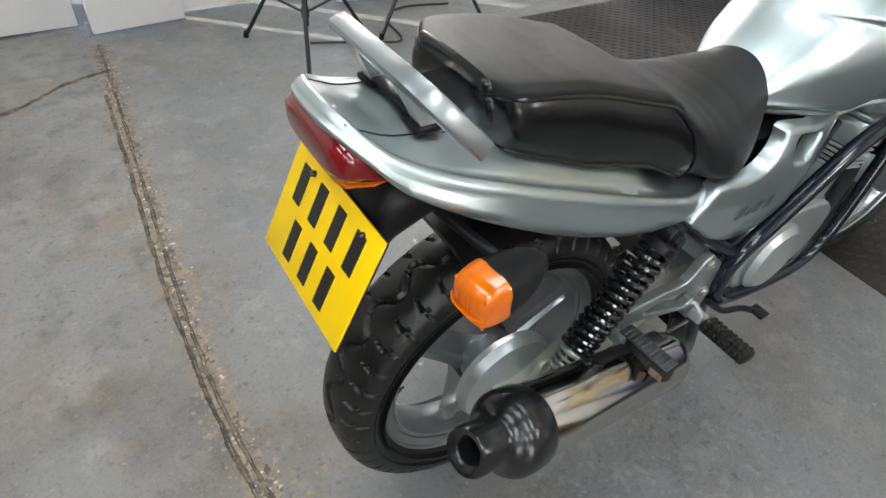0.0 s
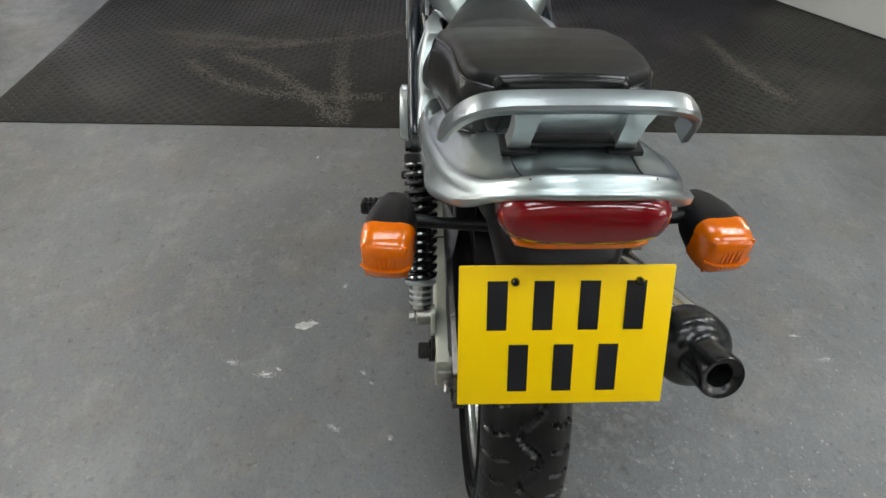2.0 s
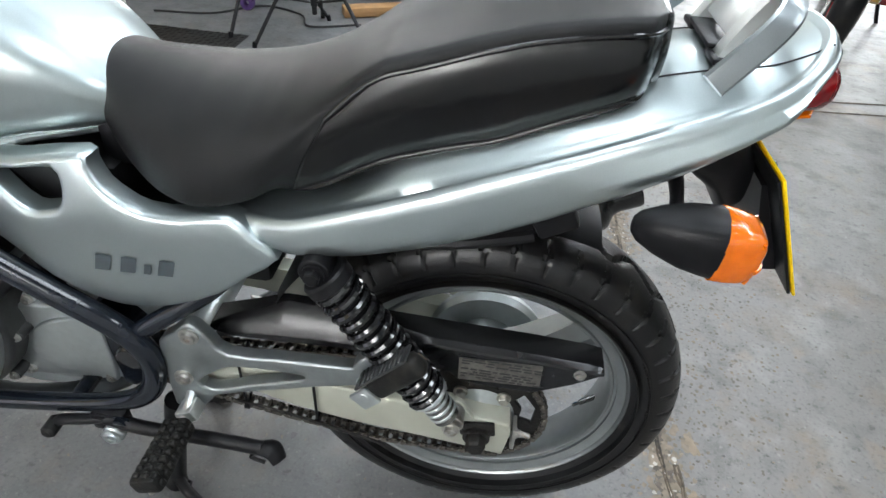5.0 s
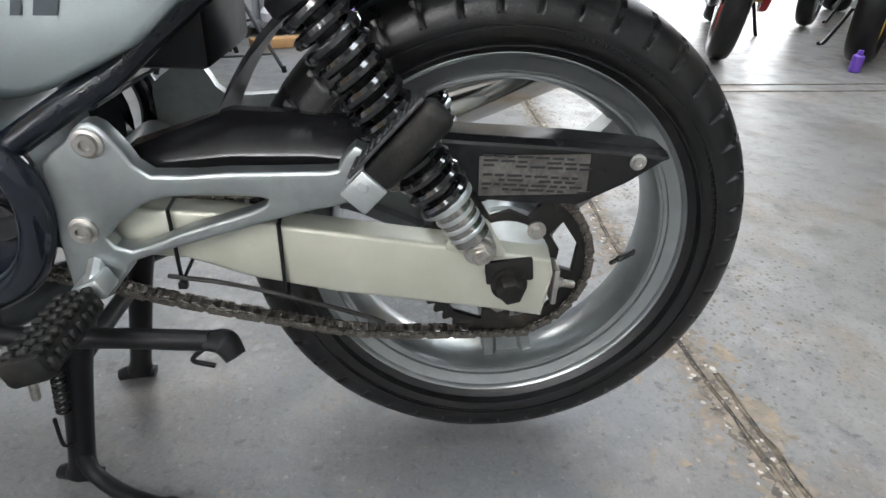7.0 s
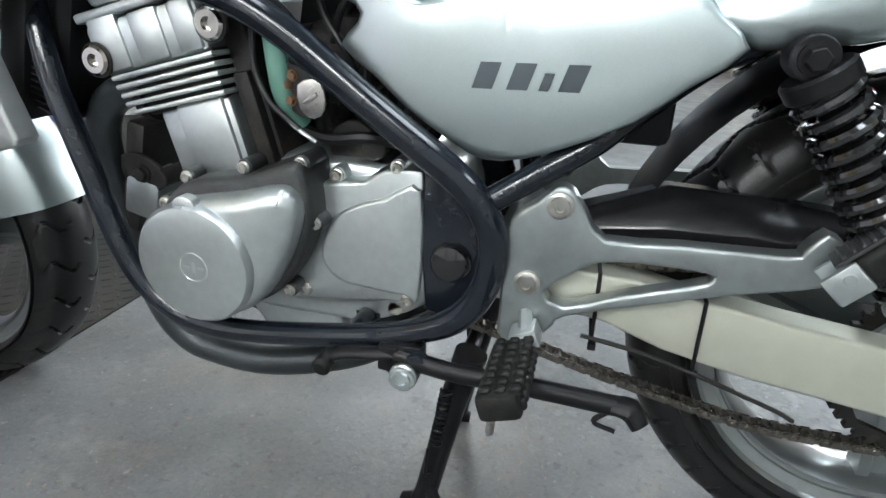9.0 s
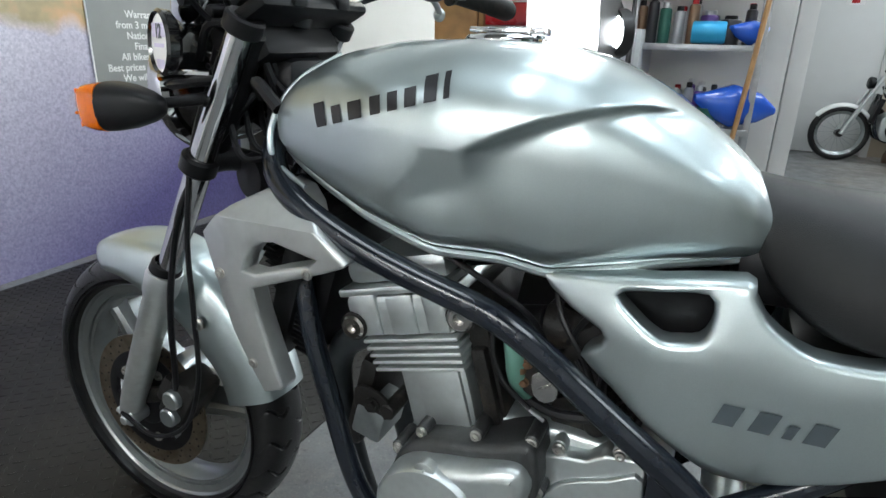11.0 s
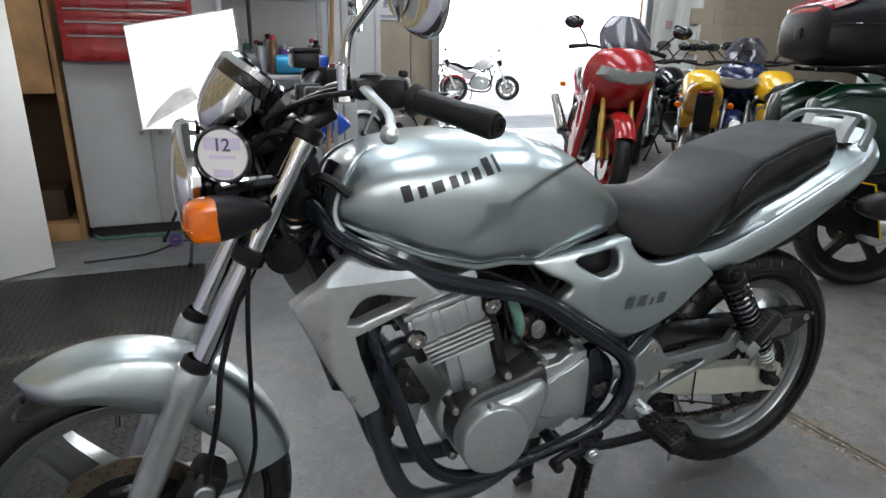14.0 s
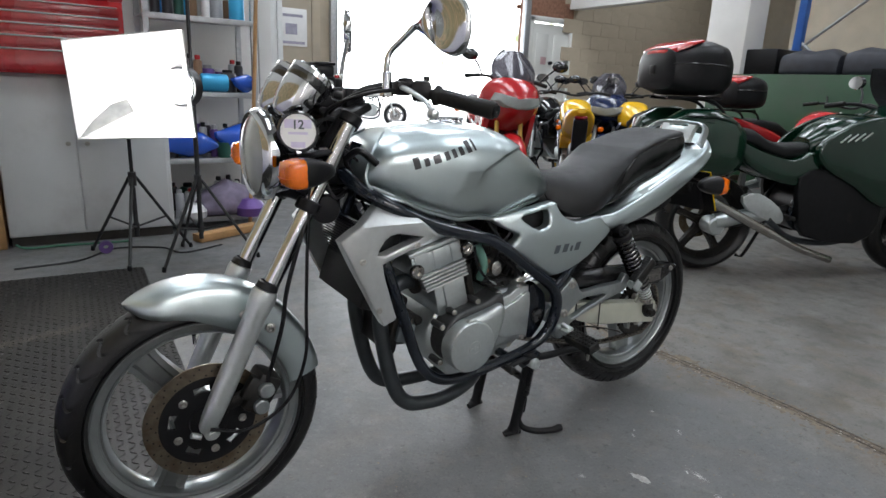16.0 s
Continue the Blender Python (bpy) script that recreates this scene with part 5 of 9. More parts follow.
for s in (1, -1):
    part("rail_bracket", skin([[V(x + dx, s * (yc + dy), z) for dx, dy in ((-0.011, -wy), (0.011, -wy), (0.011, wy), (-0.011, wy))] for x, yc, z, wy in ((-0.184, 0.054, 0.896, 0.013), (-0.19, 0.053, 0.91, 0.01), (-0.204, 0.052, 0.938, 0.011), (-0.216, 0.052, 0.961, 0.015))]), ALLOY, rail, "", 40)
    # black pad put in place of the dark gap round the rail foot
    part("bracket_seat", box((-0.187, s * 0.054, 0.8985), (0.034, 0.036, 0.007), 0.002), BLACK, rail)
part("rail_bridge", box((-0.196, 0, 0.934), (0.006, 0.086, 0.044), 0.003, (0, -26, 0)), ALLOY, rail)
# black pad put in place of the dark recess under the bridge
part("bridge_seat", box((-0.184, 0, 0.905), (0.03, 0.088, 0.006), 0.002), BLACK, rail)

# tail light, number plate, rear mudguard
part("tail_light", skin([ring_of(x, w, zt, zb, 3, 3, 0.5, 40) for x, w, zt, zb in ((-0.19, 0.07, 0.862, 0.84), (-0.24, 0.08, 0.885, 0.845), (-0.262, 0.082, 0.904, 0.848), (-0.276, 0.08, 0.91, 0.85), (-0.287, 0.077, 0.909, 0.853), (-0.295, 0.07, 0.903, 0.858), (-0.299, 0.055, 0.894, 0.865))]), REDLENS, bike, "red tail light lens")
part("tail_reflector", skin([ring_of(x, w, zt, zb, 3, 3, 0.5, 32) for x, w, zt, zb in ((-0.21, 0.06, 0.852, 0.838), (-0.255, 0.07, 0.857, 0.841), (-0.285, 0.064, 0.859, 0.845), (-0.2915, 0.052, 0.857, 0.85))]), AMBER, bike)
part("rear_mudguard", (skin([ring_of(x, w, zt, zb, 3, 3, 0.5, 24) for x, w, zt, zb in ((0.0, 0.075, 0.74, 0.69), (-0.1, 0.08, 0.79, 0.735), (-0.18, 0.078, 0.83, 0.775), (-0.225, 0.07, 0.835, 0.74), (-0.245, 0.062, 0.81, 0.71), (-0.262, 0.05, 0.79, 0.72))])), BLACK, bike, "black plastic rear mudguard")
for k in range(4):
    part("wiring_connector", box((-0.05 + 0.05 * k, 0.09, 0.715 - 0.012 * k), (0.05, 0.03, 0.04), 0.006, (0, 30, 10 * k)), BLACK, bike)
part("lamp_lead", tube([(-0.03, 0.1, 0.69), (0.03, 0.11, 0.68), (0.1, 0.11, 0.665)], 0.008, 8), BLACK, bike)
part("inner_mudguard", skin([[V(0.345 * math.cos(a) + RW[0], y, RW[2] + 0.345 * math.sin(a) + (0.012 if k in (1, 2) else 0) + 0.004 * (k > 3)) for k, y in enumerate((-0.075, -0.04, 0.04, 0.075, 0.04, -0.04))] for a in (radians(d) for d in range(20, 115, 5))]), BLACK, bike)
pa, pb_ = V(-0.26, 0, 0.801), V(-0.328, 0, 0.657)
pd = (pb_ - pa).normalized()
pn = V(-1, 0, 0) - pd * V(-1, 0, 0).dot(pd)
pn.normalize()
plate_m = Matrix((V(0, -1, 0), -pd, pn)).transposed().to_4x4()
plate_m = Matrix.Translation((pa + pb_) / 2 + pn * 0.004) @ plate_m
npl = part("number_plate", box((0, 0, 0), (0.226, 0.16, 0.0035), 0.009), YELLOW, bike, "yellow rear number plate with black bars")
npl.matrix_basis = plate_m
part("plate_backing", box((0, 0, -0.0045), (0.222, 0.156, 0.004), 0.008), BLACK, npl)
part("plate_bracket", skin([[V(x, y0, -0.006), V(x, -0.074, -0.006), V(x, -0.066, -0.03), V(x, y0, -0.012)] for x, y0 in ((-0.07, 0.05), (0.07, 0.05))]), BLACK, npl)
for row, (cnt, zz) in enumerate(((4, 0.036), (3, -0.036))):
    for k in range(cnt):
        x = (k - (cnt - 1) / 2) * 0.0485
        part("character_bar", box((x, zz, 0.0022), (0.021, 0.055, 0.0012), 0), INK, npl)
for x in (-0.055, 0.075):
    part("plate_screw", lathe([(0.0045, 0), (0.0045, 0.004), (0.003, 0.006), (0, 0.006)], (x, 0.063, 0.002), (0, 0, 1), 12), GLOSSBLACK, npl)


def indicator(base, lens_c, fwd, up=(0, 0, 1)):
    """A bullet indicator: a tapered black shell, a ribbed amber lens at its end, and a stalk."""
    f = Vector(fwd).normalized()
    q = f.to_track_quat("X", "Z").to_matrix().to_4x4()
    c = Vector(lens_c)
    body = skin([ring_of(x, w, h, -h, 3, 3, 0.5, 28) for x, w, h in ((-0.084, 0.007, 0.007), (-0.078, 0.014, 0.013), (-0.06, 0.0225, 0.021), (-0.036, 0.029, 0.028), (-0.015, 0.031, 0.031), (-0.005, 0.0315, 0.0315))])
    lens = skin([ring_of(x, w, h, -h, 4.2, 4.2, 0.5, 28) for x, w, h in ((-0.006, 0.031, 0.031), (0.006, 0.0305, 0.0305), (0.02, 0.0285, 0.0285), (0.029, 0.0245, 0.024), (0.033, 0.018, 0.016))])
    ribs = [tube([(0.0255, y * 1.12, 0.0235), (0.0325 - 9 * y * y, y, 0.012), (0.0335 - 9 * y * y, y, -0.006), (0.0325 - 9 * y * y, y, -0.014), (0.0255, y * 1.1, -0.0235)], 0.0019, 6, 3) for y in (0.0052 * k for k in range(-4, 5))]
    ribs.append(tube([(0.027, -0.0275, -0.006), (0.0345, -0.016, -0.006), (0.036, 0, -0.006), (0.0345, 0.016, -0.006), (0.027, 0.0275, -0.006)], 0.0022, 6, 3))
    m = Matrix.Translation(c) @ q
    ind = part("indicator", body, BLACK, bike, "black indicator with amber lens", 60)
    ind.matrix_basis = m
    ln = part("lens", lens, AMBER, ind, "amber ribbed lens", 60)
    part("lens_rib", join(*ribs), AMBER, ln)
    part("reflector", skin([ring_of(x, w, w, -w, 4, 4, 0.5, 24) for x, w in ((-0.004, 0.0285), (-0.003, 0.0285), (-0.0025, 0.02), (-0.002, 0.002))]), ALLOY, ln, "bright reflector behind the lens")
    st = part("stalk", tube([Vector(base), Vector(base).lerp(c, 0.5) - f * 0.02, c - f * 0.045], [0.009, 0.007, 0.0095], 12, 4), BLACK, bike)


indicator((-0.17, 0.07, 0.78), (-0.195, 0.188, 0.771), (-1, 0.1, -0.06))
indicator((-0.17, -0.07, 0.785), (-0.186, -0.197, 0.768), (-1, -0.1, -0.06))
indicator((1.17, 0.1, 0.875), (1.255, 0.192, 0.866), (1, 0.14, -0.04))
indicator((1.17, -0.1, 0.875), (1.255, -0.192, 0.866), (1, -0.14, -0.04))

# forks
for s in (1, -1):
    t0, t1, t2 = V(1.098, s * 0.104, 0.975), V(1.306, s * 0.104, 0.588), V(1.447, s * 0.104, 0.285)
    part("fork_stanchion", cyl(t0, t1 + (t2 - t1) * 0.3, 0.0185, 28), CHROME, bike, "polished fork stanchion")
    dd = (t2 - t1).normalized()
    sl = part("fork_slider", lathe([(0.019, -0.012), (0.027, -0.01), (0.029, 0.0), (0.028, 0.03), (0.0245, 0.045), (0.0245, 0.22), (0.022, 0.30), (0.019, 0.325), (0.012, 0.335), (0, 0.336)], t1, t2 - t1, 32), ALLOY, bike, "satin alloy fork slider")
    part("dust_seal", lathe([(0.019, -0.03), (0.0235, -0.026), (0.0255, -0.012), (0.019, -0.01)], t1, dd, 28), BLACK, sl)
    part("axle_lug", join(cyl(t2 + V(-0.012, -s * 0.02, 0.0), t2 + V(-0.012, s * 0.016, 0.0), 0.017, 18), cyl(t2 + V(-0.012, s * 0.016, 0.0), t2 + V(-0.012, s * 0.026, 0.0), 0.009, 12), tube([t2 + V(0.01, 0, -0.01), t2 + V(0.03, 0, 0.0)], 0.007, 8, smooth=False)), ALLOY, sl)
    part("fork_clamp", cyl(t0.lerp(t1, 0.47), t0.lerp(t1, 0.535), 0.027, 24, 0.004), BLACK, bike, "black fork clamp")
    part("top_clamp", cyl(t0.lerp(t1, 0.0) - V(0.004, 0, -0.006), t0.lerp(t1, 0.04), 0.026, 24, 0.003), BLACK, bike)
    part("lower_yoke", tube([t0.lerp(t1, 0.5), t0.lerp(t1, 0.5) + V(-0.03, -s * 0.05, 0.0), V(1.11, 0, 0.745)], 0.018, 10), BLACK, bike)
part("top_yoke", join(box((1.085, 0, 0.985), (0.07, 0.24, 0.02), 0.008, (0, 28, 0))), BLACK, bike)
part("fork_cover", join(*[tube([(1.13, s * 0.104, 0.915), (1.185, s * 0.108, 0.81)], [0.024, 0.024], 16, smooth=False) for s in (-1,)]), BLACK, bike)
part("front_axle", cyl((1.432, -0.115, 0.293), (1.432, 0.11, 0.293), 0.0085, 14), ZINC, bike)

# front mudguard
FEND = []
for k in range(33):
    a = radians(64 + 102 * k / 32)
    u = k / 32
    R0 = 0.318 + 0.012 * math.sin(math.pi * min(1, u * 1.4)) - 0.02 * u * u
    w = 0.066 * math.sqrt(max(0.02, 1 - max(0.0, 1 - u / 0.14) ** 2))
    drop = 0.02 + 0.05 * smooth01(u / 0.42) - 0.012 * smooth01((u - 0.6) / 0.3)
    ring = []
    for i in range(21):
        q = -1 + i / 10
        y = w * math.sin(q * math.pi / 2)
        r = R0 - (0.03 * (1 - math.cos(q * math.pi / 2)) + drop * (max(0, abs(q) - 0.45) / 0.55) ** 1.6) * w / 0.066
        ring.append((r, y))
    outer = [V(FW[0] + r * math.cos(a), y, FW[2] + r * math.sin(a)) for r, y in ring]
    inner = [V(FW[0] + (r - 0.003) * math.cos(a), y * 0.96, FW[2] + (r - 0.003) * math.sin(a)) for r, y in reversed(ring)]
    FEND.append(outer + inner)
fender = part("front_mudguard", skin(FEND), SILVER, bike, "silver front mudguard", 60)
for s in (1, -1):
    for a, r in ((112, 0.262), (128, 0.255)):
        part("mudguard_bolt", bolt((FW[0] + r * math.cos(radians(a)), s * 0.067, FW[2] + r * math.sin(radians(a))), (0, s, 0), 0.008, 0.012), ZINC, fender)

# front brake
bd = V(1.432, 0.068, 0.293)
holes = []
for k in range(5):
    a0 = radians(72 * k + 10)
    holes.append([(bd.x + r * math.cos(a0 + d), bd.z + r * math.sin(a0 + d)) for r, d in ((0.070, -0.25), (0.074, 0), (0.070, 0.25), (0.088, 0.2), (0.088, -0.2))])
brake = part("brake_disc", lathe([(0.102, -0.0025), (0.137, -0.0025), (0.137, 0.0025), (0.102, 0.0025)], bd, (0, 1, 0), 72, True), DISC, bike, "browned front brake disc")
pin = []
for k in range(60):
    a, r = 2 * math.pi * k / 60, 0.111 + 0.018 * ((k * 7) % 3) / 2
    pin.append(cyl((bd.x + r * math.cos(a), bd.y + 0.002, bd.z + r * math.sin(a)), (bd.x + r * math.cos(a), bd.y + 0.0031, bd.z + r * math.sin(a)), 0.0022, 7, 0))
part("drilling", join(*pin), GRIME, brake)
circ = [(bd.x + 0.106 * math.cos(2 * math.pi * k / 48), bd.z + 0.106 * math.sin(2 * math.pi * k / 48)) for k in range(48)]
part("disc_carrier", plate(circ, bd.y - 0.004, bd.y + 0.004, 0.001, holes, smooth=0), BLACK, brake)
for k in range(5):
    a = radians(72 * k + 46)
    part("disc_bolt", bolt((bd.x + 0.075 * math.cos(a), bd.y + 0.004, bd.z + 0.075 * math.sin(a)), (0, 1, 0), 0.0065, 0.006), ZINC, brake)
part("wheel_spacer", lathe([(0.03, -0.02), (0.045, -0.01), (0.042, 0.012), (0.03, 0.016), (0.0, 0.016)], bd, (0, 1, 0), 32), BLACK, brake)
cal = part("brake_caliper", join(box((1.318, 0.076, 0.345), (0.06, 0.075, 0.1), 0.014, (0, -32, 0)), box((1.335, 0.095, 0.36), (0.045, 0.03, 0.06), 0.01, (0, -32, 0)), box((1.38, 0.088, 0.335), (0.08, 0.016, 0.03), 0.006, (0, 20, 0))), GRIME, bike, "grimy two-piston brake caliper")
for p in ((1.312, 0.117, 0.36), (1.325, 0.117, 0.322)):
    part("caliper_piston", lathe([(0.018, -0.01), (0.018, 0.006), (0.015, 0.009), (0, 0.009)], p, (0, 1, 0), 20), DIMCAST, cal)
part("brake_hose", tube([(1.31, 0.11, 0.37), (1.295, 0.118, 0.43), (1.275, 0.13, 0.52), (1.262, 0.128, 0.6), (1.225, 0.125, 0.72), (1.18, 0.1, 0.8), (1.13, 0.06, 0.88)], 0.0052, 8), BLACK, bike)
part("speedo_cable", tube([(1.44, 0.125, 0.3), (1.36, 0.13, 0.28), (1.27, 0.135, 0.33), (1.225, 0.135, 0.43), (1.22, 0.132, 0.55), (1.215, 0.13, 0.68), (1.2, 0.11, 0.82), (1.18, 0.06, 0.94)], 0.0042, 8), BLACK, bike)

# headlight, instruments, handlebar
hl = part("headlight", lathe([(0, -0.12), (0.035, -0.118), (0.062, -0.1), (0.082, -0.06), (0.09, -0.015), (0.092, 0.0)], (1.268, 0, 0.884), (1, 0, 0), 48), GLOSSBLACK, bike, "round headlight with chrome rim")
part("headlight_rim", lathe([(0.095, -0.012), (0.103, -0.006), (0.105, 0.008), (0.1, 0.022), (0.092, 0.028), (0.088, 0.022)], (1.268, 0, 0.884), (1, 0, 0), 56), CHROME, hl)
part("headlight_glass", lathe([(0.09, 0.022), (0.07, 0.032), (0.04, 0.039), (0, 0.041)], (1.268, 0, 0.884), (1, 0, 0), 48), CLEARL, hl)
for s in (1, -1):
    part("headlight_bracket", tube([(1.14, s * 0.104, 0.9), (1.19, s * 0.112, 0.895), (1.24, s * 0.096, 0.888)], 0.014, 10, flat=0.5), BLACK, bike)
    part("chrome_bracket", tube([(1.16, s * 0.108, 0.905), (1.2, s * 0.12, 0.905), (1.235, s * 0.125, 0.9)], 0.006, 8), CHROME, bike)
ga = V(-0.62, 0, 0.78).normalized()
for s in (1, -1):
    o = V(1.172, s * 0.055, 1.052)
    g = part("instrument", lathe([(0, -0.115), (0.018, -0.11), (0.034, -0.095), (0.044, -0.07), (0.049, -0.04), (0.05, -0.02)], o, ga, 40), CHROME, bike, "chrome instrument pod")
    part("pod_band", lathe([(0.05, -0.022), (0.0515, -0.02), (0.0515, -0.002), (0.049, 0.0)], o, ga, 40), GLOSSBLACK, g)
    part("bezel", lathe([(0.05, -0.003), (0.0525, 0.0), (0.0525, 0.01), (0.047, 0.015), (0.044, 0.01)], o, ga, 40), CHROME, g)
    part("dial", lathe([(0.045, 0.006), (0, 0.006)], o, ga, 32), INK, g)
    part("glass", lathe([(0.046, 0.012), (0.02, 0.0145), (0, 0.015)], o, ga, 32), bpy.data.materials.get("dial_glass") or pbr("dial_glass", (0.9, 0.92, 0.92), 0.05, 0, 0.0, 10, trans=0.9, rvar=0.02), g)
    part("needle", box(tuple(o + ga * 0.008), (0.002, 0.03, 0.002), 0), WHITEP, g)
    ticks = []
    sx = ga.orthogonal().normalized()
    sy = ga.cross(sx)
    for k in range(21):
        a = radians(-135 + 270 * k / 20)
        d = sx * math.cos(a) + sy * math.sin(a)
        ticks.append(tube([o + ga * 0.0075 + d * 0.034, o + ga * 0.0075 + d * 0.041], 0.0008, 4, smooth=False))
    part("dial_marks", join(*ticks), WHITEP, g)
part("instrument_bracket", join(box((1.15, 0, 1.0), (0.05, 0.15, 0.03), 0.008, (0, 40, 0)), cyl((1.14, 0.02, 0.99), (1.16, 0.1, 0.985), 0.009, 10), lathe([(0.008, 0), (0.009, 0.012), (0, 0.014)], (1.195, 0.098, 1.0), (0.2, 1, 0), 14)), BLACK, bike)
part("ignition_switch", join(cyl((1.098, 0, 0.97), (1.088, 0, 1.008), 0.021, 20, 0.003), box((1.115, 0, 0.955), (0.05, 0.17, 0.075), 0.012, (0, 28, 0))), BLACK, bike)
part("wiring_loom", join(*[tube([(1.2, y, 0.9 + 0.012 * k), (1.16, y * 1.15, 0.955 + 0.008 * k), (1.11, y * 0.9, 0.93 + 0.01 * k), (1.09, y * 0.6, 0.87), (1.06, y * 0.5, 0.83)], 0.0062, 7, 4) for k, y in enumerate((0.03, 0.062, 0.085, -0.03, -0.07))], box((1.165, 0.03, 0.955), (0.05, 0.1, 0.035), 0.009, (0, 15, 8))), BLACK, bike, "black wiring loom behind the headlight")
for s in (1, -1):
    part("fork_cover", cyl((1.105, s * 0.085, 0.965), (1.2, s * 0.078, 0.8), 0.024, 16, 0.004), BLACK, bike)
td = V(0.42, 0.9, 0.05).normalized()
tx = part("tax_disc_holder", lathe([(0, -0.014), (0.036, -0.014), (0.043, -0.008), (0.044, 0.004), (0.04, 0.008), (0.037, 0.004)], (1.227, 0.12, 0.944), td, 36), GLOSSBLACK, bike, "round tax disc holder on the fork")
part("tax_disc", lathe([(0.0375, 0.0035), (0, 0.0035)], (1.227, 0.12, 0.944), td, 32), WHITEP, tx, "white and purple paper disc")
tq = td.to_track_quat("Z", "Y").to_matrix().to_4x4()
for bit in (box((0, 0.0165, 0.0045), (0.056, 0.018, 0.0006), 0), box((0.0, -0.027, 0.0045), (0.03, 0.012, 0.0006), 0)):
    part("tax_disc_print", bit, PURPLE, tx).matrix_basis = Matrix.Translation((1.227, 0.12, 0.944)) @ tq


def words(name, text, size, material, parent, m, align="CENTER", depth=0.0008, label=""):
    cu = bpy.data.curves.new(name, "FONT")
    cu.body, cu.size, cu.align_x, cu.align_y, cu.extrude = text, size, align, "CENTER", depth / 2
    cu.offset = 0.018 * size
    tmp = bpy.data.objects.new("tmp", cu)
    scene.collection.objects.link(tmp)
    me = bpy.data.meshes.new_from_object(tmp)
    bpy.data.objects.remove(tmp)
    me.materials.clear()
    me.materials.append(material)
    ob = new(name, me)
    ob.parent = parent
    ob.matrix_basis = m
    if label:
        ob["label"] = label
    return ob


words("tax_disc_number", "12", 0.026, DKGREY, tx, Matrix.Translation(V(1.227, 0.12, 0.944) + td * 0.0056) @ tq @ pose(0, 0.014, 0))
part("tax_disc_line", box((0, 0, 0), (0.04, 0.005, 0.0006), 0), PURPLE, tx).matrix_basis = Matrix.Translation(V(1.227, 0.12, 0.944) + td * 0.005) @ tq @ pose(0, -0.003, 0)

BAR = [(0.915, 0.39, 1.006), (0.985, 0.265, 1.032), (1.03, 0.19, 1.045), (1.06, 0.11, 1.035), (1.07, 0.05, 1.02), (1.07, -0.05, 1.02), (1.06, -0.11, 1.035), (1.03, -0.19, 1.045), (0.985, -0.265, 1.032), (0.915, -0.39, 1.006)]
part("handlebar", tube(BAR, 0.011, 14, 5), BLACK, bike, "black tubular handlebar")
for y in (0.05, -0.05):
    part("bar_clamp", box((1.07, y, 1.015), (0.045, 0.03, 0.045), 0.006), BLACK, bike)
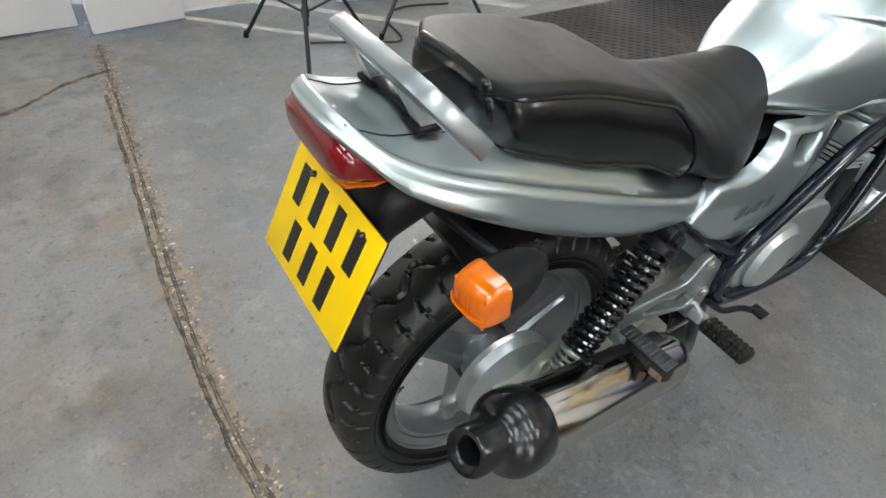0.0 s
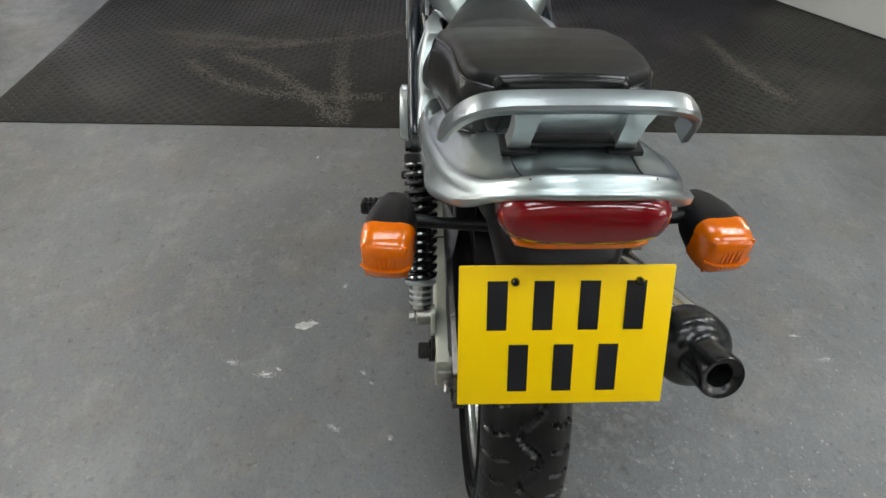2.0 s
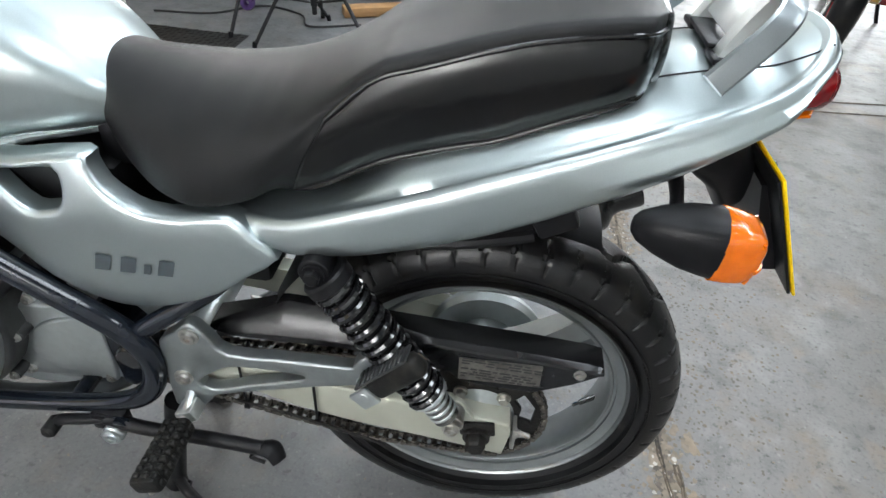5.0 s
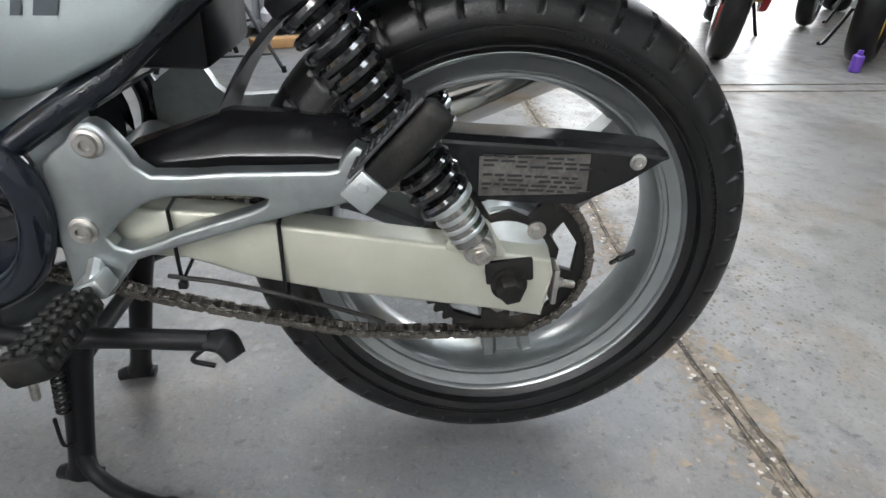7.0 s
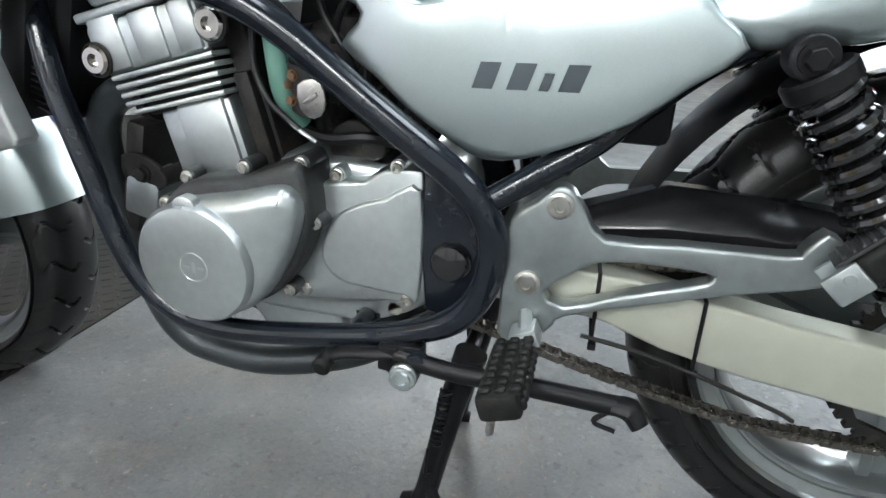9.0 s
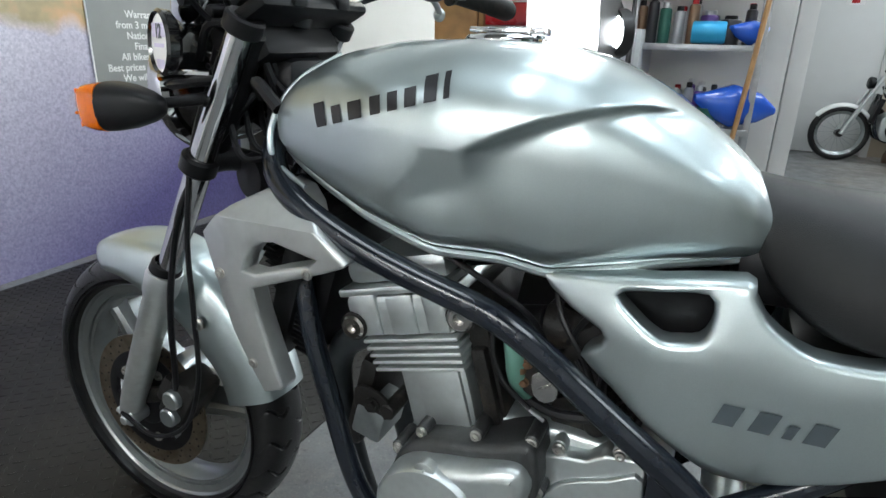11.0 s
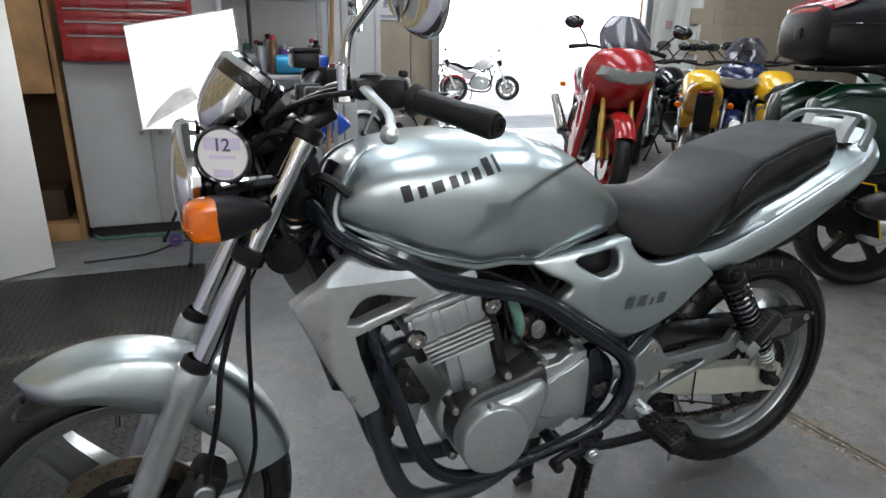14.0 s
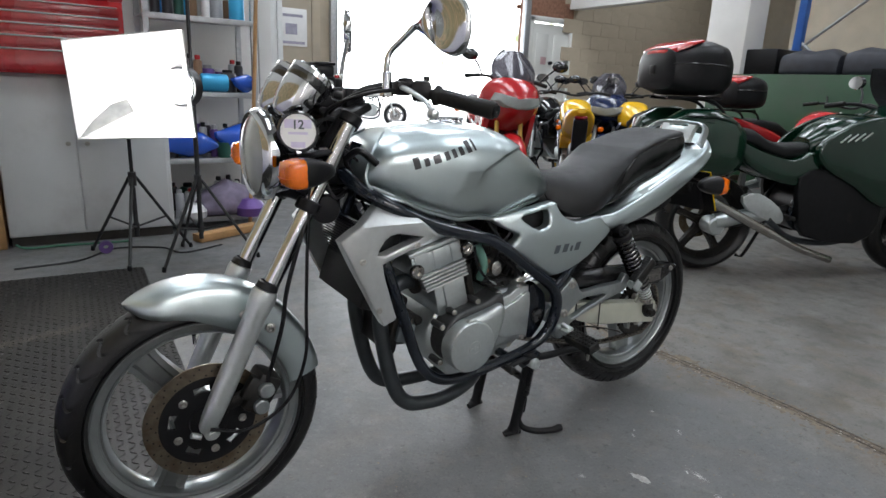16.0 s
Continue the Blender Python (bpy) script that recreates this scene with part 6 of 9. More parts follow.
for s in (1, -1):
    a, b = V(0.917, s * 0.388, 1.007), V(0.985, s * 0.266, 1.0325)
    gd = (b - a).normalized()
    gr = part("handlebar_grip", lathe([(0, -0.004), (0.008, -0.004), (0.0165, -0.002), (0.0185, 0.004), (0.0175, 0.04), (0.0165, 0.042), (0.0165, 0.125), (0.02, 0.128), (0.022, 0.134), (0.012, 0.136)], a, gd, 28), PEGRUB, bike, "black rubber handlebar grip")
    part("bar_end", lathe([(0.012, -0.003), (0.013, -0.008), (0.006, -0.009), (0.005, -0.004), (0, -0.004)], a, gd, 18), BLACK, gr)
    sw = part("switch_pod", join(box(tuple(b + gd * 0.03), (0.042, 0.05, 0.045), 0.012, (0, 0, -s * 30 + (0))), box(tuple(b + gd * 0.06 + V(0.01, 0, 0.006)), (0.035, 0.035, 0.03), 0.008, (0, 0, -s * 30))), BLACK, bike, "black handlebar switch pod")
    part("switch", box(tuple(b + gd * 0.03 + V(-0.012, 0, 0.026)), (0.012, 0.012, 0.01), 0.003), REDLENS if s < 0 else BLACK, sw)
    lv = part("control_lever", join(tube([b + gd * 0.05 + V(0.03, 0, 0.004), b + gd * 0.0 + V(0.055, s * 0.01, 0.002), b - gd * 0.05 + V(0.07, s * 0.005, -0.006), V(1.042, s * 0.36, 0.999)], [0.009, 0.008, 0.0065, 0.006], 12, 5, flat=0.6), lathe([(0, -0.013), (0.008, -0.01), (0.0125, 0), (0.008, 0.01), (0, 0.013)], (1.045, s * 0.364, 0.998), (0, 1, 0), 20)), ALLOY, bike, "alloy control lever with ball end")
    part("lever_perch", box(tuple(b + gd * 0.055 + V(0.022, 0, 0)), (0.04, 0.03, 0.03), 0.008), BLACK, lv)
    base, bend, joint, mc = (V(1.062, 0.203, 1.045), V(1.052, 0.182, 1.108), V(1.02, 0.242, 1.166), V(0.992, 0.338, 1.168)) if s > 0 else (V(0.965, -0.27, 1.04), V(0.95, -0.285, 1.1), V(0.925, -0.305, 1.165), V(0.9, -0.345, 1.195))
    mn = V(-0.93, -0.36 * s, 0.05).normalized()
    mu = V(0, 0, 1) - mn * mn.z
    mu.normalize()
    ms = mu.cross(mn)
    lean_ = radians(18 * s)
    mu, ms = mu * math.cos(lean_) + ms * math.sin(lean_), ms * math.cos(lean_) - mu * math.sin(lean_)
    shell = []
    for dep, w, pull in ((0.0, 0.95, 0), (-0.004, 1.0, 0), (-0.01, 0.98, 0.02), (-0.017, 0.9, 0.1), (-0.023, 0.76, 0.22), (-0.027, 0.6, 0.36), (-0.03, 0.45, 0.52), (-0.03, 0.32, 0.68), (-0.028, 0.22, 0.84), (-0.025, 0.15, 0.96), (-0.02, 0.12, 1.0)):
        tip = joint + mn * 0.004 - mc
        shell.append([mc + mn * dep * (1 - pull) + tip * pull + ms * (w * 0.047 * math.cos(q) * (1.0 + 0.12 * math.sin(q))) + mu * (w * 0.063 * math.sin(q)) for q in (2 * math.pi * k / 32 for k in range(32))])
    mr = part("mirror", skin(shell), CHROME, bike, "chrome teardrop mirror on a bent stalk", 60)
    part("mirror_glass", skin([[mc + mn * 0.0012 + ms * (w * 0.044 * math.cos(q) * (1.0 + 0.12 * math.sin(q))) + mu * (w * 0.06 * math.sin(q)) for q in (2 * math.pi * k / 32 for k in range(32))] for w in (1.0, 0.5, 0.02)], False), MIRROR, mr)
    part("mirror_stalk", tube([base, base.lerp(bend, 0.7), bend + (joint - bend) * 0.12, bend.lerp(joint, 0.6), joint], [0.0075, 0.0068, 0.0062, 0.0062, 0.007], 14, 5), CHROME, mr)
    part("stalk_nut", join(cyl(base + V(0, 0, -0.02), base + V(0, 0, 0.03), 0.0098, 16), cyl(base + V(0, 0, -0.022), base + V(0, 0, -0.008), 0.015, 6)), CHROME, mr)
part("brake_reservoir", join(box((1.05, -0.2, 1.075), (0.05, 0.075, 0.03), 0.006), box((1.05, -0.2, 1.094), (0.054, 0.08, 0.008), 0.003)), BLACK, bike, "black brake fluid reservoir")
part("control_cable", tube([(1.02, 0.23, 1.04), (1.1, 0.2, 1.03), (1.16, 0.12, 0.99), (1.13, 0.06, 0.93), (1.06, 0.06, 0.87)], 0.004, 8), BLACK, bike)
part("control_cable", tube([(1.03, 0.2, 1.05), (1.11, 0.13, 1.02), (1.14, 0.06, 0.96), (1.08, 0.04, 0.86)], 0.0045, 8), BLACK, bike)
part("control_cable", tube([(1.02, -0.23, 1.04), (1.12, -0.17, 1.0), (1.14, -0.05, 0.93), (1.05, -0.03, 0.86)], 0.004, 8), BLACK, bike)
part("control_cable", tube([(1.1, 0.08, 0.88), (1.08, 0.11, 0.9), (1.04, 0.12, 0.87)], 0.0085, 8), BLACK, bike)
part("horn", join(lathe([(0, 0), (0.03, 0), (0.036, 0.006), (0.032, 0.02), (0, 0.022)], (1.14, 0.05, 0.76), (0.3, 1, 0), 24), tube([(1.14, 0.06, 0.76), (1.1, 0.03, 0.77)], 0.006, 6, smooth=False)), BLACK, bike)
for k in range(7):
    part("head_wire", tube([(1.12 + 0.01 * k, 0.02 * (k - 3), 0.93), (1.14, 0.03 * (k - 3), 0.86 - 0.01 * k), (1.09, 0.02 * (k - 3), 0.8)], 0.005, 6), BLACK, bike)
part("fuse_box", box((1.1, 0, 0.87), (0.06, 0.1, 0.12), 0.02), BLACK, bike)


# ---- the workshop: setting ----
def floor_material():
    """Worn grey floor paint: cloudy grey, scuffs, brown stains, pale flecks and bare spots, with a soft wet-looking gloss."""
    m = pbr("floor_paint", (0.15, 0.154, 0.157), 0.35, 0, 0.16, 2.2, 0.4, 55, alt=(0.112, 0.115, 0.118), altscale=1.3, lo=0.42, hi=0.68, rvar=0.14, spec=0.36)
    n, l = m.node_tree.nodes, m.node_tree.links
    b = n["Principled BSDF"]
    tc = n.new("ShaderNodeTexCoord")
    colour = b.inputs["Base Color"].links[0].from_socket
    # the slab beyond the cracked joint is far more worn than the one under the motorcycle
    sep, worn = n.new("ShaderNodeSeparateXYZ"), n.new("ShaderNodeMapRange")
    worn.interpolation_type = "SMOOTHSTEP"
    worn.inputs[1].default_value, worn.inputs[2].default_value, worn.inputs[3].default_value, worn.inputs[4].default_value = -0.48, -0.1, 1.0, 0.42
    l.new(tc.outputs["Object"], sep.inputs[0])
    l.new(sep.outputs[0], worn.inputs[0])
    # beyond the joint the base colour is also mixed paler and warmer
    bare, base = n.new("ShaderNodeMapRange"), n.new("ShaderNodeMix")
    bare.inputs[1].default_value, bare.inputs[2].default_value, bare.inputs[4].default_value = 0.42, 1.0, 0.6
    base.data_type = "RGBA"
    base.inputs["B"].default_value = (0.225, 0.21, 0.19, 1)
    l.new(worn.outputs[0], bare.inputs[0])
    l.new(bare.outputs[0], base.inputs["Factor"])
    l.new(colour, base.inputs["A"])
    colour = base.outputs["Result"]
    for sc, lo, hi, col, amt, det in ((3.2, 0.5, 0.66, (0.18, 0.142, 0.104), 0.7, 13), (6.0, 0.53, 0.63, (0.27, 0.265, 0.25), 0.5, 13), (13.0, 0.57, 0.65, (0.23, 0.19, 0.145), 0.45, 10), (24.0, 0.54, 0.68, (0.22, 0.22, 0.21), 0.35, 8), (36.0, 0.6, 0.68, (0.05, 0.048, 0.045), 0.5, 7), (1.7, 0.53, 0.64, (0.075, 0.066, 0.056), 0.55, 13), (9.0, 0.52, 0.66, (0.085, 0.083, 0.08), 0.48, 11), (95.0, 0.52, 0.7, (0.07, 0.07, 0.07), 0.45, 4), (170.0, 0.52, 0.7, (0.23, 0.228, 0.22), 0.35, 3), (60.0, 0.63, 0.7, (0.33, 0.32, 0.3), 0.4, 6)):
        t = n.new("ShaderNodeTexNoise")
        t.inputs["Scale"].default_value, t.inputs["Detail"].default_value, t.inputs["Roughness"].default_value = sc, det, 0.6
        l.new(tc.outputs["Object"], t.inputs["Vector"])
        r = n.new("ShaderNodeMapRange")
        r.inputs[1].default_value, r.inputs[2].default_value, r.inputs[4].default_value = lo, hi, amt
        l.new(t.outputs["Fac"], r.inputs[0])
        amount = r.outputs[0]
        if sc < 20:
            mul = n.new("ShaderNodeMath")
            mul.operation = "MULTIPLY"
            l.new(amount, mul.inputs[0])
            l.new(worn.outputs[0], mul.inputs[1])
            amount = mul.outputs[0]
        x = n.new("ShaderNodeMix")
        x.data_type = "RGBA"
        x.inputs["B"].default_value = (*col, 1)
        l.new(amount, x.inputs["Factor"])
        l.new(colour, x.inputs["A"])
        colour = x.outputs["Result"]
    l.new(colour, b.inputs["Base Color"])
    t = n.new("ShaderNodeTexNoise")
    t.inputs["Scale"].default_value, t.inputs["Detail"].default_value, t.inputs["Roughness"].default_value = 9, 9, 0.65
    l.new(tc.outputs["Object"], t.inputs["Vector"])
    r = n.new("ShaderNodeMapRange")
    r.inputs[1].default_value, r.inputs[2].default_value, r.inputs[3].default_value, r.inputs[4].default_value = 0.3, 0.7, 0.3, 0.52
    l.new(t.outputs["Fac"], r.inputs[0])
    l.new(r.outputs[0], b.inputs["Roughness"])
    return m


FLOOR = floor_material()
CRACK = pbr("crack_dirt", (0.15, 0.12, 0.085), 0.8, 0, 0.4, 30, 0.8, 60, alt=(0.045, 0.04, 0.034), altscale=18, lo=0.42, hi=0.56)
MAT = pbr("rubber_mat", (0.014, 0.013, 0.0115), 0.48, 0, 0.3, 3, 0.3, 200, alt=(0.036, 0.033, 0.027), altscale=2.2, lo=0.48, hi=0.75, rvar=0.14, spec=0.22)
WALLW = pbr("white_block_paint", (0.72, 0.715, 0.69), 0.65, 0, 0.05, 3, 0.4, 60, alt=(0.55, 0.54, 0.5), altscale=1.5, lo=0.55, hi=0.85)
BOARDW = pbr("white_board", (0.74, 0.74, 0.70), 0.45, 0, 0.02, 2, 0.05, 100, alt=(0.66, 0.66, 0.61), altscale=1.2, lo=0.5, hi=0.9)
CREAMW = pbr("cream_wall", (0.44, 0.38, 0.29), 0.8, 0, 0.1, 4, 0.5, 50, alt=(0.4, 0.37, 0.31), altscale=1.5, lo=0.5, hi=0.8)
WOOD = pbr("pine", (0.42, 0.24, 0.10), 0.55, 0, 0.22, 9, 0.3, 90, alt=(0.30, 0.16, 0.065), altscale=6, lo=0.5, hi=0.75)
BRICK = pbr("brick", (0.33, 0.17, 0.11), 0.8, 0, 0.3, 20, 0.6, 80)
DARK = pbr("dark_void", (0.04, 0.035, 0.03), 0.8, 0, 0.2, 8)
REDT = pbr("red_enamel", (0.42, 0.02, 0.025), 0.28, 0, 0.08, 6, coat=0.5)
GREENW = pbr("green_paint", (0.014, 0.058, 0.023), 0.5, 0, 0.15, 3, 0.2, 60, alt=(0.03, 0.05, 0.03), altscale=2, lo=0.5, hi=0.8)
BLUES = pbr("blue_steel", (0.02, 0.10, 0.36), 0.4, 0, 0.1, 8)
GALV = pbr("galvanised", (0.45, 0.46, 0.47), 0.4, 0.7, 0.12, 30)
ROOF = pbr("roof_sheet", (0.34, 0.34, 0.33), 0.7, 0, 0.1, 4)

floor_bm = bmesh.new()
bmesh.ops.create_grid(floor_bm, x_segments=60, y_segments=60, size=1)
for v in floor_bm.verts:
    v.co = V(-3.5 + v.co.x * 8.0, -2.2 + v.co.y * 5.2, -0.0)
solo("floor", floor_bm, FLOOR, "worn grey painted concrete workshop floor", "floor", kind="structure")

# long cracked joint in the floor, with crumbling lips
rc = random.Random(11)


def crack(path, width, seed):
    r = random.Random(seed)
    bm = bmesh.new()
    rows = []
    pts = catmull([(x, y, 0) for x, y in path], 14)
    for i, p in enumerate(pts):
        d = (pts[min(i + 1, len(pts) - 1)] - pts[max(i - 1, 0)]).normalized()
        s = V(-d.y, d.x, 0)
        a, b = width * r.uniform(0.35, 1.2), width * r.uniform(0.35, 1.2)
        w = r.uniform(-0.35, 0.35) * width
        rows.append([bm.verts.new(p + s * o + V(0, 0, z)) for o, z in ((w - a - 0.002, 0.0006), (w - a * 0.5, 0.0035), (w - 0.2 * a, 0.0012), (w + 0.2 * b, 0.0012), (w + b * 0.5, 0.0032), (w + b + 0.002, 0.0006))])
    for a, b in zip(rows, rows[1:]):
        for k in range(5):
            bm.faces.new((a[k], a[k + 1], b[k + 1], b[k]))
    return bm


solo("floor_joint", join(crack([(-0.40, -2.2), (-0.39, -1.6), (-0.40, -1.0), (-0.39, -0.5), (-0.40, -0.15), (-0.435, 0.3), (-0.43, 0.7), (-0.40, 1.2), (-0.36, 1.8), (-0.33, 2.35)], 0.006, 3), crack([(-0.43, -0.1), (-0.455, 0.3), (-0.452, 0.8), (-0.42, 1.3), (-0.385, 1.9)], 0.006, 5), crack([(-0.33, 2.1), (-0.5, 2.05), (-0.75, 1.9), (-1.2, 1.85)], 0.012, 6)), CRACK, "long dirty cracked joint across the concrete floor", "floor crack", kind="structure")
solo("floor_groove", join(crack([(-0.6, -2.08), (-1.4, -2.16), (-2.3, -2.26), (-3.6, -2.38), (-5.0, -2.5)], 0.008, 9), crack([(-1.2, -2.02), (-2.2, -2.12), (-3.4, -2.25)], 0.006, 10)), CRACK, "dark expansion groove in the concrete floor", "floor groove", kind="structure")


def blotch(c, r0, seed, stretch=1.0, rot=0.0):
    """A worn spot: many tiny irregular flecks, dense in the middle."""
    r = random.Random(seed)
    bm = bmesh.new()
    q0 = radians(rot)
    for _ in range(int(60 + 2600 * r0)):
        u, v = r.gauss(0, 0.42) * r0 * stretch, r.gauss(0, 0.42) * r0
        x, y = c[0] + u * math.cos(q0) - v * math.sin(q0), c[1] + u * math.sin(q0) + v * math.cos(q0)
        e = r0 * r.uniform(0.02, 0.13) * (1.3 - min(1, math.hypot(u / stretch, v) / r0))
        n = 6
        bm.faces.new([bm.verts.new((x + e * r.uniform(0.5, 1.4) * math.cos(2 * math.pi * k / n), y + e * r.uniform(0.5, 1.4) * math.sin(2 * math.pi * k / n), 0.0008 + 0.0006 * r.random())) for k in range(n)])
    return bm


SCUFF = pbr("paint_scuff", (0.58, 0.58, 0.56), 0.7, 0, 0.2, 60, alt=(0.4, 0.4, 0.39), altscale=40, lo=0.46, hi=0.62)
OIL = pbr("oil_stain", (0.10, 0.10, 0.10), 0.35, 0, 0.3, 20, alt=(0.17, 0.172, 0.172), altscale=26, lo=0.4, hi=0.6)
BARE = pbr("bare_concrete", (0.235, 0.19, 0.135), 0.75, 0, 0.2, 30, 0.5, 200, alt=(0.16, 0.145, 0.12), altscale=22, lo=0.45, hi=0.6)


def ragged(c, a, b, rot, seed):
    """A chip in the paint with an uneven edge."""
    r = random.Random(seed)
    bm, q0 = bmesh.new(), radians(rot)
    ring_, f1, f2 = [], r.uniform(0, 6), r.uniform(0, 6)
    for k in range(40):
        q = 2 * math.pi * k / 40
        g = 1 + 0.2 * math.sin(3 * q + f1) + 0.12 * math.sin(7 * q + f2) + r.uniform(-0.07, 0.07)
        u, v = a * g * math.cos(q), b * g * math.sin(q)
        ring_.append(bm.verts.new((c[0] + u * math.cos(q0) - v * math.sin(q0), c[1] + u * math.sin(q0) + v * math.cos(q0), 0.0007)))
    bm.faces.new(ring_)
    return bm


solo("paint_scuffs", join(ragged((0.358, 0.45), 0.026, 0.012, 100, 5), ragged((0.35, 0.47), 0.012, 0.005, 60, 6), ragged((0.2, 0.53), 0.013, 0.0035, 95, 8), ragged((0.215, 0.5), 0.008, 0.003, 60, 9), blotch((0.36, 0.45), 0.02, 1, 1.8, 100), blotch((0.20, 0.29), 0.008, 2, 1.8, 50), blotch((0.17, 0.27), 0.007, 3, 2, 60), blotch((0.2, 0.527), 0.018, 4, 2.4, 80), blotch((0.05, 0.35), 0.012, 14, 2.4, 50), blotch((0.22, -0.89), 0.012, 15, 3.0, 95), blotch((0.24, 0.62), 0.014, 5, 2.2, 70), blotch((1.16, 0.515), 0.01, 6, 1.5), blotch((0.3, -0.85), 0.012, 7, 3, 95), blotch((0.5, 0.36), 0.012, 8), blotch((0.02, 0.22), 0.01, 9)), SCUFF, "pale scuffs in the floor paint", "floor scuff", kind="structure")
for k, (x, y, a, b, ro) in enumerate(((-0.472, -0.155, 0.028, 0.016, 95), (-0.466, 0.002, 0.05, 0.019, 95), (-0.296, 0.092, 0.009, 0.007, 20), (-0.288, -0.094, 0.016, 0.008, 80), (-0.253, 0.08, 0.014, 0.006, 60))):
    solo("bare_patch", ragged((x, y), a, b, ro, 70 + k), BARE, "tan bare concrete where the floor paint has chipped off", "paint chip", kind="structure")
solo("oil_stains", join(*[blotch((x, y), rr, 30 + k, st, ro) for k, (x, y, rr, st, ro) in enumerate(((-0.472, -0.071, 0.012, 2.0, 60), (-0.531, -0.05, 0.014, 3.0, 95), (-0.575, 0.03, 0.018, 3.0, 100), (-0.588, 0.1, 0.02, 2.6, 95), (-0.286, 0.02, 0.006, 1.6, 40), (-0.288, -0.03, 0.006, 1.6, 100), (-0.385, -0.06, 0.012, 4.0, 40)))], *[blotch((x, y), rr, k, st, ro) for k, (x, y, rr, st, ro) in enumerate(((0.02, -0.28, 0.05, 1.6, 20), (0.12, -0.34, 0.025, 2.5, 70), (0.43, 0.034, 0.008, 2.5, 80), (0.07, -0.92, 0.012, 1.3, 0), (-1.08, -0.737, 0.02, 1.5, 40), (-0.99, -0.62, 0.014, 1.5, 80), (0.35, 1.2, 0.012, 1.5, 0), (1.0, 1.0, 0.009, 1.4, 0), (0.9, 0.75, 0.006, 1, 0), (-0.2, 0.22, 0.008, 1.5, 0)))]), OIL, "dark oil marks on the floor", "oil stain", kind="structure")



def trail(path, width, count, size, seed, z=0.001):
    """Loose flecks strewn along a line on the floor."""
    r = random.Random(seed)
    pts = catmull([(x, y, 0) for x, y in path], 12)
    bm = bmesh.new()
    for _ in range(count):
        k = r.randrange(len(pts) - 1)
        p = pts[k].lerp(pts[k + 1], r.random())
        x, y = p.x + r.gauss(0, width), p.y + r.gauss(0, width)
        e = size * r.uniform(0.25, 1.3)
        bm.faces.new([bm.verts.new((x + e * r.uniform(0.4, 1.4) * math.cos(1.2566 * k2), y + e * r.uniform(0.4, 1.4) * math.sin(1.2566 * k2), z + 0.0006 * r.random())) for k2 in range(5)])
    return bm


JOINT = [(-0.40, -2.2), (-0.39, -1.6), (-0.40, -1.0), (-0.39, -0.5), (-0.40, -0.15), (-0.435, 0.3), (-0.43, 0.7), (-0.40, 1.2), (-0.36, 1.8), (-0.33, 2.35)]
DUST = pbr("brown_dust", (0.21, 0.175, 0.135), 0.85, 0, 0.35, 40)
PALE = pbr("pale_crumbs", (0.42, 0.39, 0.35), 0.8, 0, 0.25, 40)
def band(path, half, seed, z=0.0009):
    """A strip of settled dirt with a ragged edge."""
    r = random.Random(seed)
    pts = catmull([(x, y, 0) for x, y in path], 40)
    bm, last = bmesh.new(), None
    for k, p in enumerate(pts):
        d = (pts[min(k + 1, len(pts) - 1)] - pts[max(k - 1, 0)]).normalized()
        o = V(-d.y, d.x, 0)
        pair = [bm.verts.new(p + o * s * half * r.uniform(0.6, 1.25) + V(0, 0, z)) for s in (1, -1)]
        if last:
            bm.faces.new((last[0], last[1], pair[1], pair[0]))
        last = pair
    return bm


solo("joint_filler", band(JOINT, 0.024, 35), pbr("joint_filler", (0.15, 0.125, 0.098), 0.8, 0, 0.35, 60, 0.8, 70, alt=(0.075, 0.066, 0.055), altscale=30, lo=0.42, hi=0.62), "brown crumbling filler along the floor joint", "floor joint", kind="structure")
solo("joint_dirt", trail(JOINT, 0.026, 4200, 0.008, 31), DUST, "brown dirt along the floor joint", "floor dirt", kind="structure")
solo("joint_crumbs", trail(JOINT, 0.022, 420, 0.004, 32, 0.0016), PALE, "pale crumbs along the floor joint", "floor dirt", kind="structure")
solo("floor_specks", trail([(-1.6, -1.8), (-1.2, -0.6), (-0.8, 0.6), (-0.6, 1.4), (0.0, 0.5), (0.6, 0.3), (0.9, 0.9)], 0.45, 1500, 0.003, 33), DUST, "brown specks of dirt on the floor", "floor dirt", kind="structure")
solo("flaked_paint", trail([(-0.1, -0.35), (-0.25, -0.9), (-0.3, -1.5), (-0.35, -2.1)], 0.13, 700, 0.0032, 36, 0.0012), pbr("flaked_paint", (0.25, 0.245, 0.235), 0.7, 0, 0.2, 40), "pale flaked patches in the floor paint", "floor scuff", kind="structure")
solo("rusty_dirt", trail([(-0.5, -0.1), (-0.55, -0.7), (-0.6, -1.4), (-0.75, -1.9)], 0.15, 2600, 0.0042, 37, 0.0007), pbr("rusty_dirt", (0.17, 0.135, 0.10), 0.75, 0, 0.35, 30, alt=(0.1, 0.095, 0.09), altscale=18, lo=0.4, hi=0.6), "rust-brown dirt beside the floor joint", "floor dirt", kind="structure")
solo("dark_scuffs", trail([(0.5, -0.4), (0.2, -0.75), (-0.1, -1.1), (-0.2, -1.7)], 0.16, 1500, 0.0055, 38, 0.0006), OIL, "dark scuffs on the floor beside the motorcycle", "floor scuff", kind="structure")
solo("floor_marks", trail([(0.49, -0.21), (0.47, -0.31), (0.22, -0.2), (-0.02, -0.3), (0.06, -0.48)], 0.07, 900, 0.008, 34, 0.0009), OIL, "dark smears under the silencer", "oil stain", kind="structure")

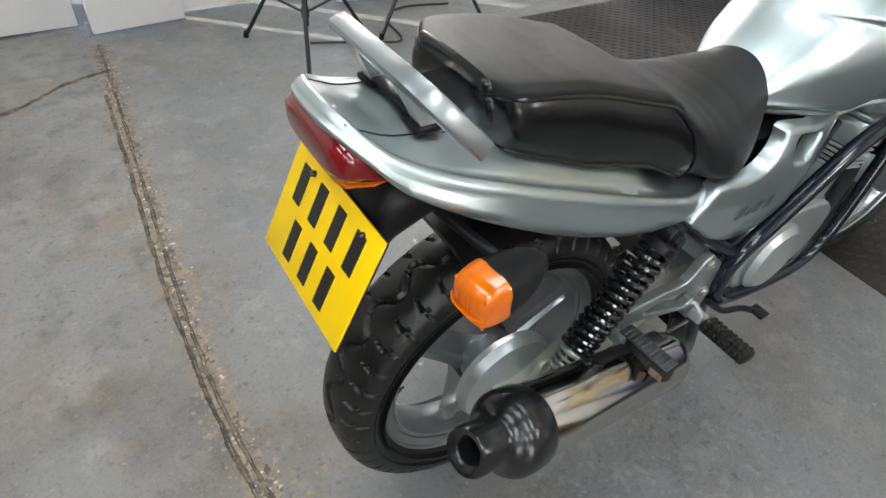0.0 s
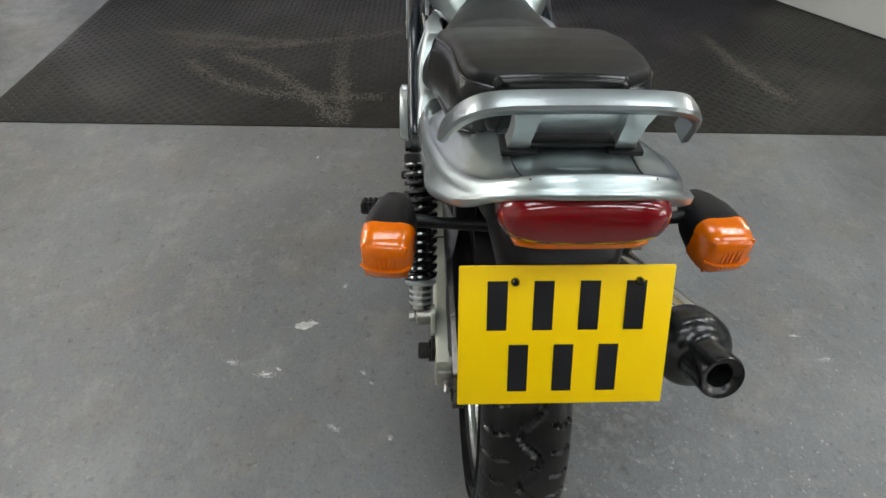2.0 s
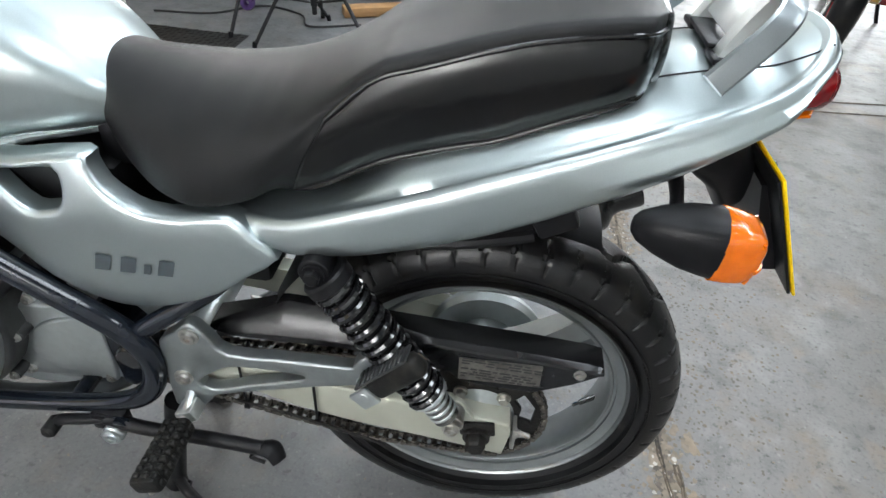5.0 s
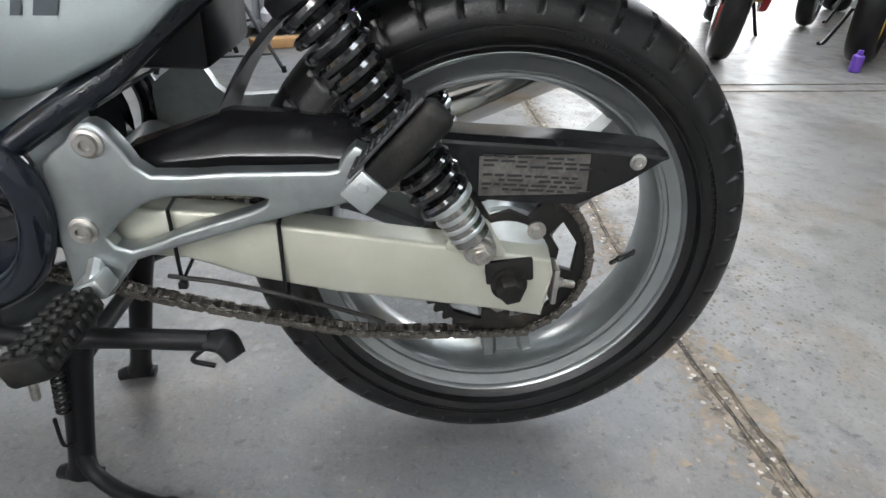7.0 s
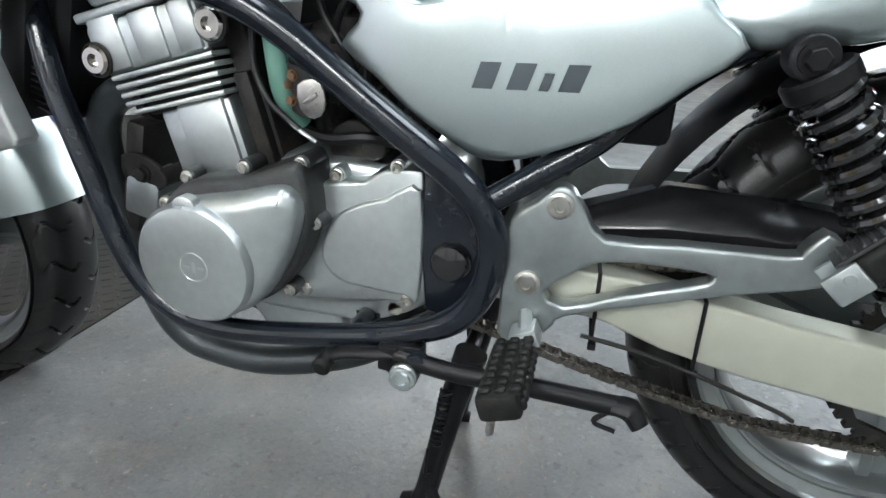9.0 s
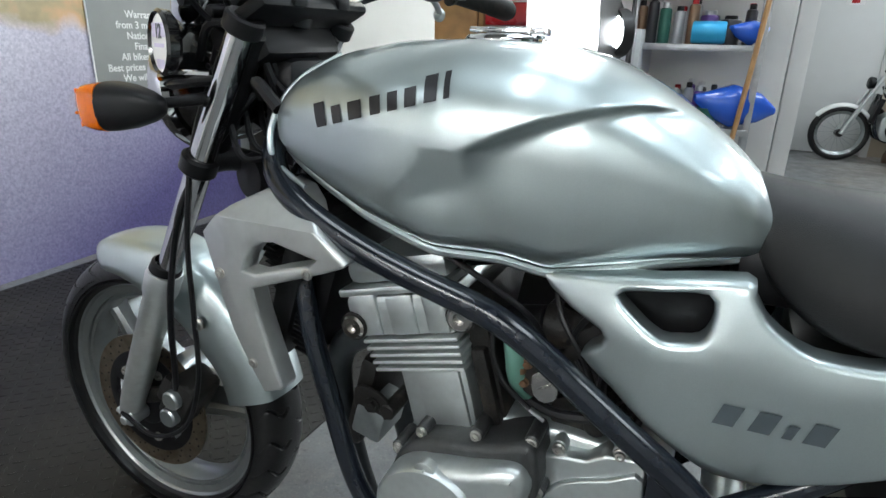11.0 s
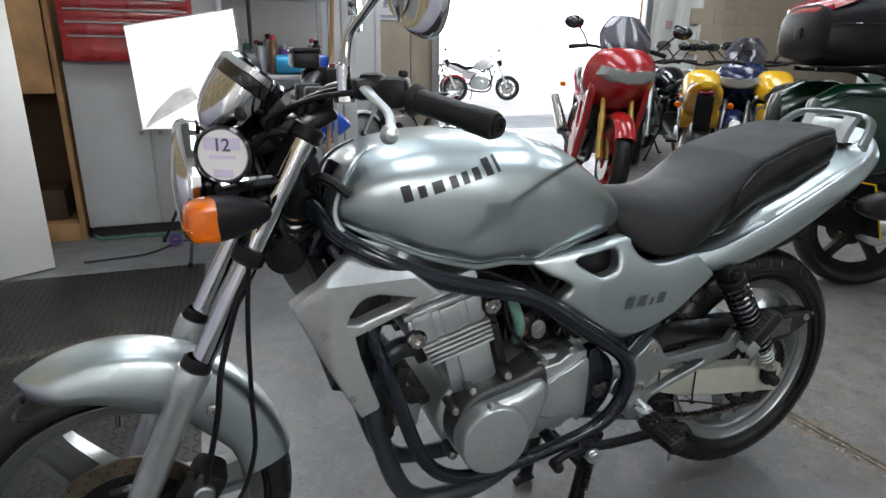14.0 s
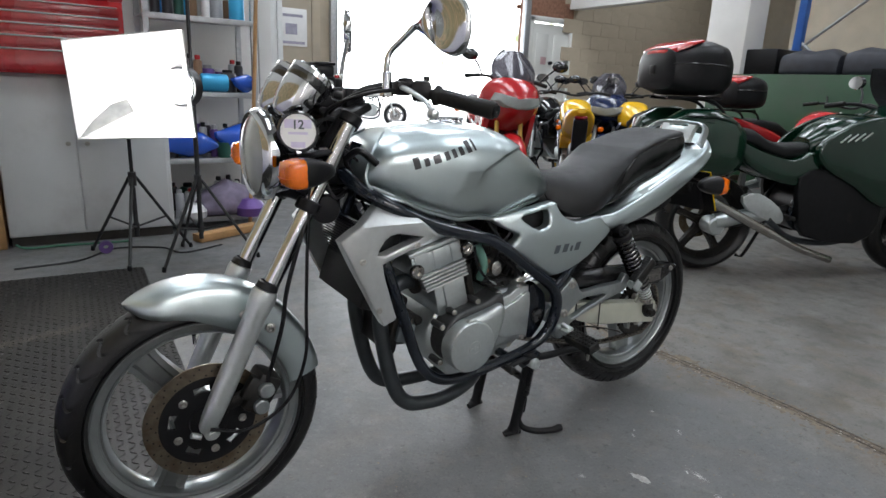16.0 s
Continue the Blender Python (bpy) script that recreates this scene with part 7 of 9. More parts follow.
# ribbed rubber mat, one sheet with raised lozenges
mat = solo("rubber_mat", box((2.145, -0.155, 0.002), (1.574, 4.09, 0.005), 0.001), MAT, "dark tread-patterned rubber mat under the front wheel", "floor mat", (0, 0, 0), -1.5, kind="structure")
vs, fs = [], []
k = 0
for i in range(55):
    for j in range(145):
        x, y = 1.372 + i * 0.0284, -2.19 + j * 0.0281
        a = radians(45 if (i + j) % 2 else -45)
        ca, sa = math.cos(a), math.sin(a)
        b0 = len(vs)
        for px, py, pz in ((-0.0135, 0, 0.0045), (0, -0.0038, 0.0045), (0.0135, 0, 0.0045), (0, 0.0038, 0.0045), (-0.008, 0, 0.0066), (0.008, 0, 0.0066)):
            vs.append((x + px * ca - py * sa, y + px * sa + py * ca, pz))
        fs += [(b0, b0 + 1, b0 + 4), (b0 + 1, b0 + 5, b0 + 4), (b0 + 1, b0 + 2, b0 + 5), (b0 + 2, b0 + 3, b0 + 5), (b0 + 3, b0 + 4, b0 + 5), (b0 + 3, b0, b0 + 4)]
lme = bpy.data.meshes.new("mat_tread")
lme.from_pydata(vs, [], fs)
lme.materials.append(MAT)
mt_ = new("mat_tread", lme)
mt_.parent = mat
tagged(mt_, "raised tread lozenges", kind="stuff")
MSC = pbr("mat_scuff", (0.085, 0.077, 0.06), 0.7, 0, 0.3, 40, alt=(0.09, 0.08, 0.065), altscale=14, lo=0.38, hi=0.6)


def slab(name, a, b, thick, z0, z1, material, label, cat="wall", kind="structure", inward=0.0):
    """An upright wall from a to b in plan."""
    a, b = V(*a, 0), V(*b, 0)
    d = (b - a).normalized()
    ang = math.degrees(math.atan2(d.y, d.x))
    bm = box((0, 0, (z0 + z1) / 2), ((b - a).length, thick, z1 - z0), 0.002)
    ob = solo(name, bm, material, label, cat, tuple((a + b) / 2), ang, kind=kind)
    return ob


H = 4.6
slab("wall_east", (3.08, 4.5), (3.08, -3.6), 0.1, 0, H, WALLW, "white painted block wall behind the poster")
slab("wall_north_east", (3.1, 2.95), (2.9, 2.95), 0.1, 0, H, WALLW, "white painted block wall")
slab("wall_north_west", (-0.5, 2.95), (-11, 2.95), 0.1, 0, H, WALLW, "white painted block wall")
slab("wall_north_lintel", (2.9, 2.95), (-0.5, 2.95), 0.1, 1.96, H, WALLW, "white painted block wall over the side opening")
slab("wall_south_inner", (3.1, -3.66), (0.22, -3.66), 0.12, 0, H, WALLW, "white painted wall behind the cabinets")
slab("wall_return", (0.16, -3.6), (0.16, -5.9), 0.1, 0, H, WALLW, "white painted return wall")
slab("wall_south_step", (0.2, -5.96), (-1.1, -5.96), 0.12, 0, H, CREAMW, "stained cream wall beside the yard door")
slab("wall_step_side", (-1.16, -5.9), (-1.16, -6.7), 0.1, 0, H, CREAMW, "cream wall at the yard door")
slab("wall_south_jamb", (-1.11, -6.7), (-1.62, -6.7), 0.2, 0, H, CREAMW, "door jamb of the yard door")
slab("wall_south_lintel", (-1.62, -6.7), (-5.0, -6.7), 0.2, 2.75, H, WALLW, "white lintel over the yard door")
slab("wall_south_right", (-5.0, -6.7), (-5.1, -6.7), 0.2, 0, H, BRICK, "brick pier of the yard door")
slab("wall_south_above_door", (-5.1, -6.7), (-6.05, -6.7), 0.2, 2.24, H, BRICK, "brickwork above the white door")
slab("wall_south_far", (-6.05, -6.7), (-11, -6.7), 0.2, 0, H, CREAMW, "cream block wall at the back")
slab("wall_west", (-11, 3), (-11, -6.8), 0.2, 0, H, CREAMW, "cream block wall at the far end")
slab("green_partition", (-4.55, -2.85), (-4.55, 2.9), 0.1, 0, 1.32, GREENW, "dark green painted low partition", "partition")
slab("white_pier", (-4.75, -2.55), (-4.75, -3.0), 0.35, 0, H, WALLW, "white painted pier beside the partition", "pier")
slab("wall_behind_partition", (-6.3, 2.9), (-6.3, -3.0), 0.1, 0, H, CREAMW, "cream block wall behind the racking")
slab("loft_edge", (-6.0, -3.2), (-6.0, -6.6), 0.2, 2.4, 2.56, WALLW, "white steel beam", "beam")
slab("loft_front", (-6.02, -3.2), (-6.02, -6.6), 0.12, 2.56, H, DARK, "plain dark loft front over the beam", "loft")

# roof with rooflight openings, out of view
ROOFW = (50, 44, 50, 55, 70, 64, 75, 75, 80)
# last three rooflights are added to brighten the door side and back wall
SKY = [(-1.6, 0.6), (0.9, 0.6), (-4.2, 0.6), (-1.6, -2.6), (0.9, -2.6), (-4.2, -2.6), (-1.6, -5.3), (-4.2, -5.3), (-7.4, -4.6)]
roof = bmesh.new()
xs_ = sorted({-11.2, 3.2} | {x for c in SKY for x in (c[0] - 0.45, c[0] + 0.45)})
ys_ = sorted({-6.9, 3.1} | {y for c in SKY for y in (c[1] - 1.1, c[1] + 1.1)})
for x0, x1 in zip(xs_, xs_[1:]):
    for y0, y1 in zip(ys_, ys_[1:]):
        cx, cy = (x0 + x1) / 2, (y0 + y1) / 2
        if any(abs(cx - a) < 0.45 and abs(cy - b) < 1.1 for a, b in SKY):
            continue
        q = join(box((cx, cy, H + 0.05), (x1 - x0, y1 - y0, 0.1), 0))
        me = bpy.data.meshes.new("t")
        q.to_mesh(me)
        q.free()
        roof.from_mesh(me)
        bpy.data.meshes.remove(me)
solo("ceiling", roof, ROOF, "grey sheet roof with rooflight openings", "ceiling", kind="structure")
# dim sheets over the openings, unseen, added to keep sun off the floor
GLAZE = bpy.data.materials.new("frosted_roof_sheet")
GLAZE.use_nodes = True
gn = GLAZE.node_tree.nodes
gt = gn.new("ShaderNodeBsdfTranslucent")
gt.inputs["Color"].default_value = (0.22, 0.23, 0.235, 1)
GLAZE.node_tree.links.new(gt.outputs[0], gn["Material Output"].inputs[0])
for k, (x, y) in enumerate(SKY):
    lamp = bpy.data.lights.new("rooflight", "AREA")
    lamp.shape, lamp.size, lamp.size_y, lamp.energy, lamp.color = "RECTANGLE", 0.88, 2.15, ROOFW[k], (0.93, 0.97, 1.0)
    lo = new("rooflight", lamp)
    lo.matrix_world = pose(x, y, H + 0.02)
    sheet = solo("rooflight_1", box((x, y, H + 0.12), (0.95, 2.25, 0.02), 0), GLAZE, "unseen frosted sheet keeping direct sun out of a roof opening", "rooflight", kind="structure")
    for j in range(7):
        part("glazing_bar", box((x, y - 1.1 + 0.36 * j, H - 0.02), (0.9, 0.035, 0.05), 0), GALV, sheet)

# the yard outside
YARD = pbr("yard_concrete", (0.55, 0.54, 0.52), 0.8, 0, 0.12, 2, 0.3, 40)
yb = bmesh.new()
bmesh.ops.create_grid(yb, x_segments=8, y_segments=8, size=1)
for v in yb.verts:
    v.co = V(-3 + v.co.x * 300, v.co.y * 300, -0.02)
solo("ground", yb, YARD, "pale sunlit concrete yard outside the door", "ground", kind="structure")

# poster wall
POST = bpy.data.materials.new("poster_print")
POST.use_nodes = True
n, l = POST.node_tree.nodes, POST.node_tree.links
pb = n["Principled BSDF"]
pb.inputs["Roughness"].default_value = 0.34
tc = n.new("ShaderNodeTexCoord")
sep = n.new("ShaderNodeSeparateXYZ")
l.new(tc.outputs["Object"], sep.inputs[0])
nz = n.new("ShaderNodeTexNoise")
nz.inputs["Scale"].default_value, nz.inputs["Detail"].default_value, nz.inputs["Roughness"].default_value = 95, 5, 0.6
l.new(tc.outputs["Object"], nz.inputs["Vector"])
asph = n.new("ShaderNodeValToRGB")
asph.color_ramp.elements[0].position, asph.color_ramp.elements[1].position = 0.28, 0.74
asph.color_ramp.elements[0].color, asph.color_ramp.elements[1].color = (0.5, 0.48, 0.58, 1), (0.98, 0.95, 1.0, 1)
l.new(nz.outputs["Fac"], asph.inputs[0])
nb = n.new("ShaderNodeTexNoise")
nb.inputs["Scale"].default_value, nb.inputs["Detail"].default_value = 5, 8
l.new(tc.outputs["Object"], nb.inputs["Vector"])
land = n.new("ShaderNodeValToRGB")
for e, (p, c) in zip((land.color_ramp.elements[0], land.color_ramp.elements[1], land.color_ramp.elements.new(0.5), land.color_ramp.elements.new(0.6)), ((0.3, (0.16, 0.16, 0.08, 1)), (0.75, (0.95, 0.86, 0.7, 1)), (0.5, (0.42, 0.34, 0.18, 1)), (0.6, (0.6, 0.38, 0.2, 1)))):
    e.position, e.color = p, c
l.new(nb.outputs["Fac"], land.inputs[0])
edge_ = n.new("ShaderNodeMath")
edge_.operation = "MULTIPLY_ADD"
edge_.inputs[1].default_value, edge_.inputs[2].default_value = 0.16, 1.0
l.new(sep.outputs["Y"], edge_.inputs[0])
wob = n.new("ShaderNodeMath")
wob.operation = "MULTIPLY_ADD"
wob.inputs[1].default_value = 0.25
l.new(nb.outputs["Fac"], wob.inputs[0])
l.new(edge_.outputs[0], wob.inputs[2])
dif = n.new("ShaderNodeMath")
dif.operation = "SUBTRACT"
l.new(sep.outputs["Z"], dif.inputs[0])
l.new(wob.outputs[0], dif.inputs[1])
mr = n.new("ShaderNodeMapRange")
mr.inputs[1].default_value, mr.inputs[2].default_value = -0.03, 0.05
l.new(dif.outputs[0], mr.inputs[0])
mx = n.new("ShaderNodeMix")
mx.data_type = "RGBA"
l.new(mr.outputs[0], mx.inputs["Factor"])
# road print multiplied darker and bluer towards low z and -y
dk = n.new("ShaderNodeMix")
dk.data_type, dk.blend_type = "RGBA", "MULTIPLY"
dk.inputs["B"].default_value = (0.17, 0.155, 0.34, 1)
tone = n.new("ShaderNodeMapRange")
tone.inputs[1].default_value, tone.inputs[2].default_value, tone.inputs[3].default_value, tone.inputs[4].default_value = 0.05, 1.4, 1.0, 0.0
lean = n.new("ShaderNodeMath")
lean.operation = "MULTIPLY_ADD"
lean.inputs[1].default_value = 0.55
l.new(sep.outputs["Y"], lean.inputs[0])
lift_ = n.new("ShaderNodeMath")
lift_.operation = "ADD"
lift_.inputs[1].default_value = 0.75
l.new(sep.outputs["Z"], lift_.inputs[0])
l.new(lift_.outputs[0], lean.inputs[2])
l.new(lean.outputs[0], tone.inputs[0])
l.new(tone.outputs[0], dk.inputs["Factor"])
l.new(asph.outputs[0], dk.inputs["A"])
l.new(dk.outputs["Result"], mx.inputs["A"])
l.new(land.outputs[0], mx.inputs["B"])
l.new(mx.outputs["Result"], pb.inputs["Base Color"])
poster = thing("wall_poster", "large wall poster of a country road with dark text panel", "poster", (2.99, 0.3, 0))
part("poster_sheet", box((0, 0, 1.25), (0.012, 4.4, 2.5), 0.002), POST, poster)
PBOX = pbr("poster_panel", (0.27, 0.28, 0.27), 0.4, 0, 0.1, 6)
part("text_panel", box((-0.009, -1.73, 1.15), (0.004, 0.72, 0.95), 0.0015), PBOX, poster)
fr = [(-2.09, 0.675), (-1.37, 0.675), (-1.37, 1.62), (-2.09, 1.62)]
part("panel_border", tube([(-0.012, y, z) for y, z in fr], 0.004, 6, smooth=False, closed=True), WHITEP, poster)
LINES = ["All bikes with the exception", "of trade bikes will under go a", "52 point inspection and service.", "", "Warranties available", "from 3 months to 2 years,", "Nationwide delivery,", "Finance available,", "All bikes are hpi checked,", "Best prices paid or part exchange,", "We will also buy any bike."]
for k, t in enumerate(LINES):
    if t:
        words("text_line", t, 0.043, WHITEP, poster, pose(-0.0125, -1.73, 1.193 - 0.0448 * k, 90, 0, -90))

# white board leaning out from the wall
slab("white_screen_board", (2.83, -1.93), (2.03, -2.42), 0.035, 0.008, 2.5, BOARDW, "tall plain white display board", "display board", "thing")
# dark sheet put where the gap beside the poster is only shade
slab("wall_gap_panel", (2.98, -1.98), (2.98, -2.3), 0.03, 0, 2.5, DARK, "dark panel in place of the shaded gap beside the poster", "trim")

for k, line in enumerate(([(2.02, 1.04), (1.88, 0.84), (1.66, 0.63), (1.40, 0.47)], [(2.56, 0.47), (2.0, 0.5), (1.66, 0.47), (1.41, 0.44)], [(2.27, 1.43), (2.2, 1.08), (2.15, 0.7)], [(2.3, -1.31), (1.91, -1.35), (1.58, -1.45)], [(2.15, 1.3), (2.1, 0.95), (2.18, 0.6), (2.3, 0.2)], [(1.95, 1.2), (1.75, 1.0), (1.62, 0.7), (1.6, 0.3)])):
    solo("mat_scuff", trail(line, 0.022, 1500, 0.0042, 50 + k, 0.0066), MSC, "dusty tyre scuff across the rubber mat", "scuff", kind="structure")
# area lamp out of view, added as the daylight behind the white boards
north = bpy.data.lights.new("side_opening_daylight", "AREA")
north.spread = radians(105)
north.shape, north.size, north.size_y, north.energy, north.color = "RECTANGLE", 2.4, 1.1, 80, (1.0, 0.98, 0.96)
new("side_opening_daylight", north).matrix_world = look((1.6, 2.93, 1.38), (1.6, 0, 1.3))


# ---- the workshop: cabinets, shelves, lights ----
CABW = pbr("white_cabinet", (0.62, 0.635, 0.64), 0.45, 0, 0.04, 3, 0.1, 40, alt=(0.45, 0.455, 0.45), altscale=2.5, lo=0.5, hi=0.85)
cab = thing("storage_cabinet", "scuffed white two-door metal storage cabinet", "cabinet", (1.45, -3.25, 0))
part("cabinet_body", box((0.02, 0, 0.54), (0.92, 0.58, 0.96), 0.006), CABW, cab)
part("plinth", box((0.02, 0.0, 0.03), (0.9, 0.54, 0.06), 0.002), DARK, cab)
for x, w in ((0.28, 0.39), (-0.17, 0.49)):
    d_ = part("cabinet_door", box((x, 0.296, 0.54), (w, 0.018, 0.93), 0.004), CABW, cab)
    part("door_knob", lathe([(0, 0), (0.012, 0), (0.014, 0.012), (0, 0.016)], (x - w / 2 + 0.04 if x > 0 else x + w / 2 - 0.05, 0.305, 0.62), (0, 1, 0), 14), ZINC, d_)
chest = thing("tool_chest", "red enamelled steel tool chest with drawers", "tool chest", (1.56, -3.02, 1.023))
part("chest_body", box((0, 0, 0.21), (0.66, 0.4, 0.42), 0.006), REDT, chest)
for k, (z, h) in enumerate(((0.075, 0.12), (0.175, 0.06), (0.245, 0.05), (0.305, 0.05), (0.365, 0.05))):
    dr = part("drawer", box((0, 0.203, z), (0.62, 0.016, h), 0.003), REDT, chest)
    part("drawer_pull", box((0, 0.215, z + h / 2 - 0.006), (0.6, 0.012, 0.009), 0.003), GALV, dr)
part("chest_lid", box((0, -0.01, 0.45), (0.67, 0.42, 0.06), 0.01), REDT, chest)
part("lock", lathe([(0.012, 0), (0.01, 0.006), (0, 0.006)], (0.1, 0.2, 0.45), (0, 1, 0), 14), CHROME, chest)
rnd = random.Random(7)
for k in range(6):
    solo("spanner", tube([(-0.1, 0, 0.01), (0, 0.01, 0.012), (0.1, 0, 0.01)], [0.014, 0.008, 0.014], 8), ZINC, "steel hand tool lying on the tool chest", "hand tool", (1.35 + 0.09 * k, -3.05 + rnd.uniform(-0.08, 0.08), 1.506), rnd.uniform(0, 180), "tools on the chest")
cup = thing("wooden_cupboard", "open pine cupboard with a hanging door panel", "cupboard", (2.16, -3.2, 0))
part("side_board", box((-0.2, 0.02, 1.0), (0.03, 0.5, 2.0), 0.003), WOOD, cup)
part("side_board", box((0.4, 0.02, 1.0), (0.03, 0.5, 2.0), 0.003), WOOD, cup)
part("back_board", box((0.1, -0.22, 1.0), (0.6, 0.02, 2.0), 0.002), pbr("dark_wood", (0.10, 0.055, 0.025), 0.6, 0, 0.2, 8), cup)
part("base_board", box((0.1, 0.02, 0.05), (0.57, 0.52, 0.1), 0.004), WOOD, cup)
part("upper_door", box((0.1, 0.28, 1.35), (0.56, 0.02, 1.0), 0.003), WOOD, cup)
part("shelf_board", box((0.1, 0, 0.86), (0.57, 0.46, 0.02), 0.002), WOOD, cup)
solo("cardboard_box", box((0, 0, 0.09), (0.3, 0.28, 0.18), 0.004), pbr("dark_card", (0.07, 0.045, 0.025), 0.7, 0, 0.2, 10), "dark box on the cupboard floor", "box", (2.2, -3.2, 0.1))
hose = tube([(1.9, -2.9, 0.03), (1.85, -2.87, 0.012), (1.7, -2.88, 0.01), (1.5, -2.86, 0.01), (1.3, -2.84, 0.01)], 0.007, 8)
solo("air_hose", hose, pbr("green_rubber", (0.05, 0.16, 0.10), 0.5), "green air hose along the cabinet foot", "hose")

# shelving with cans and bottles
rack = thing("shelf_unit", "grey steel shelf unit crowded with bottles and cans", "shelves", (0.735, -3.3, 0))
for x in (-0.34, 0.34):
    for y in (-0.2, 0.2):
        part("upright", box((x, y, 0.95), (0.035, 0.035, 1.9), 0.002), GALV, rack)
for z in (0.07, 0.49, 0.94, 1.425, 1.85):
    part("shelf", join(box((0, 0, z), (0.7, 0.44, 0.012), 0.001), box((0, 0.217, z - 0.012), (0.7, 0.008, 0.035), 0.001)), GALV, rack)
PAL = [pbr("can_" + nme, c, 0.35, 0.2, 0.05, 10) for nme, c in (("grey", (0.4, 0.41, 0.43)), ("white", (0.7, 0.7, 0.7)), ("black", (0.03, 0.03, 0.035)), ("purple", (0.12, 0.06, 0.25)), ("blue", (0.03, 0.2, 0.5)), ("green", (0.03, 0.12, 0.09)), ("brown", (0.2, 0.12, 0.07)), ("cyan", (0.05, 0.4, 0.7)))]
CAPS = [BLACK, WHITEP, REDT, GALV]


def can(loc, r, h, mat_, cap, label, tall):
    e = thing("spray_can" if tall else "oil_can", label, "can", loc, rnd.uniform(0, 360), "bottles on the shelves")
    part("can_body", lathe([(0, 0), (r * 0.96, 0), (r, 0.004), (r, h * 0.8), (r * 0.9, h * 0.85), (r * 0.5, h * 0.88)], (0, 0, 0), (0, 0, 1), 18), mat_, e)
    part("cap", lathe([(r * 0.6, h * 0.86), (r * 0.6, h * 0.98), (r * 0.5, h), (0, h)], (0, 0, 0), (0, 0, 1), 14), cap, e)
    return e


for z in (0.077, 0.497, 0.947, 1.432):
    x = -0.3
    while x < 0.3:
        tall = rnd.random() < 0.75
        r, h = (rnd.uniform(0.026, 0.034), rnd.uniform(0.19, 0.27)) if tall else (rnd.uniform(0.045, 0.06), rnd.uniform(0.11, 0.2))
        mt = rnd.choice(PAL[:3] * 3 + PAL)
        can((0.735 + x + r, -3.3 + rnd.choice((0.12, 0.05, 0.14)), z), r, h, mt, rnd.choice(CAPS), ("tall " if tall else "squat ") + mt.name.split("_")[1] + " can standing on the steel shelf", tall)
        if rnd.random() < 0.7:
            can((0.735 + x + r, -3.42, z), r, h * 1.05, rnd.choice(PAL[:3] * 3 + PAL), rnd.choice(CAPS), "workshop can at the back of the steel shelf", True)
        x += 2 * r + rnd.uniform(0.002, 0.02)
solo("blue_canister", join(lathe([(0, 0), (0.055, 0.002), (0.06, 0.01), (0.06, 0.17), (0.055, 0.178), (0, 0.18)], (0, 0, 0.06), (1, 0, 0), 24)), PAL[7], "blue plastic canister lying on the shelf", "canister", (0.58, -3.12, 0.95))
FAIR = pbr("blue_fairing", (0.02, 0.10, 0.55), 0.25, 0, 0.05, 5, coat=0.6)
solo("spare_fairing", skin([ring_of(x, w, zt, zb, 2.4, 2.4, 0.5, 20) for x, w, zt, zb in ((-0.25, 0.02, 0.12, 0.08), (-0.15, 0.08, 0.2, 0.03), (0, 0.1, 0.24, 0.0), (0.12, 0.07, 0.2, 0.06), (0.2, 0.02, 0.18, 0.14))]), FAIR, "blue spare fairing panel lying on the shelf", "fairing", (0.5, -3.14, 0.5), 20)
solo("spare_fairing", skin([ring_of(x, w, zt, zb, 2.4, 2.4, 0.5, 20) for x, w, zt, zb in ((-0.2, 0.02, 0.1, 0.07), (-0.1, 0.07, 0.17, 0.02), (0, 0.08, 0.19, 0.0), (0.14, 0.06, 0.14, 0.04), (0.22, 0.02, 0.11, 0.09))]), FAIR, "blue spare fairing panel at the shelf's front", "fairing", (0.86, -3.14, 0.5), -15)
solo("spare_fairing", skin([ring_of(x, w, zt, zb, 2.4, 2.4, 0.5, 20) for x, w, zt, zb in ((-0.1, 0.02, 0.1, 0.07), (-0.05, 0.05, 0.12, 0.02), (0, 0.06, 0.13, 0.0), (0.08, 0.04, 0.11, 0.04), (0.12, 0.02, 0.1, 0.08))]), FAIR, "small blue fairing piece beside the cans", "fairing", (0.46, -3.12, 0.948), 35)
solo("paint_tub", lathe([(0, 0), (0.05, 0), (0.058, 0.1), (0.06, 0.105), (0.05, 0.105)], (0, 0, 0), (0, 0, 1), 20), PAL[5], "small green and white tub on the shelf", "tub", (0.62, -3.1, 0.5))
solo("wooden_pole", tube([(0.5, -2.98, 0.02), (0.42, -3.05, 0.9), (0.35, -3.1, 1.9)], 0.014, 8), WOOD, "wooden broom pole leaning on the shelves", "pole")
solo("wooden_plank", box((0, 0, 0.03), (0.5, 0.09, 0.05), 0.004), WOOD, "rough pine plank on the floor before the shelves", "plank", (0.7, -2.78, 0.0), 25)
solo("dust_sheet", skin([ring_of(x, w, zt, 0, 2, 2, 0.3, 20) for x, w, zt in ((-0.25, 0.05, 0.06), (-0.15, 0.14, 0.2), (0.0, 0.17, 0.26), (0.15, 0.13, 0.18), (0.25, 0.04, 0.05))]), pbr("mauve_cloth", (0.20, 0.17, 0.24), 0.8, 0, 0.3, 14, 0.8, 20), "crumpled mauve plastic sacks under the shelves", "sacks", (0.62, -3.15, 0.078))
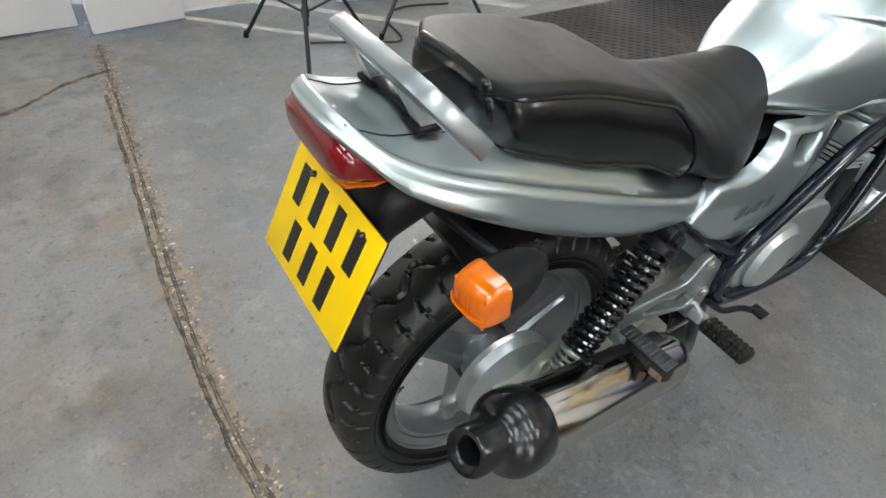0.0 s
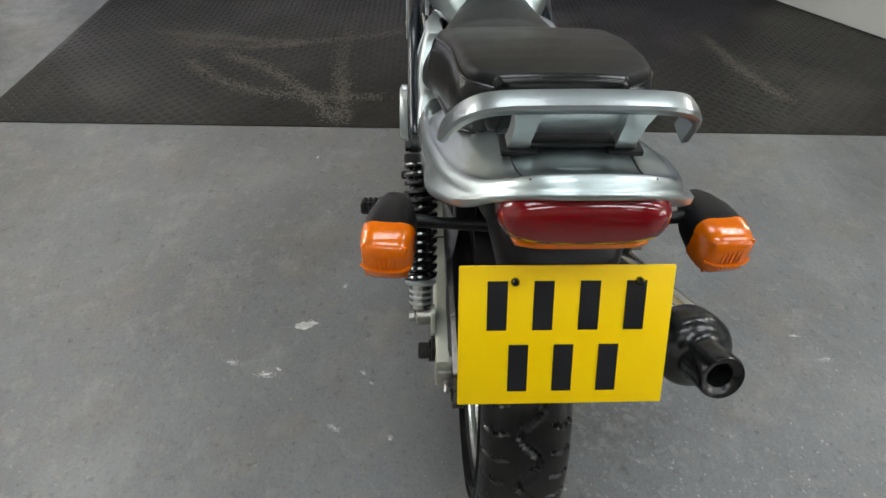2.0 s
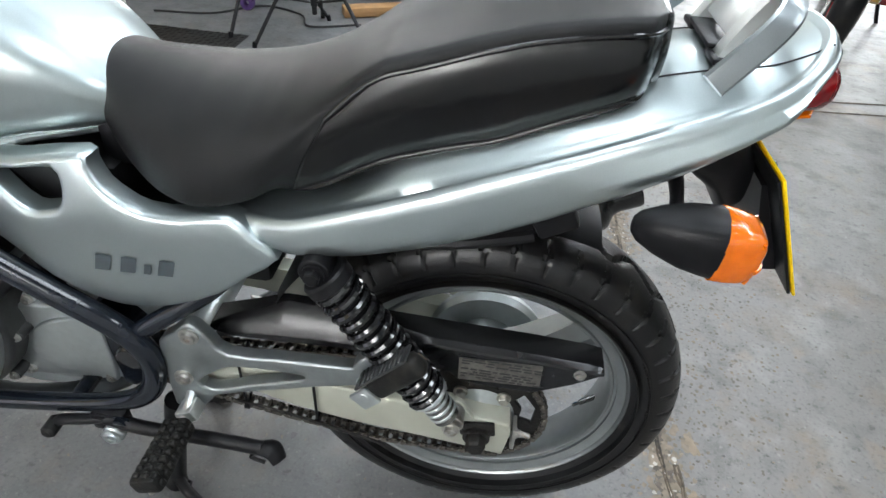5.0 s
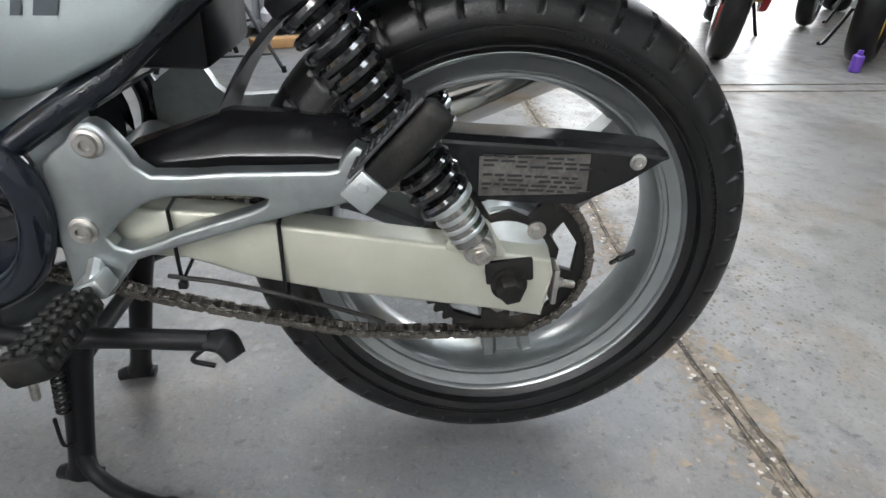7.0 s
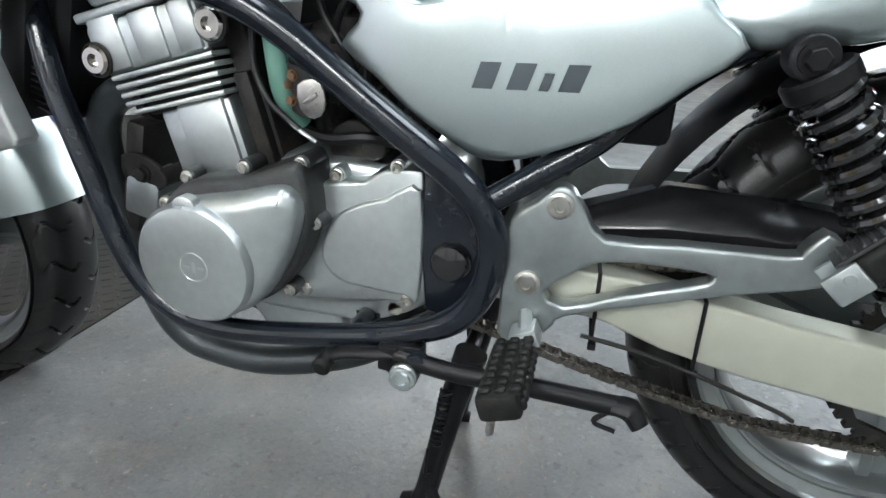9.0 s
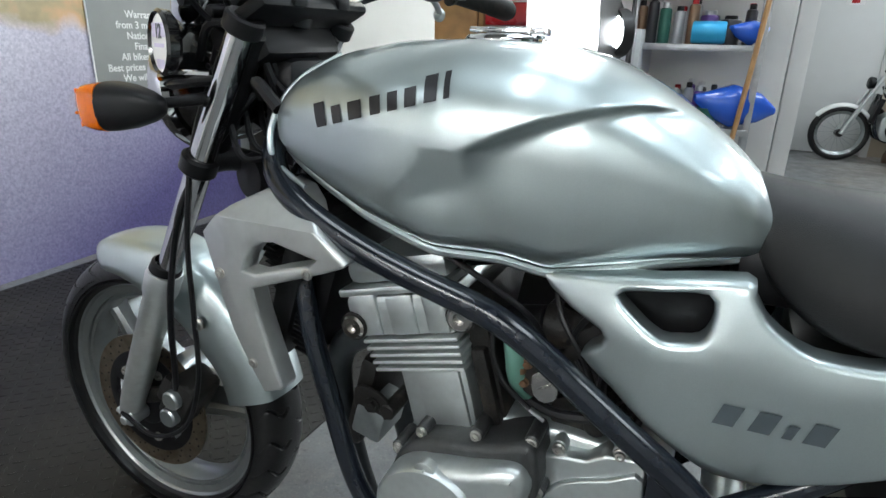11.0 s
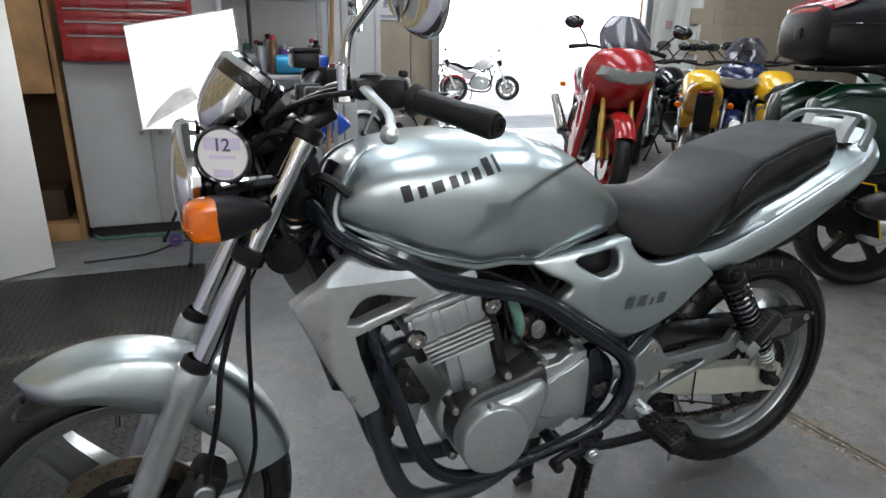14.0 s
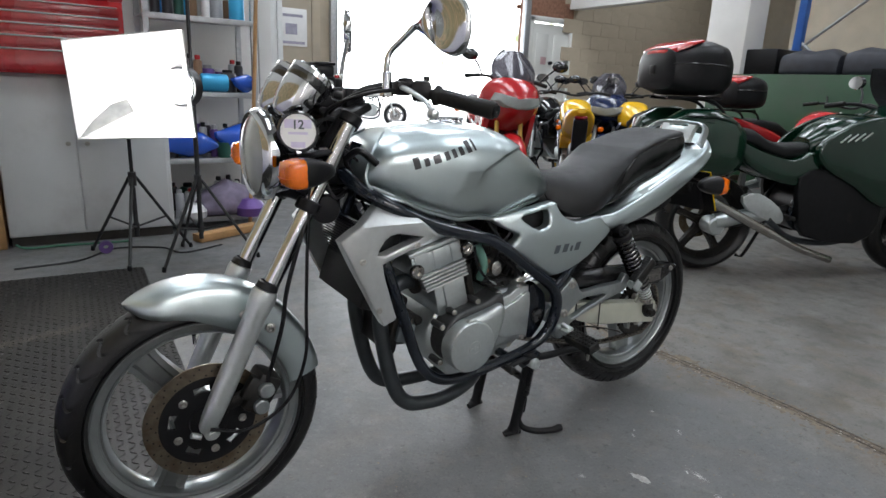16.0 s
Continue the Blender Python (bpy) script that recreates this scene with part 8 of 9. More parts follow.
for x, y, s in ((0.48, -3.02, 0.1), (0.86, -3.06, 0.08)):
    solo("cloth_rag", lathe([(0, 0), (s, 0.01), (s * 1.1, s * 0.7), (s * 0.6, s * 1.3), (0, s * 1.4)], (0, 0, 0), (0, 0, 1), 12), rnd.choice(PAL), "crumpled cloth bundle under the shelves", "rag", (x, y, 0.078))

# softbox lamps on tripods
GLOW = pbr("softbox_glow", (1.0, 0.98, 0.96), 0.6, 0, 0.0, 10, emit=0.6)
BULB = pbr("softbox_bulb", (1.0, 0.99, 0.97), 0.5, 0, 0.0, 10, emit=48.0)
FOILM = pbr("silver_foil", (0.75, 0.75, 0.74), 0.35, 0.6, 0.15, 30, 0.6, 30)
# creased foil whose grey colour carries the lining's dimmer corner
FOLD = pbr("creased_foil", (0.45, 0.46, 0.45), 0.5, 0.3, 0.3, 14, 0.6, 30)
TRIP = pbr("tripod_black", (0.02, 0.02, 0.021), 0.4, 0.2, 0.15, 40)


def tripod(name, label, loc, rz, height, spread=0.32, group="light stands"):
    e = thing(name, label, "tripod", loc, rz, group)
    part("centre_pole", join(cyl((0, 0, 0.12), (0, 0, height * 0.6), 0.013, 14), cyl((0, 0, height * 0.55), (0, 0, height), 0.01, 12)), TRIP, e)
    part("collar", cyl((0, 0, 0.42), (0, 0, 0.5), 0.022, 14), TRIP, e)
    part("brace_hub", cyl((0, 0, 0.16), (0, 0, 0.2), 0.018, 12), TRIP, e)
    for k in range(3):
        a = radians(120 * k + 30)
        d = V(math.cos(a), math.sin(a), 0)
        lg = part("leg", tube([d * 0.02 + V(0, 0, 0.47), d * spread + V(0, 0, 0.006)], 0.009, 8, smooth=False), TRIP, e)
        part("brace", tube([d * 0.015 + V(0, 0, 0.18), d * (spread * 0.55) + V(0, 0, 0.22)], 0.006, 6, smooth=False), TRIP, e)
        part("rubber_foot", cyl(tuple(d * spread + V(0, 0, 0.0)), tuple(d * (spread - 0.006) + V(0, 0, 0.03)), 0.012, 10), BLACK, lg)
    return e


BULBD = pbr("dim_softbox_bulb", (1.0, 0.98, 0.95), 0.5, 0, 0.0, 10, emit=28.0)
GLOWD = pbr("dim_softbox_glow", (1.0, 0.98, 0.95), 0.6, 0, 0.0, 10, emit=4.2)


def softbox(loc, aim, w, h, depth, group="softbox lamps", glow=None, roll=0.0, aside=0.0):
    """An open softbox: bright lining, glowing cloth, a coiled bulb and dark outer cloth; local +Z is its front."""
    e = new("softbox_lamp")
    d = (Vector(aim) - Vector(loc)).normalized()
    q = d.to_track_quat("Z", "Y")
    e.matrix_basis = Matrix.Translation(loc) @ q.to_matrix().to_4x4() @ pose(0, 0, 0, 0, 0, roll)
    tagged(e, "white square softbox studio lamp, switched on", "studio lamp", group)
    f = [V(-w / 2, -h / 2, 0), V(w / 2, -h / 2, 0), V(w / 2, h / 2, 0), V(-w / 2, h / 2, 0)]
    bk = [p * 0.28 + V(0, 0, -depth) for p in f]
    sh = bmesh.new()
    a = [sh.verts.new(p * 1.004) for p in f]
    b = [sh.verts.new(p * 1.004) for p in bk]
    for i in range(4):
        sh.faces.new((a[i], a[(i + 1) % 4], b[(i + 1) % 4], b[i]))
    sh.faces.new(b)
    part("outer_cloth", sh, BLACK, e)
    ins = bmesh.new()
    a = [ins.verts.new(p * 0.992) for p in f]
    b = [ins.verts.new(p * 0.992 + V(0, 0, 0.006)) for p in bk]
    for i in range(4):
        ins.faces.new((a[i], b[i], b[(i + 1) % 4], a[(i + 1) % 4]))
    ins.faces.new(b[::-1])
    part("lining", ins, glow or GLOW, e, "glowing white lining")
    fat = 1.35 if aside else 1.0
    bulb = part("bulb", lathe([(0, 0.0), (0.03 * fat, 0.004), (0.052 * fat, 0.02), (0.064 * fat, 0.05), (0.06 * fat, 0.085), (0.035 * fat, 0.12), (0.02, depth * 0.62)], (aside, 0, -depth * 0.36), (0, 0, -1), 24), BULB if glow is None else BULBD, e)
    part("bulb_holder", lathe([(0.026, 0.1), (0.05, 0.115), (0.05, 0.16), (0.03, 0.17)], (aside, 0, -depth * 0.36), (0, 0, -1), 20), TRIP, bulb)
    if aside:
        part("lamp_ring", lathe([(0.094, 0.075), (0.106, 0.075), (0.106, 0.13), (0.094, 0.13)], (aside + 0.006, 0, -depth * 0.36), (0, 0, -1), 36, True), TRIP, bulb)
        along = lambda i_, u_: f[i_].lerp(bk[i_], u_)
        lift = V(0.006, 0.004, 0.006)
        fb = bmesh.new()
        vs_ = [fb.verts.new(p + lift) for p in (along(0, 0.03), along(0, 0.4), along(0, 0.72), along(0, 0.66).lerp(along(3, 0.66), 0.3), along(0, 0.45).lerp(along(3, 0.45), 0.27), along(0, 0.2).lerp(along(3, 0.2), 0.12))]
        fb.faces.new(vs_)
        part("lining_fold", fb, FOLD, e, "creased lining fold, greyed for the dimmer light in its corner")
        part("lining_crease", tube([along(0, 0.5).lerp(along(3, 0.5), 0.42) + lift, along(0, 0.95).lerp(along(3, 0.95), 0.44) + lift], 0.0022, 5, smooth=False), FOLD, e)
        part("lining_crease", tube([along(0, 0.02).lerp(along(1, 0.02), 0.02) + lift, along(0, 0.55).lerp(along(1, 0.55), 0.2) + lift], 0.002, 5, smooth=False), FOLD, e)
    for a_, b_ in zip(f, bk):
        part("seam_rib", tube([a_ * 0.985, b_ * 0.985 + V(0, 0, 0.01)], 0.003, 5, smooth=False), FOILM, e)
    part("edge_wire", tube([p for p in f], 0.004, 6, smooth=False, closed=True), FOILM, e)
    part("lamp_bracket", join(box((0, 0, -depth - 0.04), (0.07, 0.09, 0.1), 0.01)), TRIP, e)
    return e


tripod("light_stand", "black folding tripod of the lit softbox", (1.29, -2.5, 0), 45, 0.69)
softbox((1.30, -2.25, 0.975), (2.075, -1.618, 0.975), 0.79, 0.52, 0.3, roll=4.6, aside=0.17)
tripod("light_stand", "black folding tripod standing on the concrete floor", (0.97, -2.3, 0), 10, 1.62)
softbox((1.16, -2.2, 1.81), (1.5, 0.0, 1.1), 0.66, 0.5, 0.3, glow=GLOWD)
tripod("light_stand", "black folding tripod near the white screens", (0.46, 1.93, 0), -22, 1.62)
softbox((0.46, 1.9, 1.85), (0.6, 0.0, 0.85), 0.62, 0.62, 0.3, glow=GLOWD)
tripod("light_stand", "black folding tripod at the edge of the mat", (1.12, 2.02, 0), -70, 1.62)
softbox((1.15, 1.98, 1.85), (0.95, 0.0, 0.85), 0.62, 0.62, 0.3, glow=GLOWD)
CABLE = pbr("black_cable", (0.02, 0.02, 0.02), 0.5)
solo("power_cable", tube([(0.5, 2.0, 0.006), (0.75, 1.9, 0.006), (0.9, 1.86, 0.006), (0.95, 2.1, 0.006), (1.1, 2.2, 0.006), (1.35, 2.15, 0.006)], 0.0055, 8), CABLE, "black power cable on the floor", "cable")
solo("power_cable", tube([(1.9, -2.45, 0.006), (1.6, -2.5, 0.006), (1.4, -2.7, 0.006), (1.15, -2.62, 0.006), (1.05, -2.45, 0.006), (0.8, -2.55, 0.006)], 0.0055, 8), CABLE, "black power cable on the floor", "cable")
solo("purple_tape_reel", lathe([(0.015, -0.02), (0.036, -0.02), (0.04, 0), (0.036, 0.02), (0.015, 0.02)], (0, 0, 0.038), (0, 1, 0), 20), pbr("purple_plastic", (0.12, 0.06, 0.22), 0.5), "small purple reel on the floor", "reel", (1.45, -2.63, 0))

# white foam screens along the north side
SCREEN = pbr("foam_board", (0.80, 0.78, 0.76), 0.6, 0, 0.03, 4, 0.15, 60, alt=(0.68, 0.65, 0.62), altscale=3, lo=0.55, hi=0.85)
sn, sl_ = SCREEN.node_tree.nodes, SCREEN.node_tree.links
thru, both = sn.new("ShaderNodeBsdfTranslucent"), sn.new("ShaderNodeMixShader")
thru.inputs["Color"].default_value, both.inputs[0].default_value = (0.95, 0.93, 0.91, 1), 0.22
sl_.new(sn["Principled BSDF"].outputs[0], both.inputs[1])
sl_.new(thru.outputs[0], both.inputs[2])
sl_.new(both.outputs[0], sn["Material Output"].inputs[0])
for k, (x, y, w, rz) in enumerate(((-1.15, 2.56, 0.52, 2), (-0.62, 2.57, 0.5, -1), (-0.13, 2.46, 0.4, 4), (0.24, 2.55, 0.34, 0), (0.62, 2.64, 0.42, -2), (1.02, 2.36, 0.42, -4), (1.45, 2.5, 0.5, 2), (1.98, 2.45, 0.52, -2), (2.5, 2.48, 0.5, 1))):
    solo("foam_screen", box((0, 0, 1.0), (w, 0.03, 1.98), 0.004), SCREEN, "tall white foam board standing on the floor", "foam board", (x, y, 0.004), rz, "row of white boards")
    if k in (2, 3):
        solo("board_clip", box((0, 0, 0.03), (0.012, 0.02, 0.06), 0.002), GALV, "steel foot clip of a white board", "clip", (x - w / 2 - 0.012, y + 0.0, 0))

# the white door and things on the walls
LOCK = pbr("locker_white", (0.66, 0.67, 0.66), 0.45, 0, 0.03, 3, 0.05, 60, alt=(0.55, 0.55, 0.53), altscale=1.6, lo=0.55, hi=0.85)
door = thing("door_1", "plain white door with a red notice", "door", (-0.365, -5.87, 0), kind="structure")
part("door_leaf", box((0, 0, 1.02), (0.6, 0.05, 2.02), 0.004), LOCK, door)
for x in (-0.33, 0.33):
    part("door_frame", box((x, 0.0, 1.04), (0.06, 0.09, 2.08), 0.004), LOCK, door)
sg = part("door_notice", box((0.0, 0.028, 1.36), (0.14, 0.004, 0.14), 0.001), WHITEP, door, "white notice with red print")
part("notice_print", join(box((0, 0.0315, 1.4), (0.12, 0.002, 0.03), 0), box((0, 0.0315, 1.335), (0.06, 0.002, 0.06), 0)), REDT, sg)
nt = thing("wall_notice", "white printed sheet pinned on the wall", "notice", (-0.87, -5.893, 1.65))
part("sheet", box((0, 0, 0), (0.34, 0.004, 0.42), 0.001), WHITEP, nt)
part("print_block", join(box((0, 0.003, 0.13), (0.24, 0.002, 0.03), 0), box((0, 0.003, -0.17), (0.28, 0.002, 0.03), 0), box((0.02, 0.003, -0.02), (0.14, 0.002, 0.12), 0)), pbr("faded_print", (0.35, 0.34, 0.42), 0.6), nt)
fire = thing("panelled_door", "white panelled side door, closed", "door", (-5.55, -6.64, 0))
part("door_leaf", box((0, 0, 1.08), (0.8, 0.05, 2.1), 0.004), BOARDW, fire)
for x in (-0.19, 0.19):
    for z, h in ((0.6, 0.75), (1.55, 0.85)):
        part("panel", box((x, 0.028, z), (0.26, 0.012, h), 0.005), BOARDW, fire)
for x in (-0.45, 0.45):
    part("door_frame", box((x, 0.01, 1.12), (0.08, 0.09, 2.2), 0.004), BOARDW, fire)
part("door_head", box((0, 0.01, 2.2), (0.98, 0.09, 0.08), 0.004), BOARDW, fire)
part("door_knob", lathe([(0, 0), (0.03, 0), (0.03, 0.05), (0, 0.06)], (0.0, 0.03, 1.52), (0, 1, 0), 14), BLACK, fire)
part("fire_sign", box((0.15, 0.042, 1.55), (0.12, 0.003, 0.12), 0.001), pbr("pink_sign", (0.6, 0.4, 0.4), 0.6), fire)
solo("door_post", box((-1.66, -6.58, 1.4), (0.1, 0.1, 2.8), 0.004), GALV, "grey steel post of the yard door", "door post", kind="structure")
solo("door_post", box((-4.96, -6.58, 1.4), (0.1, 0.1, 2.8), 0.004), GALV, "grey steel post of the yard door", "door post", kind="structure")
# bricks over the side door
bmesh_brick = box((0, 0, 0), (0.215, 0.03, 0.065), 0.004, seg=1)
bme = bpy.data.meshes.new("brick")
finish(bmesh_brick).to_mesh(bme)
bmesh_brick.free()
bme.materials.append(BRICK)
over = bpy.data.objects["wall_south_above_door"]
for r in range(12):
    for c_ in range(5):
        ob = new("brick", bme)
        ob.parent = over
        ob.matrix_basis = pose(-0.42 + c_ * 0.225 - (0.11 if r % 2 else 0), 0.108, 2.29 + r * 0.075)
# racking and stored bags behind the partition
rk = thing("pallet_rack", "blue steel pallet racking with diagonal braces", "racking", (-5.2, -1.9, 0))
for y in (-0.42, 0.62, 1.1):
    part("upright", box((0, y, 1.9), (0.08, 0.08, 3.8), 0.004), BLUES, rk)
for y0, y1, z0, z1 in ((-0.42, 0.62, 1.6, 2.4), (-0.42, 0.0, 1.7, 1.35), (0.62, 1.1, 2.5, 1.6)):
    part("brace", tube([(0, y0, z0), (0, y1, z1)], 0.016, 8, smooth=False), GALV, rk)
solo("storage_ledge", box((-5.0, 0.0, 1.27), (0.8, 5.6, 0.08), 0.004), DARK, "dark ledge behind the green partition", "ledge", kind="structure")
BAG = pbr("dark_bag", (0.02, 0.022, 0.03), 0.6, 0, 0.3, 14, 0.6, 30)
for k, (y, w, h, m_) in enumerate(((-2.48, 0.28, 0.27, BLACK), (-1.9, 0.3, 0.26, BAG), (-1.3, 0.3, 0.27, BAG), (-0.7, 0.28, 0.22, BAG), (-0.1, 0.26, 0.24, BLACK), (0.5, 0.3, 0.25, BAG), (1.1, 0.3, 0.22, BAG))):
    if m_ is BLACK:
        solo("black_crate", box((0, 0, h / 2), (0.4, w * 1.9, h), 0.02), BLACK, "black plastic crate on the ledge", "crate", (-4.85, y, 1.31), 3 * k)
    else:
        solo("kit_bag", skin([[V(p.y * 1.3, p.x, p.z) for p in ring_of(x, 0.18 * f, h * f2, 0.0, 3, 5, 0.4, 24)] for x, f, f2 in ((-w, 0.5, 0.6), (-w * 0.9, 0.9, 0.85), (-w * 0.4, 1, 1.0), (0.0, 1.05, 0.92), (w * 0.5, 1, 1.02), (w * 0.9, 0.9, 0.8), (w, 0.5, 0.5))]), m_, "dark padded kit bag lying on the ledge", "bag", (-4.85, y, 1.31), 2 * k)
# painted blockwork on the far walls
block_bm = box((0, 0, 0), (0.448, 0.02, 0.223), 0.002, seg=1)
block_me = bpy.data.meshes.new("block")
finish(block_bm).to_mesh(block_me)
block_bm.free()
block_me.materials.append(pbr("cream_block", (0.46, 0.39, 0.29), 0.75, 0, 0.08, 6, 0.5, 60, alt=(0.35, 0.29, 0.21), altscale=3, lo=0.5, hi=0.8))
far_wall = bpy.data.objects["wall_south_far"]
for r in range(15):
    for c_ in range(11):
        ob = new("block", block_me)
        ob.parent = far_wall
        ob.matrix_basis = pose(2.2 - c_ * 0.45 - (0.22 if r % 2 else 0), -0.107, 0.115 + r * 0.225)
step_wall = bpy.data.objects["wall_south_step"]
for r in range(12):
    for c_ in range(3):
        ob = new("block", block_me)
        ob.parent = step_wall
        ob.matrix_basis = pose(0.43 - c_ * 0.45 + (0.0 if r % 2 else -0.0), -0.066, 0.115 + r * 0.225) if not (c_ == 0 and r < 9) else pose(0.43, -0.04, 0.115 + r * 0.225)


# ---- other motorcycles parked in the workshop ----
def paint(name, c, rough=0.22):
    return pbr(name, c, rough, 0.0, 0.06, 5, coat=0.45, rvar=0.03)


RED, GREENB, YEL, WHT, BLU = paint("red_bodywork", (0.42, 0.012, 0.015)), paint("dark_green_bodywork", (0.0012, 0.02, 0.009)), paint("yellow_bodywork", (0.85, 0.50, 0.015)), paint("white_bodywork", (0.7, 0.7, 0.68)), paint("blue_bodywork", (0.01, 0.02, 0.07))
SCREENM = pbr("smoked_screen", (0.09, 0.085, 0.10), 0.06, 0, 0.02, 5, trans=0.4)
REDWHEEL = pbr("red_wheel", (0.45, 0.02, 0.02), 0.3, 0.1, 0.1, 10)
GOLD = pbr("gold_anodised", (0.55, 0.36, 0.08), 0.35, 0.7, 0.1, 20)


def parked_bike(label, loc, rz, body, style, wheelm=None, group="parked motorcycles", tail=None, lean=0.0, extra=(), size=1.0):
    """A parked motorcycle pointing along +x, with its rear axle over the origin."""
    e = thing("parked_motorcycle", label, "motorcycle", loc, rz, group)
    e.matrix_basis = e.matrix_basis @ pose(0, 0, 0, lean, 0, 0) @ Matrix.Scale(size, 4)
    thin = style == "trials"
    R, half, wb = (0.32, 0.045, 1.3) if thin else (0.305, 0.075, 1.42)
    wm = wheelm or WHEEL
    tail = tail or body
    for nm, x, hw in (("rear_wheel", 0.0, half), ("front_wheel", wb, half * 0.8)):
        c = (x, 0, R)
        rr = R * (0.8 if thin else 0.74)
        w = part(nm, lathe([(rr, hw * 0.7), (rr + 0.006, hw * 0.72), (rr - 0.02, hw * 0.4), (rr - 0.035, 0), (rr - 0.02, -hw * 0.4), (rr + 0.006, -hw * 0.72), (rr, -hw * 0.7), (rr - 0.01, 0)], c, (0, 1, 0), 48, True), wm, e)
        prof = [(rr, hw * 0.7), (rr + 0.015, hw * 0.92), (R - 0.04, hw), (R - 0.016, hw * 0.8), (R - 0.004, hw * 0.4), (R, 0)]
        part("tyre", lathe(prof + [(r, -y) for r, y in reversed(prof[:-1])], c, (0, 1, 0), 64), RUBBER, w)
        if thin:
            for k in range(18):
                a = 2 * math.pi * k / 18
                part("wire_spoke", tube([(x + 0.03 * math.cos(a + 0.6), 0.02 * (-1) ** k, R + 0.03 * math.sin(a + 0.6)), (x + (rr - 0.01) * math.cos(a), 0, R + (rr - 0.01) * math.sin(a))], 0.0025, 4, smooth=False), GALV, w)
        else:
            for k in range(5):
                part("spoke", spoke_mesh(c, 72 * k + 15, 0.04, rr - 0.02, 0.05, 0.04, 0.04, 0.028), wm, w)
            for s in ((1, -1) if x > 0 else (1,)):
                part("brake_disc", lathe([(0.07, 0), (0.15 if x > 0 else 0.12, 0), (0.15 if x > 0 else 0.12, 0.005), (0.07, 0.005)], (x, s * 0.07, R), (0, 1, 0), 40, True), DISC if x == 0 else STEEL, w)
        part("hub", cyl((x, -0.06, R), (x, 0.06, R), 0.04, 20), GRIME, w)
    head = V(wb - 0.33, 0, 0.98)
    for s in (1, -1):
        part("fork_leg", join(cyl((wb, s * 0.1, R), (wb - 0.13, s * 0.1, R + 0.3), 0.026, 14), cyl((wb - 0.12, s * 0.1, R + 0.28), (wb - 0.31, s * 0.1, 0.98), 0.019, 14)), GOLD if style == "sport" else ALLOY, e)
        part("swingarm", tube([(0, s * 0.11, R), (0.2, s * 0.12, R + 0.03), (0.48, s * 0.1, 0.42)], 0.024, 10), BLACK if style == "tourer" else ALLOY, e)
        part("frame_tube", tube([(head.x - 0.02, s * 0.05, 0.86), (0.85, s * 0.15, 0.72), (0.6, s * 0.15, 0.6), (0.48, s * 0.13, 0.42), (0.55, s * 0.12, 0.3), (0.85, s * 0.12, 0.27), (0.98, s * 0.1, 0.4), (head.x + 0.02, s * 0.05, 0.78)], 0.018, 10, 4), FRAMEP, e)
        part("seat_rail", tube([(0.6, s * 0.12, 0.62), (0.3, s * 0.12, 0.68), (-0.05, s * 0.1, 0.82)], 0.014, 8), FRAMEP, e)
        part("footpeg", box((0.42, s * 0.2, 0.38), (0.04, 0.1, 0.025), 0.006), PEGRUB, e)
        part("handlebar_grip", cyl((head.x - 0.14, s * 0.36, 1.04), (head.x - 0.1, s * 0.24, 1.06), 0.017, 14), PEGRUB, e)
        part("indicator_lens", skin([ring_of(x, w_, h_, -h_, 2.6, 2.6, 0.5, 14) for x, w_, h_ in ((-0.03, 0.008, 0.008), (-0.01, 0.024, 0.022), (0.02, 0.026, 0.024), (0.035, 0.015, 0.014))]), AMBER, e).matrix_basis = pose(-0.14, s * 0.19, 0.74, 0, 0, 180)
        if style != "trials":
            mm = part("mirror", skin([[V(head.x + 0.06 + 0.02 * k, s * 0.38 + 0.07 * w_ * math.cos(q), 1.2 + 0.045 * w_ * math.sin(q)) for q in (2 * math.pi * j / 20 for j in range(20))] for k, w_ in ((0, 0.9), (1, 1.0), (2, 0.7), (2.6, 0.2))]), GLOSSBLACK, e)
            part("mirror_stalk", tube([(head.x + 0.02, s * 0.25, 1.06), (head.x + 0.06, s * 0.3, 1.13), (head.x + 0.08, s * 0.36, 1.19)], 0.007, 8), BLACK, mm)
    part("handlebar", tube([(head.x - 0.14, 0.36, 1.04), (head.x - 0.06, 0.2, 1.06), (head.x, 0.05, 1.03), (head.x, -0.05, 1.03), (head.x - 0.06, -0.2, 1.06), (head.x - 0.14, -0.36, 1.04)], 0.012, 10), BLACK, e)
    part("engine", join(plate([(0.95, 0.45), (0.9, 0.56), (0.62, 0.58), (0.5, 0.46), (0.52, 0.33), (0.65, 0.26), (0.9, 0.28)], -0.15, 0.15, 0.02, smooth=3)), CAST if style != "tourer" else BLACK, e)
    part("engine_cover", lathe([(0.09, 0), (0.088, 0.03), (0.07, 0.045), (0, 0.046)], (0.8, 0.14, 0.4), (0, 1, 0), 28), GRIME if style != "naked" else CAST, e)
    part("engine_cover", lathe([(0.09, 0), (0.088, 0.03), (0.07, 0.045), (0, 0.046)], (0.75, -0.14, 0.4), (0, -1, 0), 28), GRIME if style != "naked" else CAST, e)
    part("front_mudguard", skin([[V(wb + (R + 0.03 - 0.035 * abs(q) ** 3) * math.cos(a), hw_ * q, R + (R + 0.03 - 0.035 * abs(q) ** 3) * math.sin(a)) for q in (-1, -0.7, -0.3, 0, 0.3, 0.7, 1)] + [V(wb + (R + 0.02 - 0.035 * abs(q) ** 3) * math.cos(a), hw_ * q * 0.95, R + (R + 0.02 - 0.035 * abs(q) ** 3) * math.sin(a)) for q in (1, 0.7, 0.3, 0, -0.3, -0.7, -1)] for a in (radians(d) for d in range(35, 160, 8)) for hw_ in (half * 0.95,)]), body, e)
